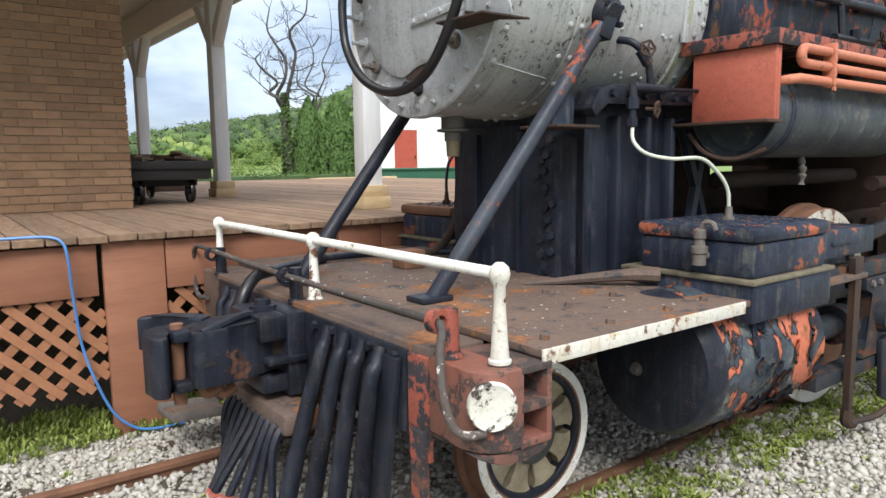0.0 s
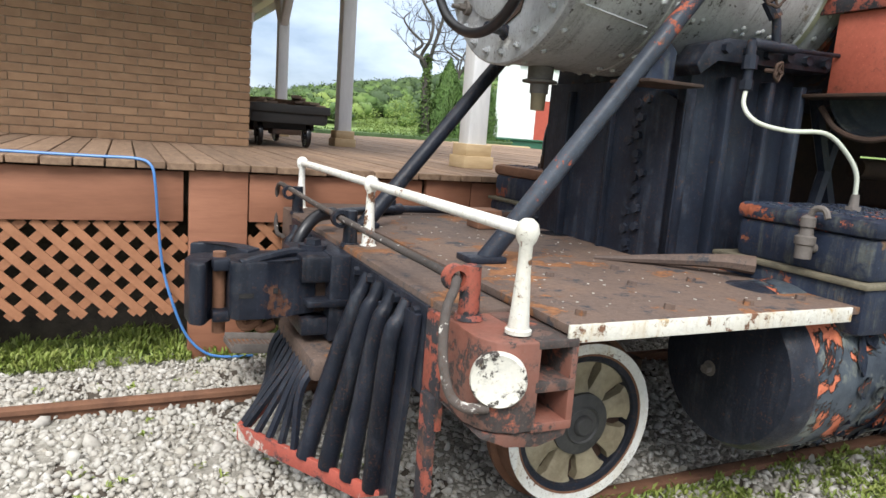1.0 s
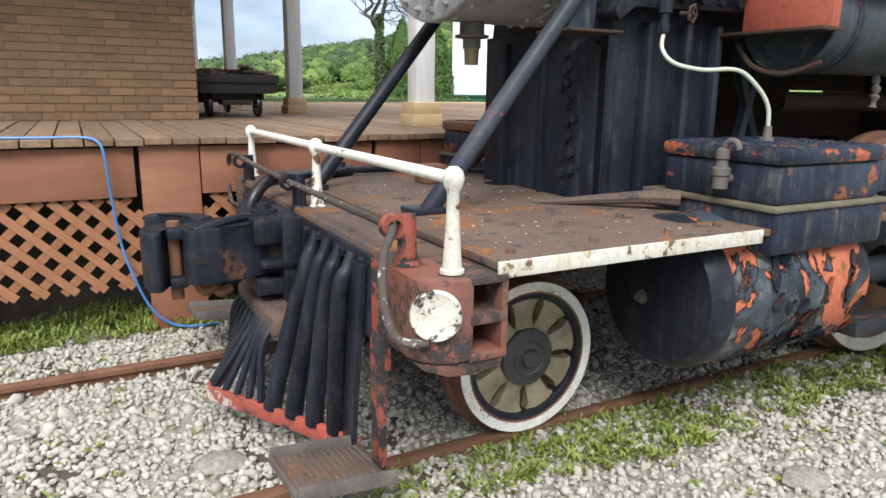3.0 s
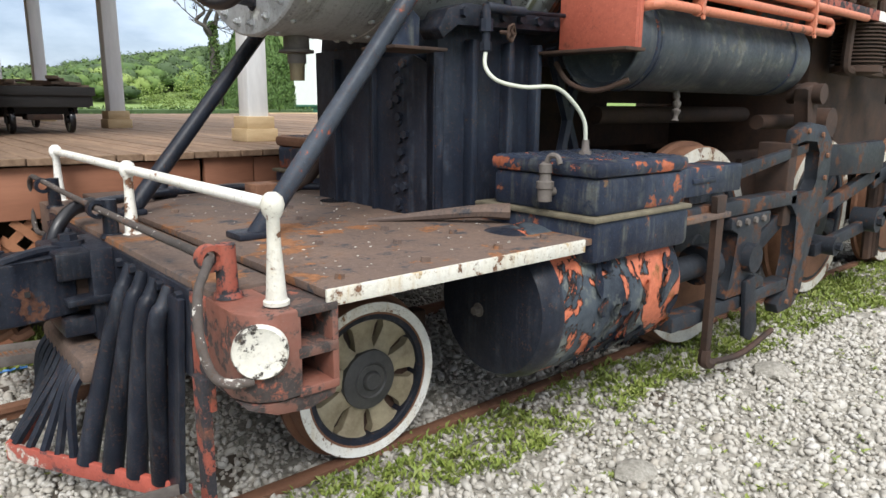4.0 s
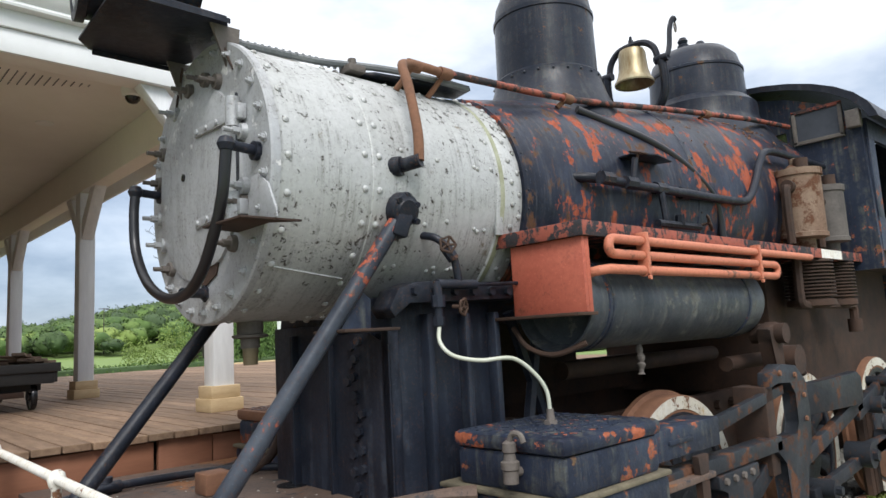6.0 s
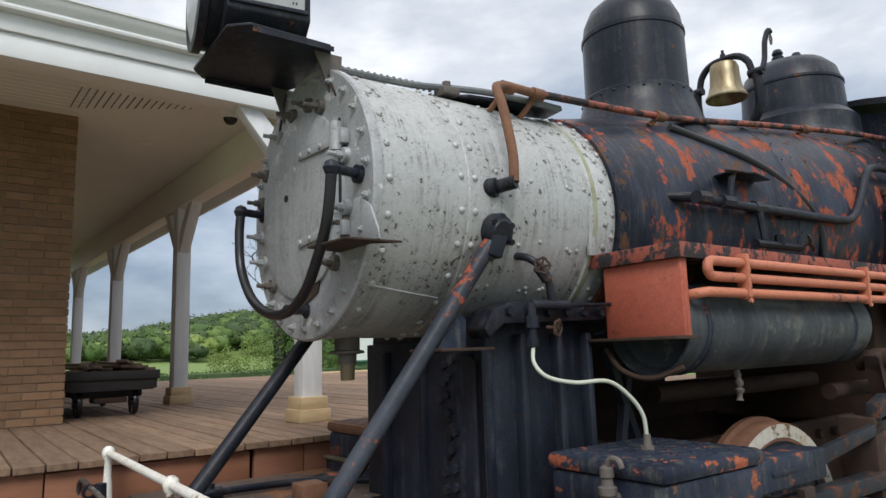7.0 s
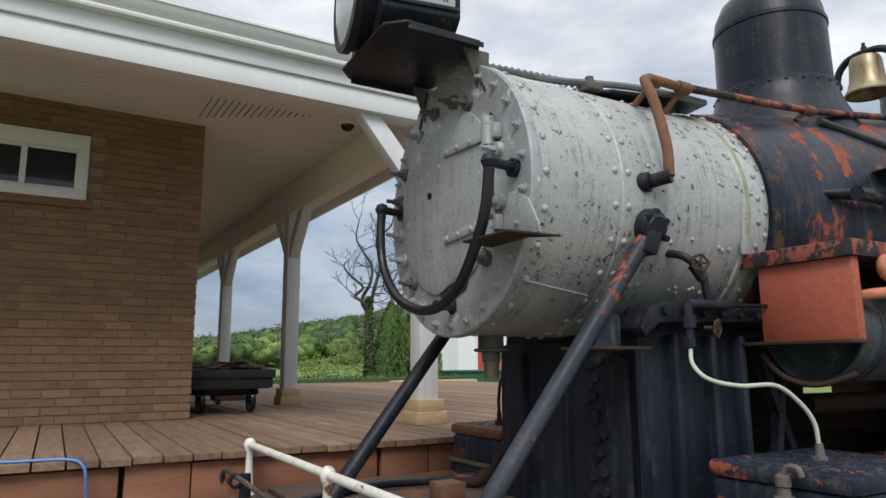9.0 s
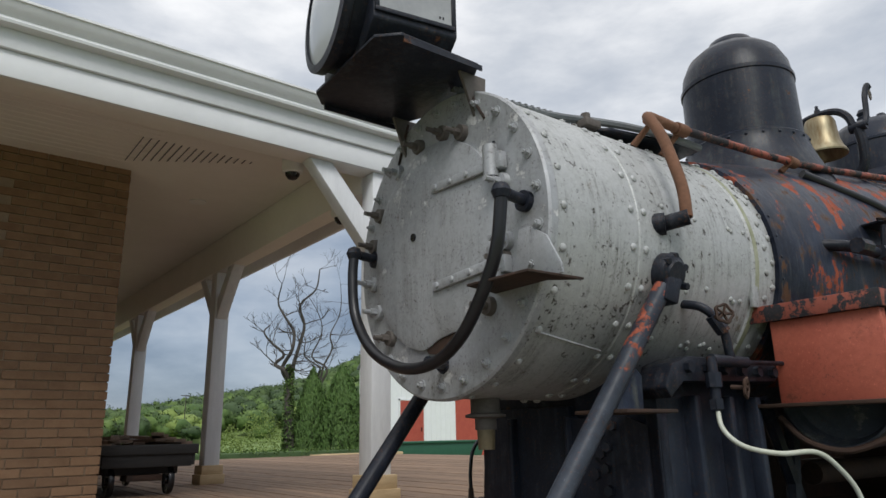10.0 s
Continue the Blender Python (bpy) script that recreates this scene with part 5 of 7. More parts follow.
for x, y, z in ((1.22, -0.475, 2.86), (1.42, -0.47, 2.87), (2.35, -0.49, 2.925), (3.9, -0.56, 3.10)):
    bm = bmesh.new()
    c = 2.30 + max(0, x - 1.6) * 0.05
    r = BR if x < 1.6 else 0.605 + (x - 1.6) * 0.088
    d = Vector((0, y - LY, z - c)).normalized()
    rod(bm, Vector((x - 0.05, LY, c)) + d * r, (x, y, z), 0.016, 0.012, 8)
    rod(bm, (x - 0.035, y, z), (x + 0.035, y, z), 0.029, seg=10)
    part("stanchion", bm, RUST, hp)
# cable and wiring on top of the smokebox
bm = bmesh.new()
tube(bm, [(0.40, -0.16, 2.90), (0.60, -0.20, 2.885), (0.85, -0.25, 2.872), (1.02, -0.30, 2.875), (1.2, -0.36, 2.87), (1.4, -0.42, 2.85), (1.6, -0.44, 2.84)], 0.017, 8)
cond = lp("conduit", bm, STEEL, "grey ribbed conduit over the smokebox")
bm = bmesh.new()
for i in range(20):
    x = 0.42 + i * 0.03
    rod(bm, (x, -0.164 - (x - 0.4) * 0.18, 2.897 - (x - 0.4) * 0.05), (x + 0.008, -0.166 - (x - 0.4) * 0.18, 2.897 - (x - 0.4) * 0.05), 0.020, seg=8)
part("conduit_rib", bm, STEEL, cond)
bm = bmesh.new()
prism(bm, [(0.98, -0.24), (1.10, -0.34), (1.62, -0.44), (1.64, -0.30), (1.2, -0.18)], "z", 2.835, 2.85, 0.003)
part("stack_plate", bm, BLACK, cond, "dark plate over the capped chimney")
bm = bmesh.new()
rod(bm, (1.0, -0.30, 2.83), (1.0, -0.30, 2.90), 0.02, seg=8)
box(bm, 0.96, 1.05, -0.34, -0.25, 2.83, 2.865, 0.006)
part("clip", bm, GREYIRON, cond)

# pipes on the jacket
bm = bmesh.new()
tube(bm, [(2.42, -0.50, 2.87), (2.6, -0.58, 2.80), (2.85, -0.68, 2.71), (3.1, -0.745, 2.60), (3.33, -0.79, 2.44), (3.42, -0.80, 2.30), (3.44, -0.80, 2.06)], 0.026, 10)
lp("feed_pipe", bm, RUBBER, "black curved pipe down the boiler side")
bm = bmesh.new()
tube(bm, [(2.08, -0.66, 2.40), (2.20, -0.76, 2.385), (2.55, -0.80, 2.375), (3.0, -0.82, 2.375), (3.5, -0.85, 2.375), (3.72, -0.86, 2.40), (3.86, -0.86, 2.52), (3.98, -0.86, 2.68), (4.12, -0.86, 2.78), (4.5, -0.87, 2.80), (5.15, -0.88, 2.80)], 0.026, 10)
inj = lp("injector_pipe", bm, BLACK, "black injector piping with valves")
bm = bmesh.new()
for x in (2.20, 2.42, 2.72, 3.0):
    rod(bm, (x - 0.045, -0.80, 2.378), (x + 0.045, -0.805, 2.378), 0.036, seg=8)
    part("pipe_union", bm, BLACK, inj)
    bm = bmesh.new()
rod(bm, (2.72, -0.81, 2.37), (2.72, -0.83, 2.16), 0.02, seg=8)
rod(bm, (2.62, -0.83, 2.17), (3.05, -0.85, 2.17), 0.022, seg=8)
rod(bm, (2.85, -0.84, 2.17), (2.85, -0.84, 2.23), 0.028, seg=8)
part("valve_body", bm, BLACK, inj)
part("valve_stem", rod(bmesh.new(), (2.45, -0.80, 2.38), (2.48, -0.81, 2.52), 0.018, seg=8), BLACK, inj)
handwheel((2.50, -0.82, 2.55), (0, -0.3, 1), 0.045, inj)
handwheel((3.12, -0.88, 2.20), (0.5, -0.8, 0.2), 0.045, inj)
bm = bmesh.new()
prism(bm, [(2.50, -0.66), (2.80, -0.70), (2.86, -0.82), (2.64, -0.86), (2.48, -0.79)], "z", 2.545, 2.555, 0.002)
part("step_plate", bm, BLACK, inj, "small black step")

# air pump and lubricator by the running board
def pump(x, y, r, top, fins, mt, label):
    bm = bmesh.new()
    lathe(bm, [(0, 2.09), (r * 0.5, 2.09), (r * 0.5, 2.16), (r * 1.06, 2.17), (r * 1.06, 2.20), (r, 2.205), (r, top - 0.05), (r * 1.08, top - 0.045), (r * 1.08, top), (r * 0.6, top + 0.01), (r * 0.25, top + 0.05), (r * 0.25, top + 0.09), (0, top + 0.10)], (x, y, 0), (0, 0, 1), 30)
    p = lp("air_pump", bm, mt, label)
    bm = bmesh.new()
    prof = [(0, 2.01), (r * 0.9, 2.01)]
    for i in range(fins):
        z = 2.00 - i * 0.024
        prof += [(r * 1.05, z), (r * 1.05, z - 0.009), (r * 0.85, z - 0.012), (r * 0.85, z - 0.021)]
    zz = prof[-1][1]
    prof += [(r * 1.02, zz - 0.01), (r * 1.02, zz - 0.05), (r * 0.5, zz - 0.07), (0, zz - 0.07)]
    lathe(bm, prof, (x, y, 0), (0, 0, 1), 30)
    part("finned_cylinder", bm, RUST_DARK, p, "finned rusty cylinder")
    bm = bmesh.new()
    rod(bm, (x - r * 1.3, y, top - 0.13), (x - r * 0.8, y, top - 0.13), 0.045, seg=12)
    tube(bm, [(x - r * 1.3, y, top - 0.13), (x - r * 1.45, y, top - 0.2), (x - r * 1.45, y, 2.12)], 0.03, 8)
    rod(bm, (x - 0.03, y - 0.05, top), (x - 0.03, y - 0.05, top + 0.08), 0.05, seg=10)
    part("pump_head", bm, RUST_DARK, p)
    return p


pump(4.42, -0.93, 0.155, 2.66, 11, PUMP, "rusty brown air pump with finned cylinder")
pump(4.95, -0.93, 0.13, 2.60, 11, plain("pump_paint_dark", (0.05, 0.045, 0.042), (0.12, 0.105, 0.095), 0.75, 7, bumps=0.3), "grey rusty air pump with finned cylinder")
bm = bmesh.new()
tube(bm, [(4.18, -0.95, 2.02), (4.17, -0.95, 1.76), (4.22, -0.95, 1.70), (4.5, -0.95, 1.70), (5.0, -0.95, 1.69), (5.2, -0.95, 1.68), (5.22, -0.95, 1.56)], 0.032, 8)
rod(bm, (5.22, -0.95, 1.58), (5.22, -0.95, 1.48), 0.055, seg=10)
lp("pump_pipe", bm, RUST_DARK, "rusty pump drain pipe")

# cab
cab = bmesh.new()
prism(cab, [(-1.20, 1.95), (-0.62, 1.95), (-0.62, 3.45), (-0.90, 3.33), (-1.17, 3.16)], "x", 5.20, 5.25)
cb = lp("cab", cab, NAVY, "black riveted cab front with window")
cab2 = bmesh.new()
prism(cab2, [(1.10, 1.95), (0.52, 1.95), (0.52, 3.45), (0.80, 3.33), (1.07, 3.16)], "x", 5.20, 5.25)
part("cab_front_far", cab2, NAVY, cb)
bm = bmesh.new()
prof = [(-1.32, 3.10)] + [(LY + 1.27 * math.sin(a) , 3.07 + 0.55 * math.cos(a)) for a in np.linspace(-1.45, 1.45, 17)] + [(1.22, 3.10)] + [(LY + 1.22 * math.sin(a), 3.04 + 0.53 * math.cos(a)) for a in np.linspace(1.45, -1.45, 17)]
prism(bm, prof, "x", 5.10, 7.6)
part("cab_roof", bm, BLACK, cb, "black curved cab roof")
bm = bmesh.new()
prism(bm, [(-1.17, 3.16), (-0.90, 3.33), (-0.62, 3.45), (LY, 3.58), (0.52, 3.45), (0.80, 3.33), (1.07, 3.16)], "x", 5.212, 5.238)
part("cab_gable", bm, NAVY, cb)
for y0, y1, z0, z1 in ((-1.06, -1.03, 3.03, 3.30), (-0.71, -0.68, 3.03, 3.30), (-1.06, -0.68, 3.28, 3.31), (-1.06, -0.68, 3.02, 3.05)):
    part("cab_window_frame", bx(5.17, 5.198, y0, y1, z0, z1, bevel=0.003), RED_EDGE if z0 > 3.2 else GREYIRON, cb, "worn window frame")
# the pane is opaque; the shade inside the cab is its colour
part("cab_window_pane", bx(5.186, 5.196, -1.04, -0.70, 3.04, 3.29), SHADE_IN, cb, "opaque window pane in the dark grey of the shaded cab inside")
part("cab_side_low", bx(5.25, 7.5, -1.20, -1.17, 2.09, 2.35), NAVY, cb)
part("cab_side_top", bx(5.25, 7.5, -1.20, -1.17, 2.98, 3.14), NAVY, cb)
part("cab_pillar", bx(5.25, 5.40, -1.20, -1.17, 2.35, 2.98, bevel=0.004), NAVY, cb)
part("cab_post", bx(6.4, 6.6, -1.20, -1.17, 2.35, 2.98, bevel=0.004), NAVY, cb)
part("cab_far_side", bx(5.25, 7.5, 1.07, 1.10, 2.09, 3.14), NAVY, cb)
part("cab_floor", bx(5.25, 7.5, -1.17, 1.07, 2.0, 2.09), RUST_DARK, cb)
part("cab_back", bx(7.5, 7.54, -1.2, 1.1, 1.2, 3.4), NAVY, cb)
part("cab_marker_lamp", bx(5.12, 5.19, -1.19, -1.09, 3.06, 3.20, bevel=0.008), GREYIRON, cb, "small grey box")

# assumed far-side reservoir, and added dark sheets that darken the gap under the boiler
bm = bmesh.new()
lathe(bm, [(0, 1.9), (0.12, 1.905), (0.19, 1.95), (0.20, 2.0), (0.20, 3.7), (0.19, 3.75), (0, 3.8)], (0, 0.82, 1.68), (1, 0, 0), 28)
lp("far_air_tank", bm, BLACK, "black air tank on the far side")
lp("belly_plate", bx(1.95, 4.2, 0.30, 0.34, 1.16, 1.40), RUST_DARK, "added dark sheet that blocks the bright gap under the boiler")
lp("belly_plate", bx(1.95, 4.2, 0.30, 0.34, 1.47, 1.78), RUST_DARK, "added dark sheet that blocks the bright gap under the boiler")
lp("belly_plate", bx(2.35, 3.3, 0.302, 0.338, 1.40, 1.47), RUST_DARK, "added dark sheet that blocks the bright gap under the boiler")

# tender behind the cab
td = lp("tender", bx(7.75, 11.5, -1.15, 1.05, 1.15, 2.7, bevel=0.03), NAVY, "blue-black tender tank")
part("tender_frame", bx(7.7, 11.5, -1.05, 0.95, 0.86, 1.14, bevel=0.01), RUST_DARK, td, "rusty tender frame")
part("truck_side", bx(7.9, 9.9, -0.98, -0.88, 0.42, 0.62, bevel=0.02), RUST_DARK, td, "rusty truck side frame")
for x in (8.2, 9.6):
    part("tender_wheel", rod(bmesh.new(), (x, -0.86, 0.50), (x, -0.74, 0.50), 0.40, seg=32), RUST, td, "rusty tender wheel")

# frames, firebox and belly
lp("main_frame", bx(1.9, 7.4, -0.56, -0.50, 0.70, 1.16, bevel=0.01), RUST_DARK, "rust-brown main frame")
lp("far_frame", bx(1.9, 7.4, 0.50, 0.56, 0.70, 1.16, bevel=0.01), RUST_DARK, "rust-brown main frame")
lp("firebox_side", bx(4.15, 6.9, -0.74, 0.64, 1.10, 2.02, bevel=0.03), RUST_DARK, "rusty firebox side")
lp("ash_pan", bx(4.5, 6.6, -0.50, 0.50, 0.45, 1.10), RUST_DARK, "dark rusty ash pan")
lp("frame_stay", bx(1.75, 1.95, -0.62, 0.62, 0.90, 1.18), RUST_DARK, "dark frame stretcher")
bm = bmesh.new()
rod(bm, (2.2, -0.42, 1.40), (3.9, -0.42, 1.40), 0.05, seg=12)
rod(bm, (3.9, -0.80, 1.36), (3.3, -0.80, 1.36), 0.045, seg=12)
for x in (2.3, 2.9, 3.6):
    bolt(bm, (x, -0.565, 1.08), (0, -1, 0), 0.03, 0.03)
    bolt(bm, (x + 0.2, -0.565, 1.08), (0, -1, 0), 0.03, 0.03)
lp("reach_rod", bm, RUST_DARK, "dark reach rod and bolts")
bm = bmesh.new()
for x0, x1 in ((1.72, 1.92), (1.95, 1.80)):
    tube(bm, [(x0, -0.5, 1.72), (x1, -0.52, 1.2)], 0.03, 6, smooth=False)
lp("belly_stay", bm, BLACK, "dark diagonal stay")


# wheels
def wheel(x, z, r, face, n, spoke_mat, hub_mat, label, width=0.115, cast=0.0):
    bm = bmesh.new()
    lathe(bm, [(r * 0.84, 0.0), (r - 0.004, 0.0), (r, 0.006), (r + 0.002, width * 0.7), (r + 0.025, width * 0.78), (r + 0.025, width), (r * 0.84, width), (r * 0.84, 0.0)], (x, face, z), (0, 1, 0), 64)
    w = lp("wheel", bm, RUST, label)
    bm = bmesh.new()
    lathe(bm, [(r * 0.868, 0.0), (r * 0.988, 0.0), (r * 0.988, -0.003), (r * 0.868, -0.003), (r * 0.868, 0.0)], (x, face, z), (0, 1, 0), 64)
    part("white_rim", bm, EDGE if cast else WHITE, w, "white painted rim")
    bm = bmesh.new()
    lathe(bm, [(r * 0.76, 0.012), (r * 0.775, 0.004), (r * 0.868, 0.001), (r * 0.868, 0.09), (r * 0.76, 0.09), (r * 0.76, 0.012)], (x, face, z), (0, 1, 0), 56)
    part("felloe", bm, BLACK, w, "black inner rim")
    bw = 0.085 if cast else 0.145
    for i in range(n):
        a = 2 * math.pi * (i + 0.3) / n
        u, v = Vector((math.cos(a), 0, math.sin(a))), Vector((-math.sin(a), 0, math.cos(a)))
        c = Vector((x, face, z))
        bm = bmesh.new()
        vs = []
        for d, hw, f0, f1 in ((r * 0.28, r * bw, 0.012, 0.085), (r * 0.48, r * bw * 0.85, 0.024, 0.08), (r * 0.66, r * bw * 1.15, 0.018, 0.085), (r * 0.79, r * bw * 2.0, 0.02, 0.085)):
            vs.append([bm.verts.new(c + u * d + v * s * hw * k + Vector((0, f, 0))) for s, f, k in ((-1, f1, 1), (-1, f0 + 0.012, 1), (-0.45, f0, 1), (0.45, f0, 1), (1, f0 + 0.012, 1), (1, f1, 1))])
        for p, q in zip(vs, vs[1:]):
            for k in range(6):
                bm.faces.new((p[k], p[(k + 1) % 6], q[(k + 1) % 6], q[k]))
        part("spoke", bm, spoke_mat, w)
    bm = bmesh.new()
    lathe(bm, [(0, -0.025), (r * 0.10, -0.025), (r * 0.12, -0.02), (r * 0.13, -0.008), (r * 0.32, -0.004), (r * 0.375, 0.004), (r * 0.385, 0.10), (0, 0.10)], (x, face, z), (0, 1, 0), 40)
    hub = part("hub", bm, hub_mat, w, "dark hub")
    if not cast:
        bm = bmesh.new()
        lathe(bm, [(r * 0.20, -0.007), (r * 0.22, -0.012), (r * 0.24, -0.007)], (x, face, z), (0, 1, 0), 36)
        part("hub_ring", bm, hub_mat, hub)
        bm = bmesh.new()
        lathe(bm, [(r * 0.34, 0.07), (r * 0.80, 0.07), (r * 0.80, 0.075), (r * 0.34, 0.075)], (x, face, z), (0, 1, 0), 40)
        part("web", bm, RUST_DARK, w)
    if cast:
        bm = bmesh.new()
        a0, a1 = cast
        out = [(x + r * 0.80 * math.cos(radians(t)), z + r * 0.80 * math.sin(radians(t))) for t in np.linspace(a0, a1, 14)]
        prism(bm, out, "y", face - 0.002, face + 0.08, 0.004)
        part("counterweight", bm, RUST, w, "rusty counterweight")
    return w


wheel(0.508, 0.408, 0.312, -0.70, 9, CREAM, HUB, "pilot wheel with cream spokes and white rim")
wheel(0.508, 0.408, 0.312, 0.60, 9, RUST_DARK, BLACK, "pilot wheel with dark spokes")
bm = bmesh.new()
rod(bm, (0.508, -0.62, 0.408), (0.508, 0.60, 0.408), 0.07, seg=16)
lp("pilot_axle", bm, RUST_DARK, "rusty axle")
lp("truck_frame", bx(0.15, 0.95, -0.5, -0.42, 0.44, 0.56, bevel=0.01), RUST_DARK, "dark truck frame")
lp("truck_centre", bx(0.40, 0.66, -0.42, 0.5, 0.50, 0.66, bevel=0.01), RUST_DARK, "dark truck bolster")
for xx, cw in ((2.70, (200, 340)), (4.42, (190, 330)), (6.10, (200, 340))):
    wheel(xx, 0.665, 0.57, -0.80, 13, GEAR, GEAR, "driving wheel with rusty tyre and white rim", 0.14, cw)
    bm = bmesh.new()
    rod(bm, (xx, -0.7, 0.665), (xx, 0.7, 0.665), 0.09, seg=14)
    lathe(bm, [(0.45, 0), (0.57, 0), (0.57, 0.13), (0.45, 0.13), (0.45, 0)], (xx, 0.66, 0.665), (0, 1, 0), 40)
    lp("driving_axle", bm, RUST_DARK, "axle and far driving wheel")

# valve gear and rods, near side
G = -1.14
vb = lp("valve_box", bx(1.80, 2.36, G - 0.05, G + 0.12, 1.055, 1.185, bevel=0.008), NAVY, "blue-black valve stem guide")
part("valve_cap", bx(1.90, 2.10, G - 0.06, G + 0.12, 1.115, 1.135, bevel=0.003), NAVY, vb)
bm = bmesh.new()
prism(bm, [(2.34, 1.09), (3.20, 1.205), (3.20, 1.255), (2.34, 1.16)], "y", G - 0.02, G + 0.02, 0.004)
lp("valve_rod", bm, GEAR, "grey valve rod")
for z0, z1, x1 in ((0.925, 1.0, 3.05), (0.43, 0.50, 3.05)):
    gb_ = lp("guide_bar", bx(1.84, x1, G - 0.045, G + 0.045, z0, z1, bevel=0.006), GEAR, "grey crosshead guide bar")
bm = bmesh.new()
rod(bm, (1.84, G + 0.06, 0.68), (2.45, G + 0.06, 0.68), 0.06, seg=18)
rod(bm, (2.20, G + 0.06, 0.68), (2.30, G + 0.06, 0.68), 0.10, seg=20)
lp("piston_rod", bm, GEAR, "steel piston rod")
bm = bmesh.new()
prism(bm, [(2.30, 0.92), (2.72, 0.92), (2.72, 0.86), (2.62, 0.84), (2.60, 0.60), (2.72, 0.56), (2.72, 0.51), (2.30, 0.51), (2.34, 0.60), (2.38, 0.84), (2.30, 0.86)], "y", G - 0.055, G + 0.05, 0.006)
ch = lp("crosshead", bm, GEAR, "grey bolted crosshead")
bm = bmesh.new()
rod(bm, (2.50, G - 0.10, 0.70), (2.50, G, 0.70), 0.075, 0.085, 10)
part("wrist_pin", bm, GEAR, ch)
for i in range(4):
    part("bolt", bolt(bmesh.new(), (2.36 + 0.09 * i, G - 0.055, 0.89), (0, -1, 0), 0.018, 0.014), GREYIRON, ch)
bm = bmesh.new()
prism(bm, [(2.46, 0.58), (2.56, 0.60), (2.64, 0.30), (2.58, 0.24), (2.50, 0.28)], "y", G - 0.08, G - 0.055, 0.004)
part("drop_arm", bm, GEAR, ch)
# guide yoke: S-shaped plate with a window
bm = bmesh.new()
yk_out = [(3.00, 1.33), (3.14, 1.37), (3.34, 1.35), (3.46, 1.26), (3.48, 1.10), (3.46, 0.94), (3.36, 0.80), (3.30, 0.60), (3.26, 0.40), (3.16, 0.31), (2.98, 0.30), (2.94, 0.36), (3.06, 0.45), (3.10, 0.62), (3.08, 0.86), (2.98, 0.92), (2.98, 0.98), (3.26, 0.98), (3.30, 1.04), (3.30, 1.20), (3.24, 1.27), (3.08, 1.28), (2.98, 1.25)]
prism(bm, yk_out, "y", G - 0.045, G + 0.03, 0.008)
yk = lp("guide_yoke", bm, GEAR, "grey cast guide yoke plate")
part("yoke_rib", bx(2.96, 3.06, G - 0.02, G + 0.16, 0.80, 1.26, bevel=0.01), RUST_DARK, yk, "rusty rib")
for x, z in ((3.10, 1.325), (3.30, 1.30), (3.40, 1.18), (3.40, 1.05), (3.18, 0.40), (3.06, 0.36)):
    part("bolt", bolt(bmesh.new(), (x, G - 0.045, z), (0, -1, 0), 0.016, 0.012), RUST, yk)
bm = bmesh.new()
prism(bm, [(3.48, 1.05), (4.42, 1.02), (4.46, 1.06), (4.46, 1.20), (4.38, 1.24), (3.60, 1.22), (3.48, 1.24)], "y", G - 0.03, G + 0.03, 0.008)
lp("link_support", bm, GEAR, "grey link support plate")
bm = bmesh.new()
for x0, z0, x1, z1, w in ((3.46, 0.80, 4.55, 1.02, 0.045), (3.55, 0.58, 5.05, 0.70, 0.040), (4.45, 0.95, 5.35, 1.16, 0.05), (4.40, 0.70, 6.1, 0.67, 0.05), (2.75, 0.72, 3.1, 0.88, 0.05)):
    d = Vector((x1 - x0, 0, z1 - z0))
    m = Matrix.Translation(((x0 + x1) / 2, G + 0.03, (z0 + z1) / 2)) @ Matrix.Rotation(-math.atan2(d.z, d.x), 4, "Y")
    bm = bx(-d.length / 2, d.length / 2, -0.022, 0.022, -w, w, bevel=0.006, m=m)
    lp("side_rod", bm, GEAR, "grey steel rod")
bm = bmesh.new()
for x, z, r in ((4.42, 0.69, 0.085), (5.05, 0.70, 0.07), (6.1, 0.67, 0.09), (4.75, 0.98, 0.06), (5.0, 1.12, 0.04), (3.7, 0.60, 0.06)):
    bm = bmesh.new()
    rod(bm, (x, G - 0.06, z), (x, G + 0.10, z), r, r * 0.95, 18)
    rod(bm, (x, G - 0.09, z), (x, G - 0.06, z), r * 0.45, seg=6)
    lp("crank_pin", bm, GEAR, "iron crank pin and bush")
bm = bmesh.new()
prism(bm, [(4.90, 0.45), (5.12, 0.42), (5.20, 0.70), (5.16, 1.02), (5.02, 1.14), (4.92, 1.0), (4.98, 0.75)], "y", G - 0.06, G - 0.02, 0.01)
lp("radius_link", bm, GEAR, "curved grey radius link")
bm = bmesh.new()
prism(bm, [(3.44, 1.24), (3.56, 1.24), (3.52, 1.50), (3.58, 1.56), (3.50, 1.60), (3.36, 1.56), (3.40, 1.48)], "y", -1.05, -0.97, 0.012)
rod(bm, (3.48, -1.10, 1.53), (3.48, -0.90, 1.53), 0.06, seg=12)
rod(bm, (3.70, -1.08, 1.36), (3.70, -0.95, 1.36), 0.09, seg=14)
tube(bm, [(3.5, -0.95, 1.55), (3.9, -0.92, 1.40), (4.2, -0.9, 1.24)], 0.025, 8)
lp("lifting_arm", bm, RUST_DARK, "rusty lifting arm and shaft")
# hanger bar with step, and brake rigging
bm = bmesh.new()
prism(bm, [(2.06, 1.05), (2.16, 1.05), (2.14, 0.95), (2.135, 0.30), (2.085, 0.30), (2.08, 0.95)], "y", G - 0.09, G - 0.06, 0.004)
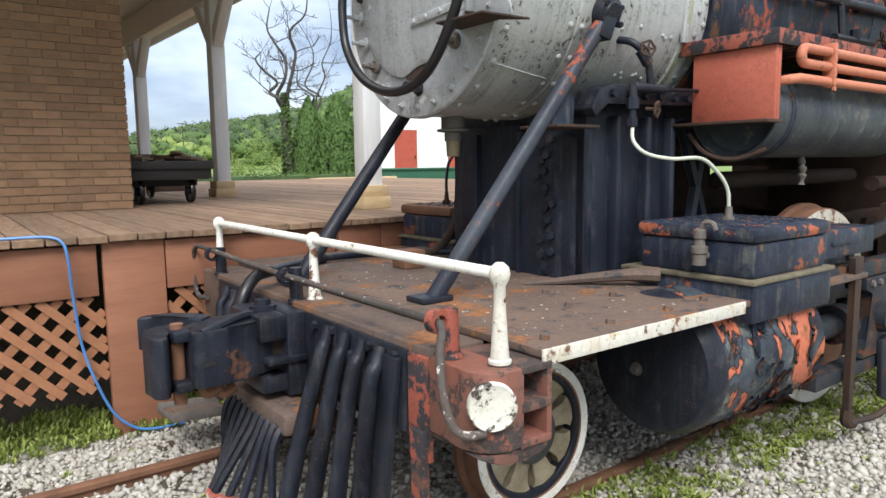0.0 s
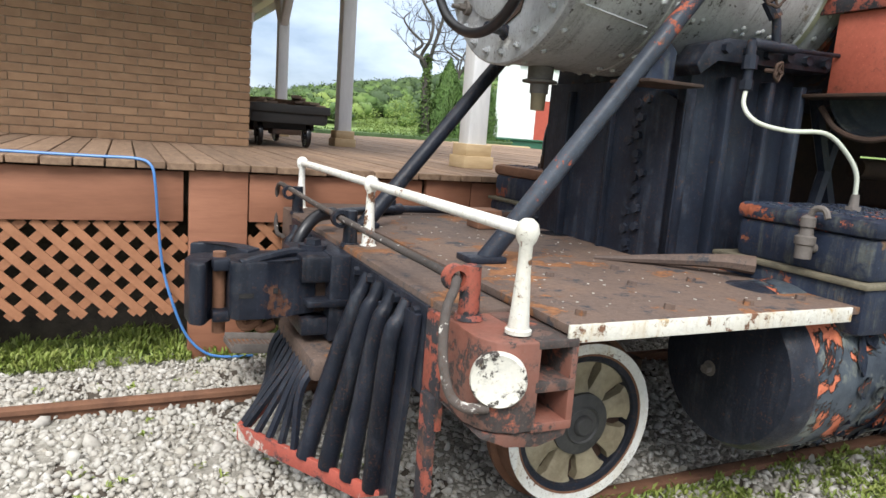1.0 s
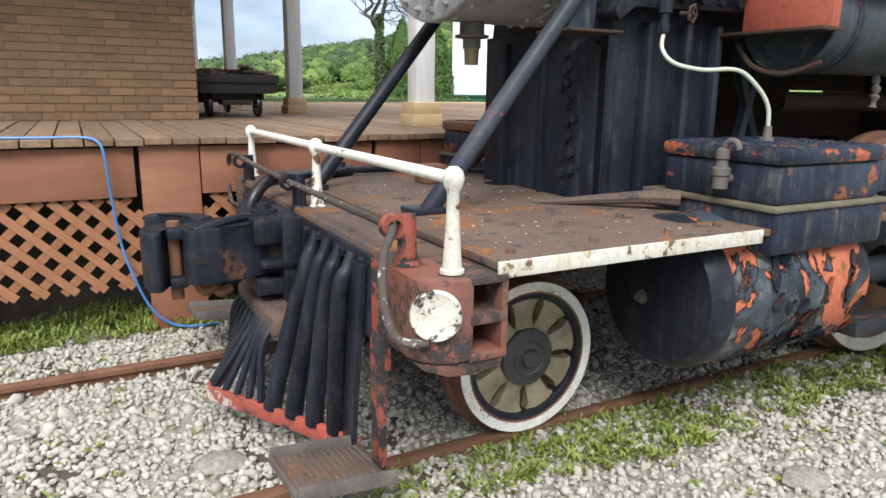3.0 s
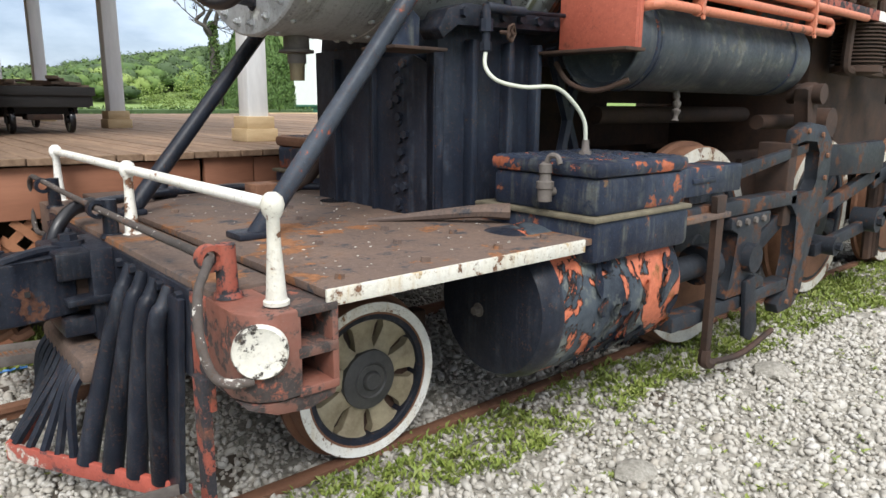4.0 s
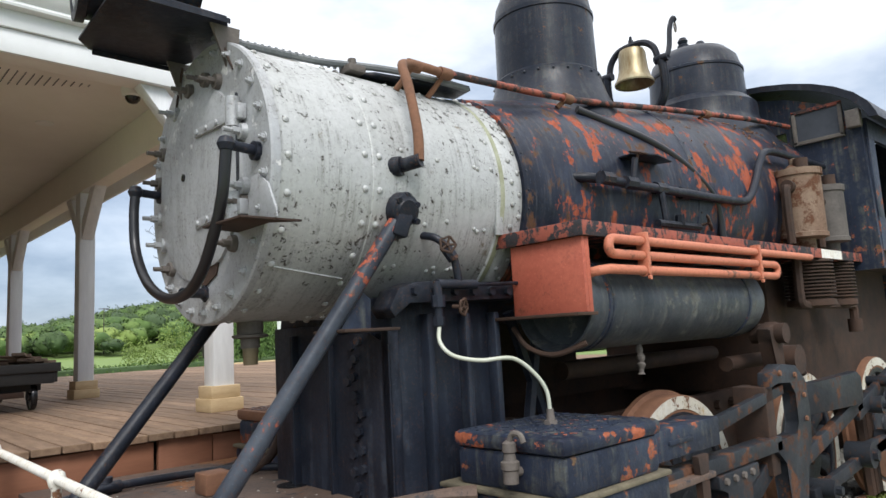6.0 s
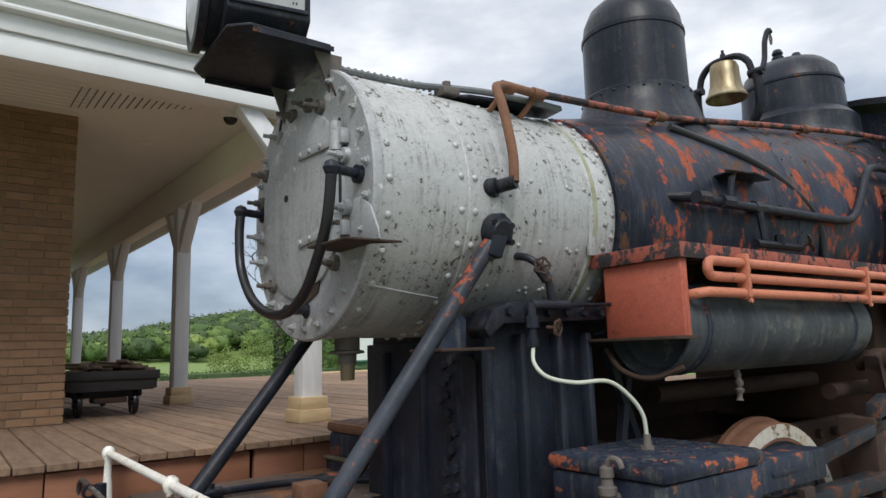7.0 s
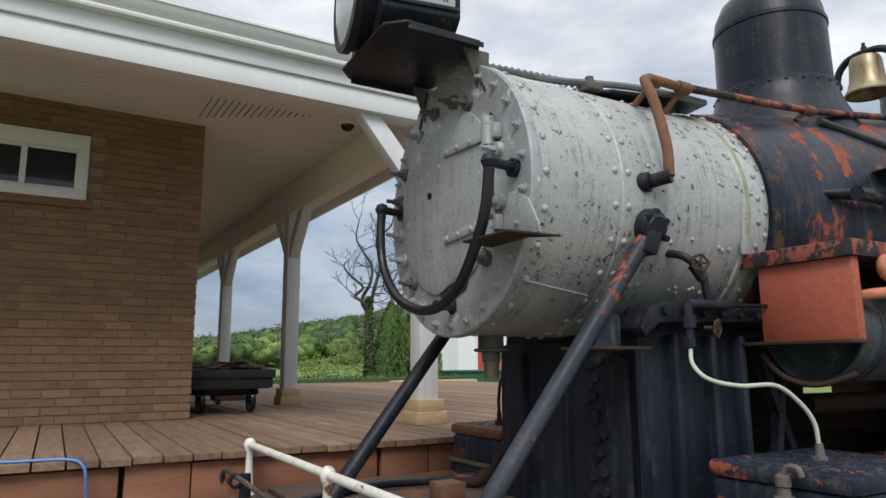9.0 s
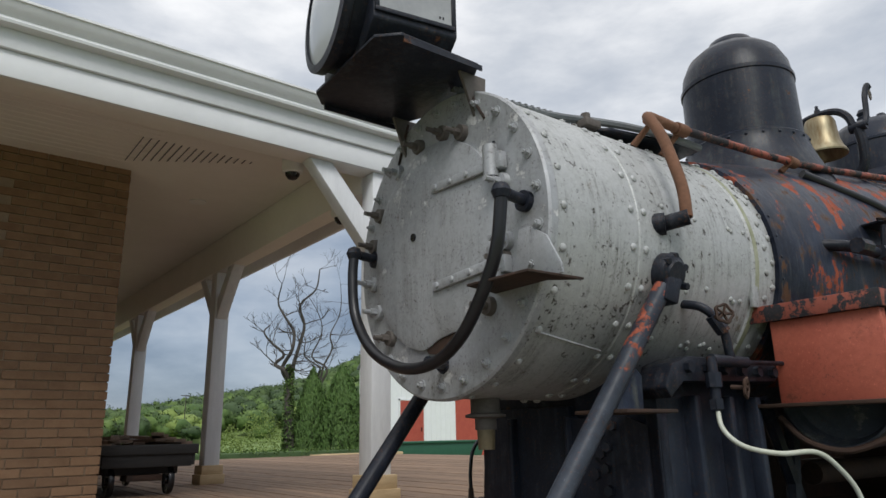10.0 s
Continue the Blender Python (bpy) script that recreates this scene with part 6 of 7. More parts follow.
tube(bm, [(2.11, G - 0.075, 0.30), (2.11, G - 0.075, 0.24), (2.16, G - 0.08, 0.22)], 0.03, 8)
hb = lp("step_hanger", bm, RUST_DARK, "rust-brown hanger bar")
bm = bmesh.new()
tube(bm, [(2.12, G - 0.08, 0.23), (2.45, G - 0.09, 0.20), (2.85, G - 0.07, 0.24)], 0.016, 6)
part("lower_bar", bm, RUST_DARK, hb)
for i, x in enumerate((4.86, 4.95, 5.02)):
    bm = bmesh.new()
    tube(bm, [(x, -1.0, 1.05), (x + 0.02, -1.0, 0.7), (x + 0.06, -1.0, 0.32)], 0.035, 6)
    lp("brake_hanger", bm, RUST_DARK, "rusty brake hanger")

# headlight on its shelf
bm = bmesh.new()
prism(bm, [(-0.03, -0.29), (0.04, -0.355), (0.38, -0.345), (0.455, -0.20), (0.455, 0.10), (0.395, 0.235), (0.04, 0.245), (-0.02, 0.17)], "z", 2.900, 2.912, 0.002)
hl = thing("headlight", (0.12, -0.03, 2.912), "black headlight with round lens and pale side panels", "headlight")
hshelf = lp("headlight_shelf", bm, BLACK, "black headlight shelf")
for y in (-0.352, 0.238):
    part("shelf_flange", bx(0.05, 0.39, y - 0.003, y + 0.003, 2.880, 2.900), BLACK, hshelf)
for s in (-1, 1):
    bm = bmesh.new()
    prism(bm, [(0.34, 2.900), (0.462, 2.900), (0.452, 2.74), (0.425, 2.68)], "y", LY + s * 0.23 - 0.006, LY + s * 0.23 + 0.006)
    part("shelf_bracket", bm, GREYIRON, hshelf, "rusty bracket")
HY, HZ = -0.02, 3.185
bm = bmesh.new()
lathe(bm, [(0.0, 0.16), (0.19, 0.12), (0.235, 0.06), (0.245, -0.06), (0.245, -0.115), (0.260, -0.12), (0.260, -0.155), (0.228, -0.16), (0.228, -0.145)], (0.08, HY, HZ), (1, 0, 0), 44)
part("lamp_drum", bm, BLACK, hl)
bm = bmesh.new()
lathe(bm, [(0.229, -0.148), (0.16, -0.165), (0.08, -0.175), (0.0, -0.178)], (0.08, HY, HZ), (1, 0, 0), 36)
part("lens", bm, LENS, hl, "clouded glass lens")
bm = bmesh.new()
box(bm, -0.035, -0.010, HY - 0.285, HY - 0.235, HZ - 0.06, HZ + 0.07, 0.006)
rod(bm, (-0.022, HY - 0.275, HZ + 0.09), (-0.022, HY - 0.275, HZ - 0.08), 0.010, seg=8)
tube(bm, [(0.0, HY - 0.27, HZ + 0.06), (0.02, HY - 0.29, HZ + 0.02), (0.01, HY - 0.29, HZ - 0.03)], 0.010, 8)
part("lens_hinge", bm, RUST_DARK, hl, "rusty hinge and latch of the lens ring")
bm = bmesh.new()
prism(bm, [(HY - 0.19, 2.935), (HY + 0.19, 2.935), (HY + 0.275, 2.995), (HY + 0.275, 3.40), (HY + 0.19, 3.46), (HY - 0.19, 3.46), (HY - 0.275, 3.40), (HY - 0.275, 2.995)], "x", 0.015, 0.345, 0.008)
part("lamp_case", bm, BLACK, hl, "black case with chamfered edges")
part("lamp_pedestal", bx(0.05, 0.32, HY - 0.14, HY + 0.14, 2.912, 2.94, bevel=0.006), BLACK, hl)
for y in (HY - 0.277, HY + 0.277):
    pan = part("side_panel", bx(0.035, 0.318, y - 0.004, y + 0.004, 3.035, 3.155), PANEL, hl, "glossy side panel in the grey of reflected sky, with dark bars")
    for x0, x1, z0, z1 in ((0.02, 0.333, 3.018, 3.035), (0.02, 0.333, 3.155, 3.172), (0.02, 0.035, 3.035, 3.155), (0.318, 0.333, 3.035, 3.155)):
        part("panel_frame", bx(x0, x1, y - 0.009, y + 0.009, z0, z1, bevel=0.002), BLACK, hl)
    for i in range(2):
        part("panel_bar", bx(0.268 + i * 0.013, 0.274 + i * 0.013, y - 0.0055, y + 0.0055, 3.052, 3.062), DARKPL, pan)
hl.rotation_euler = (0, 0, radians(-9))
for side in (-1, 1):
    bm = bmesh.new()
    tube(bm, [(0.40, LY + side * 0.20, 2.87), (0.40, LY + side * 0.25, 2.77), (0.405, LY + side * 0.29, 2.70)], 0.006, 6)
    part("wire", bm, RUST_DARK, hshelf)

# ---- on and around the depot ----
# small window in the brick wall
win = thing("window", (-1.38, WY, 3.24), "white framed two-light window with dark panes", "window", kind="structure")
for x0, x1, z0, z1 in ((-1.84, -0.915, 3.385, 3.515), (-1.84, -0.915, 2.965, 3.045), (-1.01, -0.915, 3.045, 3.385), (-1.84, -1.745, 3.045, 3.385), (-1.40, -1.355, 3.045, 3.385)):
    part("window_frame", bx(x0, x1, WY - 0.055, WY + 0.02, z0, z1, bevel=0.006), TRIM, win)
for x0, x1 in ((-1.745, -1.40), (-1.355, -1.01)):
    part("pane", bx(x0, x1, WY - 0.015, WY - 0.007, 3.045, 3.385), GLASS, win, "dark reflecting pane")
    part("sash", bx(x0, x1, WY - 0.03, WY - 0.01, 3.362, 3.385), TRIM, win)
    part("sash", bx(x0, x1, WY - 0.03, WY - 0.01, 3.045, 3.062), TRIM, win)
part("window_sill", bx(-1.90, -0.86, WY - 0.05, WY + 0.02, 2.90, 2.963, bevel=0.005), BRICK, win, "projecting brick sill")
skew(win)

# dome cameras and recessed lamp under the canopy
for x, y, z in ((1.03, 2.80, 3.68), (1.42, 2.68, 3.335)):
    cc = thing("dome_camera", (x, y, z), "white dome camera with dark glass under the canopy", "security camera")
    bm = bmesh.new()
    top = min(SOF - z, 0.11)
    lathe(bm, [(0.0, top), (0.085, top), (0.088, 0.04), (0.080, 0.0), (0.062, -0.012), (0.06, -0.005)], (x, y, z), (0, 0, 1), 24)
    part("housing", bm, CCTVW, cc)
    bm = bmesh.new()
    lathe(bm, [(0.060, -0.005), (0.055, -0.03), (0.035, -0.055), (0.0, -0.065)], (x, y, z), (0, 0, 1), 24)
    part("dome", bm, DARKPL, cc, "dark glass dome")
bm = bmesh.new()
lathe(bm, [(0, 0), (0.05, 0), (0.075, -0.006), (0.078, 0.004)], (0.70, 4.22, SOF - 0.004), (0, 0, 1), 24)
single("recessed_lamp", bm, CCTVW, "white recessed lamp in the soffit, unlit", "ceiling lamp")
for i in range(16):
    bm = bx(-0.05 + i * 0.056, -0.043 + i * 0.056, 3.01, 3.55 - i * 0.033, SOF - 0.006, SOF - 0.001)
    part("vent_slat", bm, STEEL, canopy, smooth=False)

# baggage cart with timber
cart = thing("baggage_cart", (0.45, 5.1, PZ), "black wooden baggage cart loaded with old boards", "cart")
part("cart_bed", bx(0.09, 0.80, 4.15, 6.15, PZ + 0.27, PZ + 0.36, bevel=0.01), DARKWOOD, cart)
for x0, x1 in ((0.065, 0.09), (0.80, 0.825)):
    part("cart_side", bx(x0, x1, 4.13, 6.17, PZ + 0.24, PZ + 0.40, bevel=0.006), DARKWOOD, cart)
for y0 in (4.125, 6.15):
    part("cart_end", bx(0.09, 0.80, y0, y0 + 0.025, PZ + 0.23, PZ + 0.40, bevel=0.006), DARKWOOD, cart)
part("cart_lip", bx(0.05, 0.845, 4.10, 4.125, PZ + 0.33, PZ + 0.41, bevel=0.008), DARKWOOD, cart)
for y in (4.30, 5.85):
    part("axle_beam", bx(0.14, 0.72, y - 0.05, y + 0.05, PZ + 0.17, PZ + 0.27, bevel=0.006), DARKWOOD, cart)
    part("turntable", bx(0.30, 0.58, y - 0.12, y + 0.12, PZ + 0.12, PZ + 0.17, bevel=0.006), RUST_DARK, cart)
    for x in (0.19, 0.66):
        bm = bmesh.new()
        lathe(bm, [(0.0, -0.026), (0.03, -0.03), (0.035, -0.018), (0.095, -0.016), (0.112, -0.024), (0.12, -0.012), (0.12, 0.012), (0.112, 0.024), (0.095, 0.016), (0.0, 0.02)], (x, y, PZ + 0.12), (1, 0, 0), 28)
        part("cart_wheel", bm, DARKPL, cart, "black cart wheel")
        part("fork", bx(x - 0.045, x - 0.033, y - 0.03, y + 0.03, PZ + 0.09, PZ + 0.24, bevel=0.003), DARKWOOD, cart)
random.seed(5)
for k in range(20):
    l, x, y = random.uniform(0.5, 1.3), random.uniform(0.18, 0.70), random.uniform(4.75, 5.5)
    m = Matrix.Translation((x, y, PZ + 0.382 + 0.030 * (k // 5))) @ Matrix.Rotation(math.pi / 2 + random.uniform(-0.3, 0.3), 4, "Z") @ Matrix.Rotation(random.uniform(-0.04, 0.05), 4, "Y")
    w = random.uniform(0.03, 0.07)
    single("timber_scrap", bx(-l / 2, l / 2, -w, w, -0.014, 0.014, bevel=0.003, m=m), FIREWOOD, "old brown board heaped on the cart", "board", "boards on the cart")

# blue cable over the platform edge
bm = bmesh.new()
tube(bm, [(-2.6, 1.52, PZ + 0.009), (-2.0, 1.44, PZ + 0.009), (-1.5, 1.38, PZ + 0.009), (-1.15, 1.31, PZ + 0.009), (-0.95, 1.26, PZ + 0.010), (-0.88, 1.225, PZ - 0.02), (-0.86, 1.215, 1.05), (-0.845, 1.255, 0.85), (-0.82, 1.275, 0.6), (-0.77, 1.265, 0.4), (-0.70, 1.255, 0.22), (-0.61, 1.245, 0.12), (-0.51, 1.24, 0.085), (-0.34, 1.24, 0.08)], 0.0075, 8)
single("blue_cable", bm, BLUE, "blue electric cable hanging over the platform edge", "cable")

# ---- the distance ----
def cloud_mesh(name, pts_sizes, mat, up=0.0, wide=0.55, out=None):
    """Many loose leaf quads from (x, y, z, size) rows."""
    n = len(pts_sizes)
    p = np.array(pts_sizes)
    rg = np.random.default_rng(len(name) + n)
    a = rg.normal(size=(n, 3))
    a /= np.linalg.norm(a, axis=1)[:, None]
    a[:, 2] += up
    a /= np.linalg.norm(a, axis=1)[:, None]
    b = np.cross(a, rg.normal(size=(n, 3)))
    b /= np.linalg.norm(b, axis=1)[:, None]
    s = p[:, 3:4]
    if out is not None:
        # leaves face outwards from their crown
        b[(np.cross(a, b) * np.array(out)).sum(1) > 0] *= -1
    v = np.stack([p[:, :3] - a * s, p[:, :3] + b * s * wide, p[:, :3] + a * s, p[:, :3] - b * s * wide], 1).reshape(-1, 3)
    me = bpy.data.meshes.new(name)
    me.from_pydata(v.tolist(), [], [(4 * i, 4 * i + 1, 4 * i + 2, 4 * i + 3) for i in range(n)])
    me.materials.append(mat)
    if out is not None:
        # leaves of one crown share its rounded shading
        q = np.array(out) + 0.25 * rg.normal(size=(n, 3))
        q /= np.linalg.norm(q, axis=1)[:, None]
        me.normals_split_custom_set_from_vertices(np.repeat(q, 4, 0).tolist())
    return me


rg = np.random.default_rng(11)


def hill_top(x):
    return float(np.interp(x, [-150, -40, 10, 32, 42, 64, 73, 86, 120, 220], [12, 9.5, 7.6, 8.6, 11, 14.5, 17.6, 23.2, 30, 36]))


def crown_core():
    """A lumpy round mass, the dense inside of a far crown."""
    bm = bmesh.new()
    bmesh.ops.create_icosphere(bm, subdivisions=2, radius=1)
    v = np.array([q.co[:] for q in bm.verts])
    f = np.array([[q.index for q in p.verts] for p in bm.faces])
    bm.free()
    return v, f


core_v, core_f = crown_core()
cores = {"far_woods": [], "young_woods": [], "ridge_woods": []}
woods = {"far_woods": ([], []), "young_woods": ([], []), "ridge_woods": ([], [])}
for k in range(1150):
    d = rg.random() ** 0.65 if k % 4 else rg.uniform(0.92, 1.0)
    x = rg.uniform(-30, 125)
    y = 108 + 48 * d
    top = hill_top(x * 150 / y)
    zb = 1.0 + d * max(top - 8.6 + 1.6, 0)
    h, w = rg.uniform(0.62 if k % 4 else 0.85, 1.05) * min(6.4 * (0.6 + 0.4 * d), top - 1.0), rg.uniform(2.0, 3.6) * (0.7 + 0.3 * d)
    kind = "young_woods" if (rg.random() < 0.2 and d < 0.45) else ("ridge_woods" if rg.random() < 0.25 + 0.6 * d else "far_woods")
    n = 300
    u = rg.normal(size=(n, 3))
    u /= np.linalg.norm(u, axis=1)[:, None]
    rr = rg.uniform(0.6, 1.0, (n, 1)) * (1 + 0.18 * np.sin(5 * u[:, :1] + k) * np.cos(4 * u[:, 2:] + k))
    c = np.array((x, y, zb + h * 0.55)) + u * rr * np.array((w, w, h * 0.45))
    lump = 0.80 + 0.16 * np.sin(4.1 * core_v[:, :1] + k) * np.cos(3.7 * core_v[:, 2:] + 2 * k) + 0.10 * np.sin(7.3 * core_v[:, 1:2] + 3 * k) + rg.uniform(-0.05, 0.05, (len(core_v), 1))
    cores[kind].append(np.array((x, y, zb + h * 0.55)) + core_v * lump * np.array((w, w, h * 0.47)))
    woods[kind][0].append(np.hstack([c, rg.uniform(0.14, 0.30, (n, 1))]))
    woods[kind][1].append(u)
for name, mat_, lab in (("far_woods", LEAF, "spring-green wooded hillside beyond the lawn"), ("young_woods", LEAF_Y, "paler young trees along the wood edge"), ("ridge_woods", LEAF_D, "darker woods towards the ridge")):
    me = cloud_mesh(name, np.vstack(woods[name][0]), mat_, out=np.vstack(woods[name][1]))
    tagged(new(name, me), lab, "woods", kind="stuff")
    me = bpy.data.meshes.new(name + "_mass")
    me.from_pydata(np.vstack(cores[name]).tolist(), [], np.vstack([core_f + i * len(core_v) for i in range(len(cores[name]))]).tolist())
    me.materials.append(mat_)
    me.polygons.foreach_set("use_smooth", [True] * len(me.polygons))
    tagged(new(name + "_mass", me), lab.replace("spring-green", "dense green inside of the"), "woods", kind="stuff")
bm = bmesh.new()
hx = np.linspace(-160, 230, 40)
rows_z = [(23, lambda x: 0.25), (60, lambda x: 0.62), (112, lambda x: 1.02), (165, lambda x: max(hill_top(x * 150 / 165) - 3.5, 3.5)), (330, lambda x: max(hill_top(x * 150 / 165) - 4, 3))]
lines = [[bm.verts.new((x, y, f(x))) for x in hx] for y, f in rows_z]
for a, b in zip(lines, lines[1:]):
    for i in range(39):
        bm.faces.new((a[i], a[i + 1], b[i + 1], b[i]))
single("hill", bm, GRASS, "green lawn rising to the wooded hill", "hill", kind="structure")

# clipped hedge
rows = [(rg.uniform(-4, 10.6), 17.4 + rg.uniform(-0.45, 0.45), rg.uniform(0.3, 1.30) + 0.03 * math.sin(k * 0.7), rg.uniform(0.03, 0.06)) for k in range(22000)]
hedge = tagged(new("hedge", cloud_mesh("hedge", rows, LEAF)), "low clipped green hedge beside the lawn", "hedge", kind="stuff")
# solid core; its darker green paints the shade between the leaves
tagged(new("hedge_shade_core", mesh_of("hedge_shade_core", bx(-4, 10.6, 17.0, 17.8, 0.03, 1.25, bevel=0.06), LEAF_D)), "darker green box for the dense, shaded inside of the clipped hedge", "hedge", kind="stuff")
# pale stone kerb of a planting bed
bm = bmesh.new()
box(bm, 8.1, 10.8, 16.2, 16.5, 0.03, 1.16, 0.03)
box(bm, 8.05, 8.35, 16.2, 18.6, 0.03, 1.14, 0.03)
single("planter_wall", bm, PLINTH, "pale stone kerb of a planting bed", "kerb")


def evergreen(x, y, h, r, seed):
    g = np.random.default_rng(seed)
    t = thing("evergreen_tree", (x, y, 0.1), "dense dark green cone-shaped evergreen", "tree", "evergreens by the barn")
    bm = bmesh.new()
    rod(bm, (x, y, 0.0), (x, y, h * 0.9), 0.09, 0.02, 8)
    part("trunk", bm, BARK, t)
    rows = []
    # many small upright plumes over an egg-shaped body that ends in a point
    ways = []
    for _ in range(1300):
        u = g.random() ** 0.9
        rim = r * max(math.sin(math.pi * (0.2 + 0.8 * u)), 0.0) ** 0.75
        a, k = g.uniform(0, 6.28), math.sqrt(g.uniform(0.35, 1.0))
        cx, cy, cz = rim * k * math.cos(a), rim * k * math.sin(a), 0.1 + u * h * 0.92
        tall, thin = g.uniform(0.2, 0.45), g.uniform(0.05, 0.10)
        for _ in range(36):
            v = g.random()
            w = thin * (1 - v) ** 0.7
            b = g.uniform(0, 6.28)
            rows.append((x + cx * (1 + 0.10 * v) + w * math.cos(b), y + cy * (1 + 0.10 * v) + w * math.sin(b), cz + v * tall, g.uniform(0.025, 0.055)))
            ways.append((math.cos(a) * 0.7 + math.cos(b) * 0.6, math.sin(a) * 0.7 + math.sin(b) * 0.6, 0.25 + 0.3 * v))
    ob = new("crown", cloud_mesh("crown", rows, CYPRESS, 1.6, 0.30, ways))
    hang(ob, t)


evergreen(9.0, 18.9, 3.7, 0.58, 3)
evergreen(9.62, 18.0, 3.75, 0.74, 4)


def bare_tree(x, y, h, seed, ivy, stout):
    g = random.Random(seed)
    t = thing("bare_tree", (x, y, 0.1), "leafless grey tree with ivy-covered trunk", "tree")
    bm = bmesh.new()

    def grow(p, d, l, r, depth):
        pts = [p]
        for _ in range(3):
            d = (d + Vector((g.uniform(-0.42, 0.42), g.uniform(-0.42, 0.42), g.uniform(-0.12, 0.22)))).normalized()
            p = p + d * l / 3
            pts.append(p)
        tube(bm, pts, r, 6, smooth=False, radii=(r, r * 0.66))
        if depth:
            for k in range(3 if depth > 1 else 4):
                nd = (d + Vector((g.uniform(-1, 1), g.uniform(-1, 1), g.uniform(-0.35, 0.6))) * 0.75).normalized()
                q = pts[g.choice((2, 3, 3))]
                grow(q, nd, l * g.uniform(0.55, 0.8), r * 0.58, depth - 1)

    tube(bm, [(x, y, 0), (x + 0.05, y, h * 0.2), (x - 0.02, y, h * 0.36), (x, y, h * 0.45)], 1, 10, radii=(h * 0.022 * stout, h * 0.014 * stout))
    # crooked leaders, each with its own sparse twigs
    fork = Vector((x, y, h * 0.44))
    for way in ((-0.03, 0.05, 0.44), (0.075, -0.05, 0.50), (-0.09, 0.06, 0.26)):
        pts = [fork]
        for k in range(6):
            f = (k + 1) / 6
            pts.append(fork + Vector(way) * h * f + Vector((g.uniform(-0.028, 0.028), g.uniform(-0.03, 0.03), g.uniform(-0.01, 0.01))) * h)
        tube(bm, pts, 1, 8, per=4, radii=(h * 0.0095 * stout, h * 0.0022 * stout))
        for k in range(1, 7):
            for _ in range(2):
                nd = Vector((g.uniform(-1, 1), g.uniform(-0.8, 0.8), g.uniform(-0.15, 0.7))).normalized()
                grow(pts[k], nd, h * g.uniform(0.035, 0.085), h * 0.0026 * stout * (1.25 - 0.13 * k), 2)
    part("trunk", bm, BARK, t)
    if ivy:
        gg = np.random.default_rng(seed)
        rows = []
        for _ in range(2600):
            a, z = gg.uniform(0, 6.28), gg.uniform(0.1, h * 0.52)
            rr = 0.21 * math.sqrt(gg.uniform(0.3, 1)) * (1.15 - 0.5 * z / (h * 0.55))
            rows.append((x + rr * math.cos(a), y + rr * math.sin(a), z, gg.uniform(0.03, 0.07)))
        hang(new("ivy", cloud_mesh("ivy", rows, LEAF)), t)


bare_tree(8.22, 19.0, 7.6, 8, True, 1.1)
bare_tree(11.8, 24.0, 8.5, 15, False, 0.6)


def shrub(x, y, h, r, seed):
    g = np.random.default_rng(seed)
    rows = []
    for _ in range(2600):
        u = g.normal(size=3)
        u /= np.linalg.norm(u)
        k = g.uniform(0.5, 1.05)
        rows.append((x + u[0] * r * k, y + u[1] * r * k, h * 0.5 + u[2] * h * 0.5 * k + 0.1 * math.sin(7 * u[0]), g.uniform(0.025, 0.06)))
    tagged(new("shrub", cloud_mesh("shrub", rows, LEAF_Y)), "loose yellow-green shrub on the lawn", "shrub", "shrubs on the lawn")


shrub(10.6, 27, 2.9, 0.9, 1)
shrub(9.4, 28, 2.2, 0.8, 2)

# white barn with red door and green skip
barn = thing("barn", (21, 29, 0.3), "white sided barn with a red door", "building")
part("wall", bx(17.7, 34, 29.0, 31.2, 0.2, 5.3), SIDING, barn)
for i in range(50):
    part("siding_rib", bx(17.72 + i * 0.32, 17.745 + i * 0.32, 28.985, 29.0, 0.3, 5.3), SIDING, barn, smooth=False)
bm = bmesh.new()
prism(bm, [(28.8, 5.2), (30.1, 6.0), (31.4, 5.2), (31.4, 5.35), (30.1, 6.15), (28.8, 5.35)], "x", 17.65, 34.2)
part("roof", bm, STEEL, barn, "grey metal roof")
dr = part("door", bx(18.9, 20.4, 28.95, 29.0, 0.5, 3.45), REDDOOR, barn, "red barn door")
for x0, x1, z0, z1 in ((18.82, 18.9, 0.5, 3.53), (20.4, 20.48, 0.5, 3.53), (18.82, 20.48, 3.45, 3.53)):
    part("door_frame", bx(x0, x1, 28.94, 28.99, z0, z1), TRIM, barn)
bm = bmesh.new()
rod(bm, (20.25, 28.93, 1.85), (20.25, 28.93, 2.05), 0.03, seg=8)
part("handle", bm, DARKPL, dr)
part("red_panel", bx(22.6, 25.0, 28.95, 29.0, 0.5, 3.6), REDDOOR, barn, "second red door")
bm = bmesh.new()
prism(bm, [(13.6, 1.32), (20.6, 1.32), (20.2, 0.5), (14.1, 0.5)], "y", 24.0, 26.0, 0.02)
skip = single("green_skip", bm, GREEN, "dark green metal skip by the barn", "skip")
bm = bmesh.new()
box(bm, 13.5, 20.7, 23.9, 26.1, 1.30, 1.38, 0.01)
part("rim", bm, GREEN, skip)
bm = bmesh.new()
rod(bm, (33.3, 118, 0.5), (33.3, 118, 9.2), 0.09, 0.06, 8)
box(bm, 32.5, 34.1, 117.95, 118.05, 8.95, 9.07)
single("field_lamp", bm, BARK, "distant floodlight pole above the trees", "lamp post")

# oil hose of the far steam chest
bm = bmesh.new()
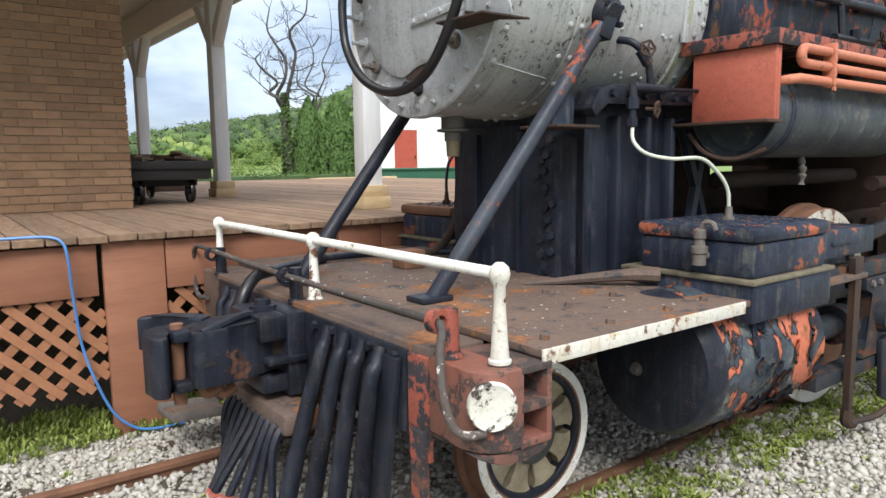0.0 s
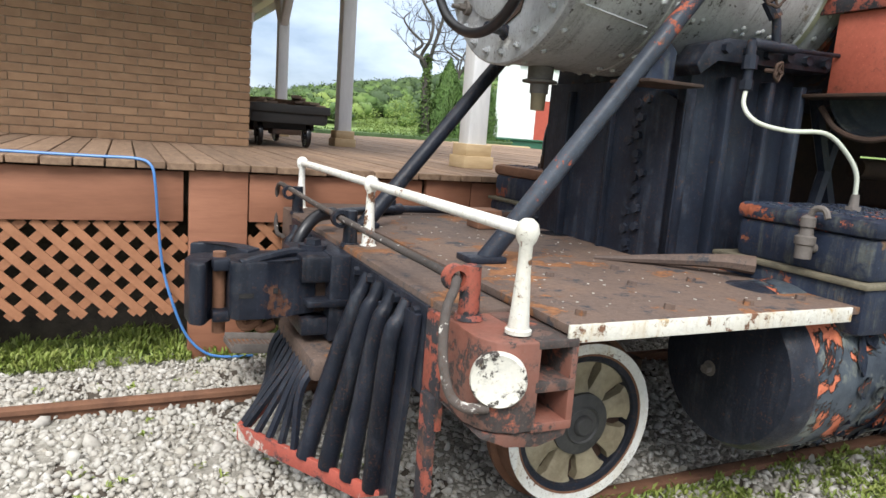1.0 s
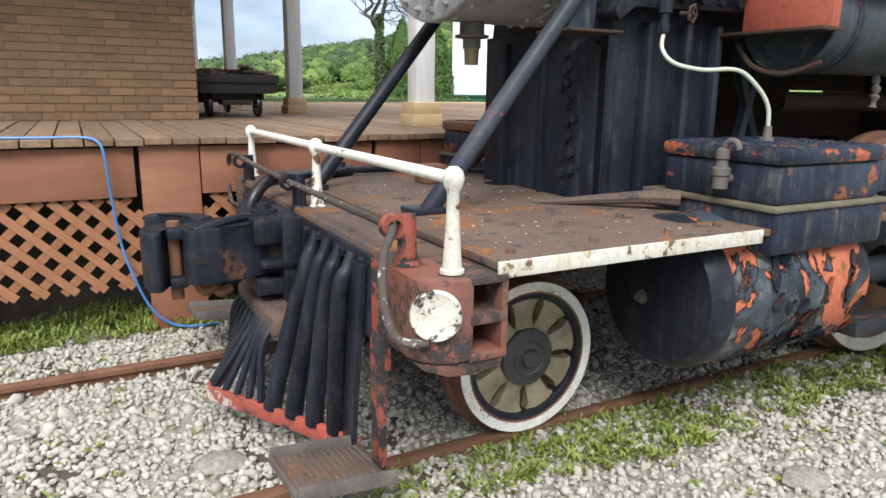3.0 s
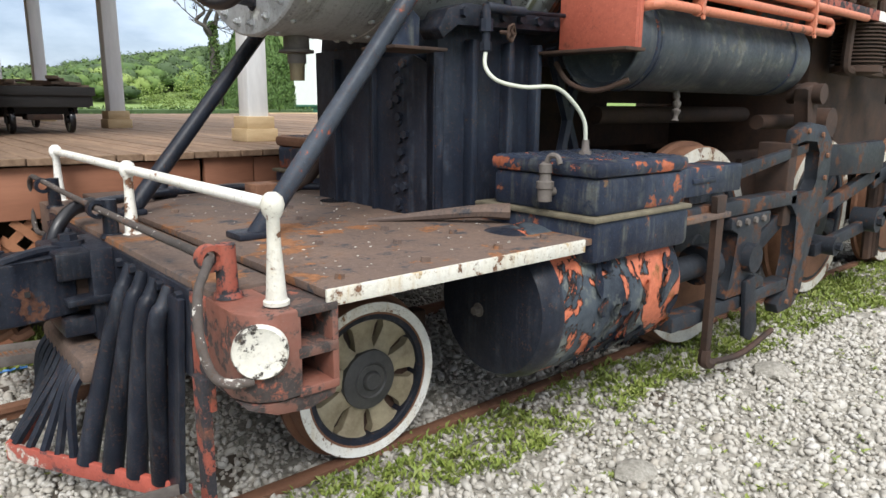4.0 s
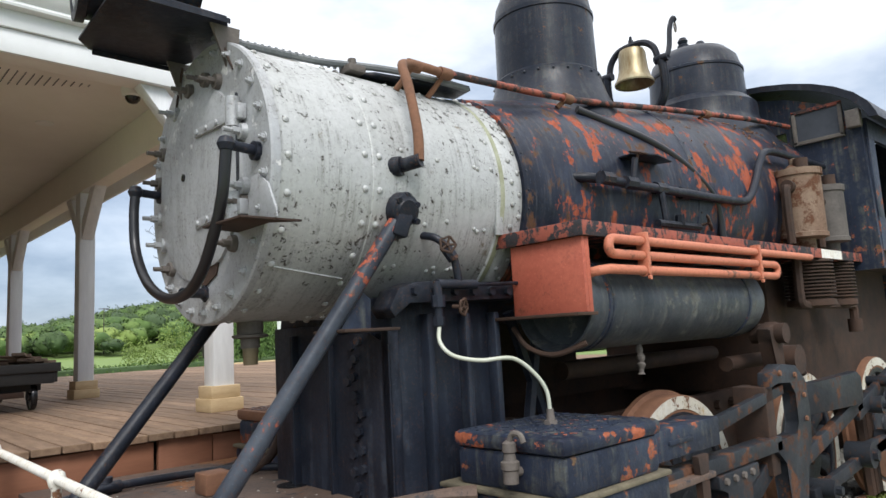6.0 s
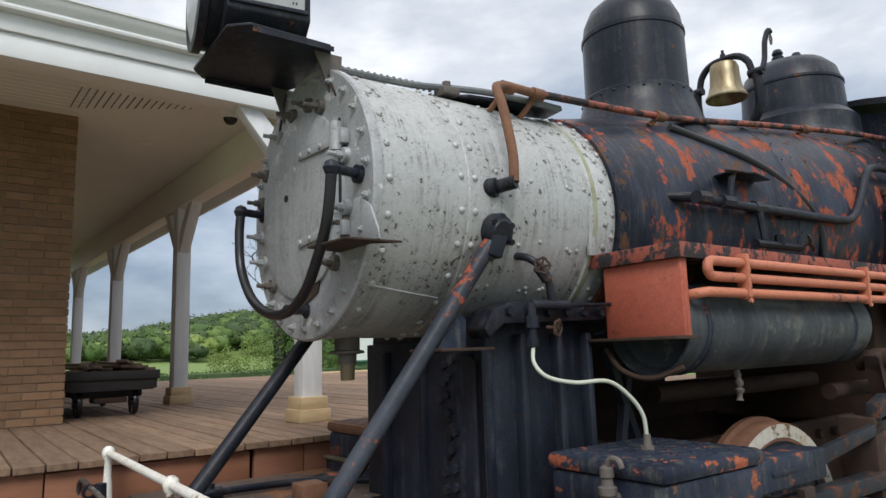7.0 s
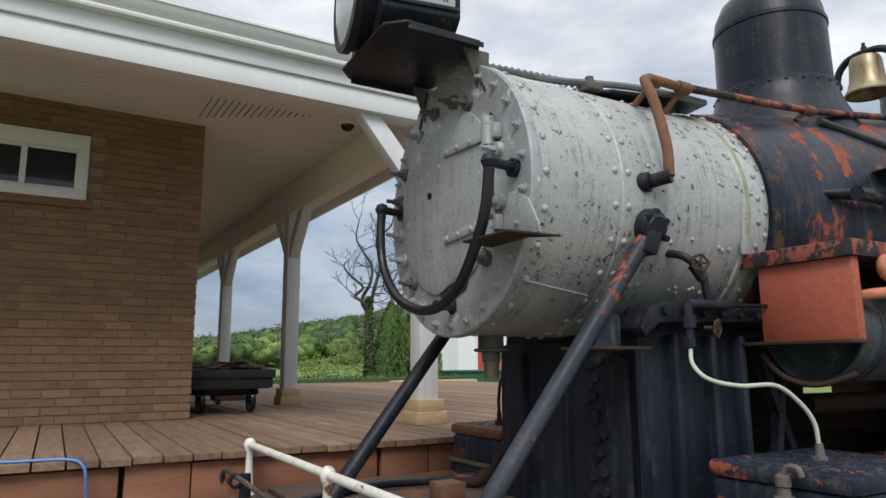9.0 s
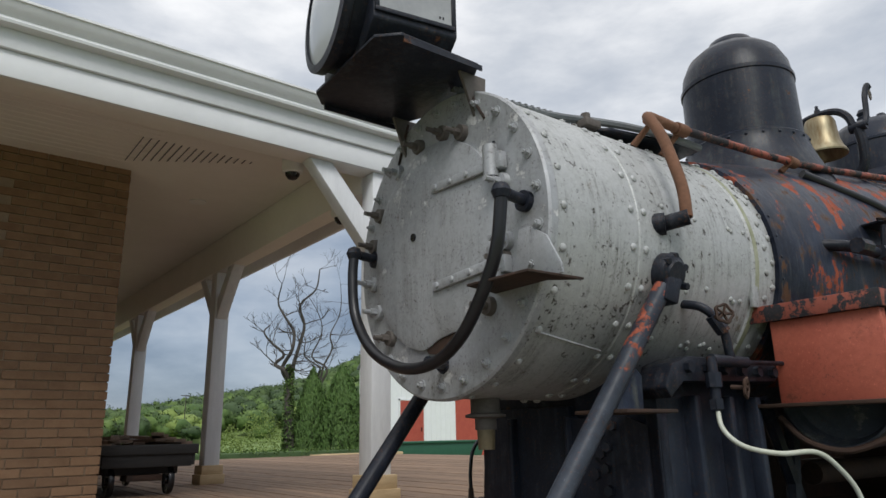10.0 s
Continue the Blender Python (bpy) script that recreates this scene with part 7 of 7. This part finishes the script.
tube(bm, [(1.29, 0.92, 1.30), (1.29, 0.92, 1.42), (1.31, 0.91, 1.53), (1.38, 0.88, 1.60), (1.47, 0.80, 1.60), (1.54, 0.68, 1.58)], 0.010, 8)
fh = lp("far_oil_hose", bm, RUBBER, "thin black hose on the far steam chest")
bm = bmesh.new()
rod(bm, (1.29, 0.92, 1.250), (1.29, 0.92, 1.28), 0.026, seg=6)
rod(bm, (1.29, 0.92, 1.28), (1.29, 0.92, 1.33), 0.017, 0.013, 10)
part("hose_nipple", bm, RUST_DARK, fh)

# ---- loose gravel, weeds ----
def stones(name, n, area, size, z, seed, label, avoid=None):
    g = np.random.default_rng(seed)
    t = (1 + 5 ** 0.5) / 2
    v0 = np.array([(-1, t, 0), (1, t, 0), (-1, -t, 0), (1, -t, 0), (0, -1, t), (0, 1, t), (0, -1, -t), (0, 1, -t), (t, 0, -1), (t, 0, 1), (-t, 0, -1), (-t, 0, 1)]) / 1.9
    f0 = np.array([(0, 11, 5), (0, 5, 1), (0, 1, 7), (0, 7, 10), (0, 10, 11), (1, 5, 9), (5, 11, 4), (11, 10, 2), (10, 7, 6), (7, 1, 8), (3, 9, 4), (3, 4, 2), (3, 2, 6), (3, 6, 8), (3, 8, 9), (4, 9, 5), (2, 4, 11), (6, 2, 10), (8, 6, 7), (9, 8, 1)])
    x0, x1, y0, y1 = area
    c = np.stack([g.uniform(x0, x1, n), g.uniform(y0, y1, n), np.full(n, z)], 1)
    c[:, 2] += g.uniform(-0.008, 0.012, n)
    s = size * g.lognormal(0, 0.32, n)
    sc = np.stack([s * g.uniform(0.8, 1.35, n), s * g.uniform(0.6, 1.0, n), s * g.uniform(0.4, 0.75, n)], 1)
    q = g.normal(size=(n, 4))
    q[:, 1:3] *= 0.45
    q /= np.linalg.norm(q, axis=1)[:, None]
    w, x, y, zz = q.T
    R = np.stack([1 - 2 * (y * y + zz * zz), 2 * (x * y - zz * w), 2 * (x * zz + y * w), 2 * (x * y + zz * w), 1 - 2 * (x * x + zz * zz), 2 * (y * zz - x * w), 2 * (x * zz - y * w), 2 * (y * zz + x * w), 1 - 2 * (x * x + y * y)], 1).reshape(n, 3, 3)
    base = v0[None] * g.uniform(0.72, 1.2, (n, 12, 1)) * sc[:, None, :]
    v = np.einsum("nij,nkj->nki", R, base) + c[:, None]
    f = f0[None] + 12 * np.arange(n)[:, None, None]
    me = bpy.data.meshes.new(name)
    me.vertices.add(n * 12)
    me.vertices.foreach_set("co", v.astype(np.float32).ravel())
    me.loops.add(n * 60)
    me.loops.foreach_set("vertex_index", f.astype(np.int32).ravel())
    me.polygons.add(n * 20)
    me.polygons.foreach_set("loop_start", np.arange(0, n * 60, 3, dtype=np.int32))
    me.polygons.foreach_set("loop_total", np.full(n * 20, 3, dtype=np.int32))
    me.update(calc_edges=True)
    me.materials.append(STONE)
    tagged(new(name, me), label, "gravel", kind="stuff")


stones("gravel", 43000, (-2.3, 4.2, -2.7, 1.30), 0.0150, 0.054, 21, "loose pale grey crushed limestone")
stones("coarse_gravel", 24000, (-5.5, 9.5, -5.0, 1.2), 0.018, 0.052, 22, "loose pale grey crushed limestone further off")


def weeds(name, spots, label):
    g = np.random.default_rng(len(spots))
    v, f = [], []
    for x, y, h in spots:
        for _ in range(7):
            a, ln, tip = g.uniform(0, 6.28), g.uniform(0.008, 0.03), h * g.uniform(0.5, 1.2)
            bx_, by_ = x + g.normal(0, 0.014), y + g.normal(0, 0.014)
            dx, dy = math.cos(a), math.sin(a)
            w = g.uniform(0.004, 0.009)
            k = len(v)
            v += [(bx_, by_, 0.05 + tip * 0.35), (bx_ + dx * ln * 0.6 - dy * w, by_ + dy * ln * 0.6 + dx * w, 0.05 + tip * 0.85), (bx_ + dx * ln * 1.4, by_ + dy * ln * 1.4, 0.05 + tip), (bx_ + dx * ln * 0.6 + dy * w, by_ + dy * ln * 0.6 - dx * w, 0.05 + tip * 0.8)]
            f.append((k, k + 1, k + 2, k + 3))
    me = bpy.data.meshes.new(name)
    me.from_pydata(v, [], f)
    me.materials.append(WEED)
    tagged(new(name, me), label, "weeds", kind="stuff")


g = np.random.default_rng(77)
spots = []
while len(spots) < 5200:
    x = g.uniform(-0.3, 9.5)
    y = g.uniform(-1.95, -0.68)
    edge = -1.0 - 0.045 * x - 0.35 * min(max((x - 4.2) / 1.5, 0), 1) + 0.12 * noise.noise((x * 1.7, 3, 0))
    dens = noise.noise((x * 2.3, y * 3.1, 1.0)) * 0.6 + 0.5
    if y > edge and g.random() < dens and (x > 0.2 or g.random() < 0.3):
        spots.append((x, y, g.uniform(0.015, 0.06)))
    elif y < edge and g.random() < 0.02:
        spots.append((x, y, g.uniform(0.01, 0.03)))
weeds("trackside_weeds", spots, "low green clover and weeds along the rail")
spots = []
while len(spots) < 3200:
    x, y = g.uniform(-3.2, 1.5), g.uniform(1.24, 1.85)
    if noise.noise((x * 1.9, y * 2.5, 5.0)) + 0.35 > g.random() * 1.1:
        spots.append((x, y, g.uniform(0.02, 0.09)))
weeds("platform_weeds", spots, "bright green weeds under the platform edge")
spots = [(g.uniform(-2.2, 0), g.uniform(-2.0, 1.1), g.uniform(0.01, 0.035)) for _ in range(120)]
weeds("gravel_weeds", spots, "sparse seedlings in the gravel")
rocks = [(1.25, -1.42, 0.075), (-0.62, -0.35, 0.075), (0.0, 0.3, 0.05), (2.7, -1.3, 0.09)]
for x, y, r in rocks:
    bm = bmesh.new()
    bmesh.ops.create_icosphere(bm, subdivisions=2, radius=r)
    for v in bm.verts:
        v.co = Vector((v.co.x * 1.4, v.co.y, v.co.z * 0.45)) * (1 + 0.25 * noise.noise(v.co * 14)) + Vector((x, y, 0.065))
    single("rock", bm, GRAVELBED, "flat grey stone lying in the gravel", "stone", "stones by the track", smooth=False)

# ---- pieces of platform and wall, last ----
plank_cache = {}
rnd = random.Random(4)


def plank(x, y0, y1, w):
    key = (round(y1 - y0, 2), w)
    if key not in plank_cache:
        bm = bx(-w / 2, w / 2, 0, y1 - y0, -0.038, 0.0, bevel=0.004)
        plank_cache[key] = mesh_of("plank", bm, PLANK, smooth=False)
    ob = new("plank", plank_cache[key])
    ob.location = (x, y0 + rnd.uniform(-0.006, 0.006), PZ + rnd.uniform(-0.003, 0.002))
    hang(ob, platform)
    return ob


x, k = -5.9, 0
while x < 8.9:
    cut = (3.0, 4.6, 3.8, 5.4)[k % 4]
    plank(x, PY, PY + cut, 0.1345)
    plank(x, PY + cut + 0.006, 14.8, 0.1345)
    x += 0.1435
    k += 1

brick_mesh = mesh_of("brick", bx(-0.0975, 0.0975, 0, 0.05, -0.0296, 0.0296, bevel=0.002), BRICK, smooth=False)
half_mesh = mesh_of("brick", bx(-0.0470, 0.0470, 0, 0.05, -0.0296, 0.0296, bevel=0.002), BRICK, smooth=False)
rest = bmesh.new()
for row in range(39):
    z = PZ + 0.034 + row * 0.0677
    odd = row % 2
    x = WX - (0.0485 if odd else 0.0)
    if odd:
        ob = new("brick", half_mesh)
        ob.location = (WX - 0.047, WY - rnd.uniform(-0.001, 0.002), z)
        hang(ob, depot)
        x = WX - 0.1015
    x -= 0.1
    while x > -3.6:
        hidden = -1.90 < x + 0.05 and x - 0.05 < -0.86 and 2.90 < z < 3.52
        if not hidden:
            if x > -1.75:
                ob = new("brick", brick_mesh)
                ob.location = (x, WY - rnd.uniform(-0.001, 0.002), z)
                hang(ob, depot)
            else:
                box(rest, x - 0.0975, x + 0.0975, WY, WY + 0.05, z - 0.0296, z + 0.0296)
        x -= 0.203
tagged(part("far_bricks", rest, BRICK, depot, smooth=False), kind="stuff")
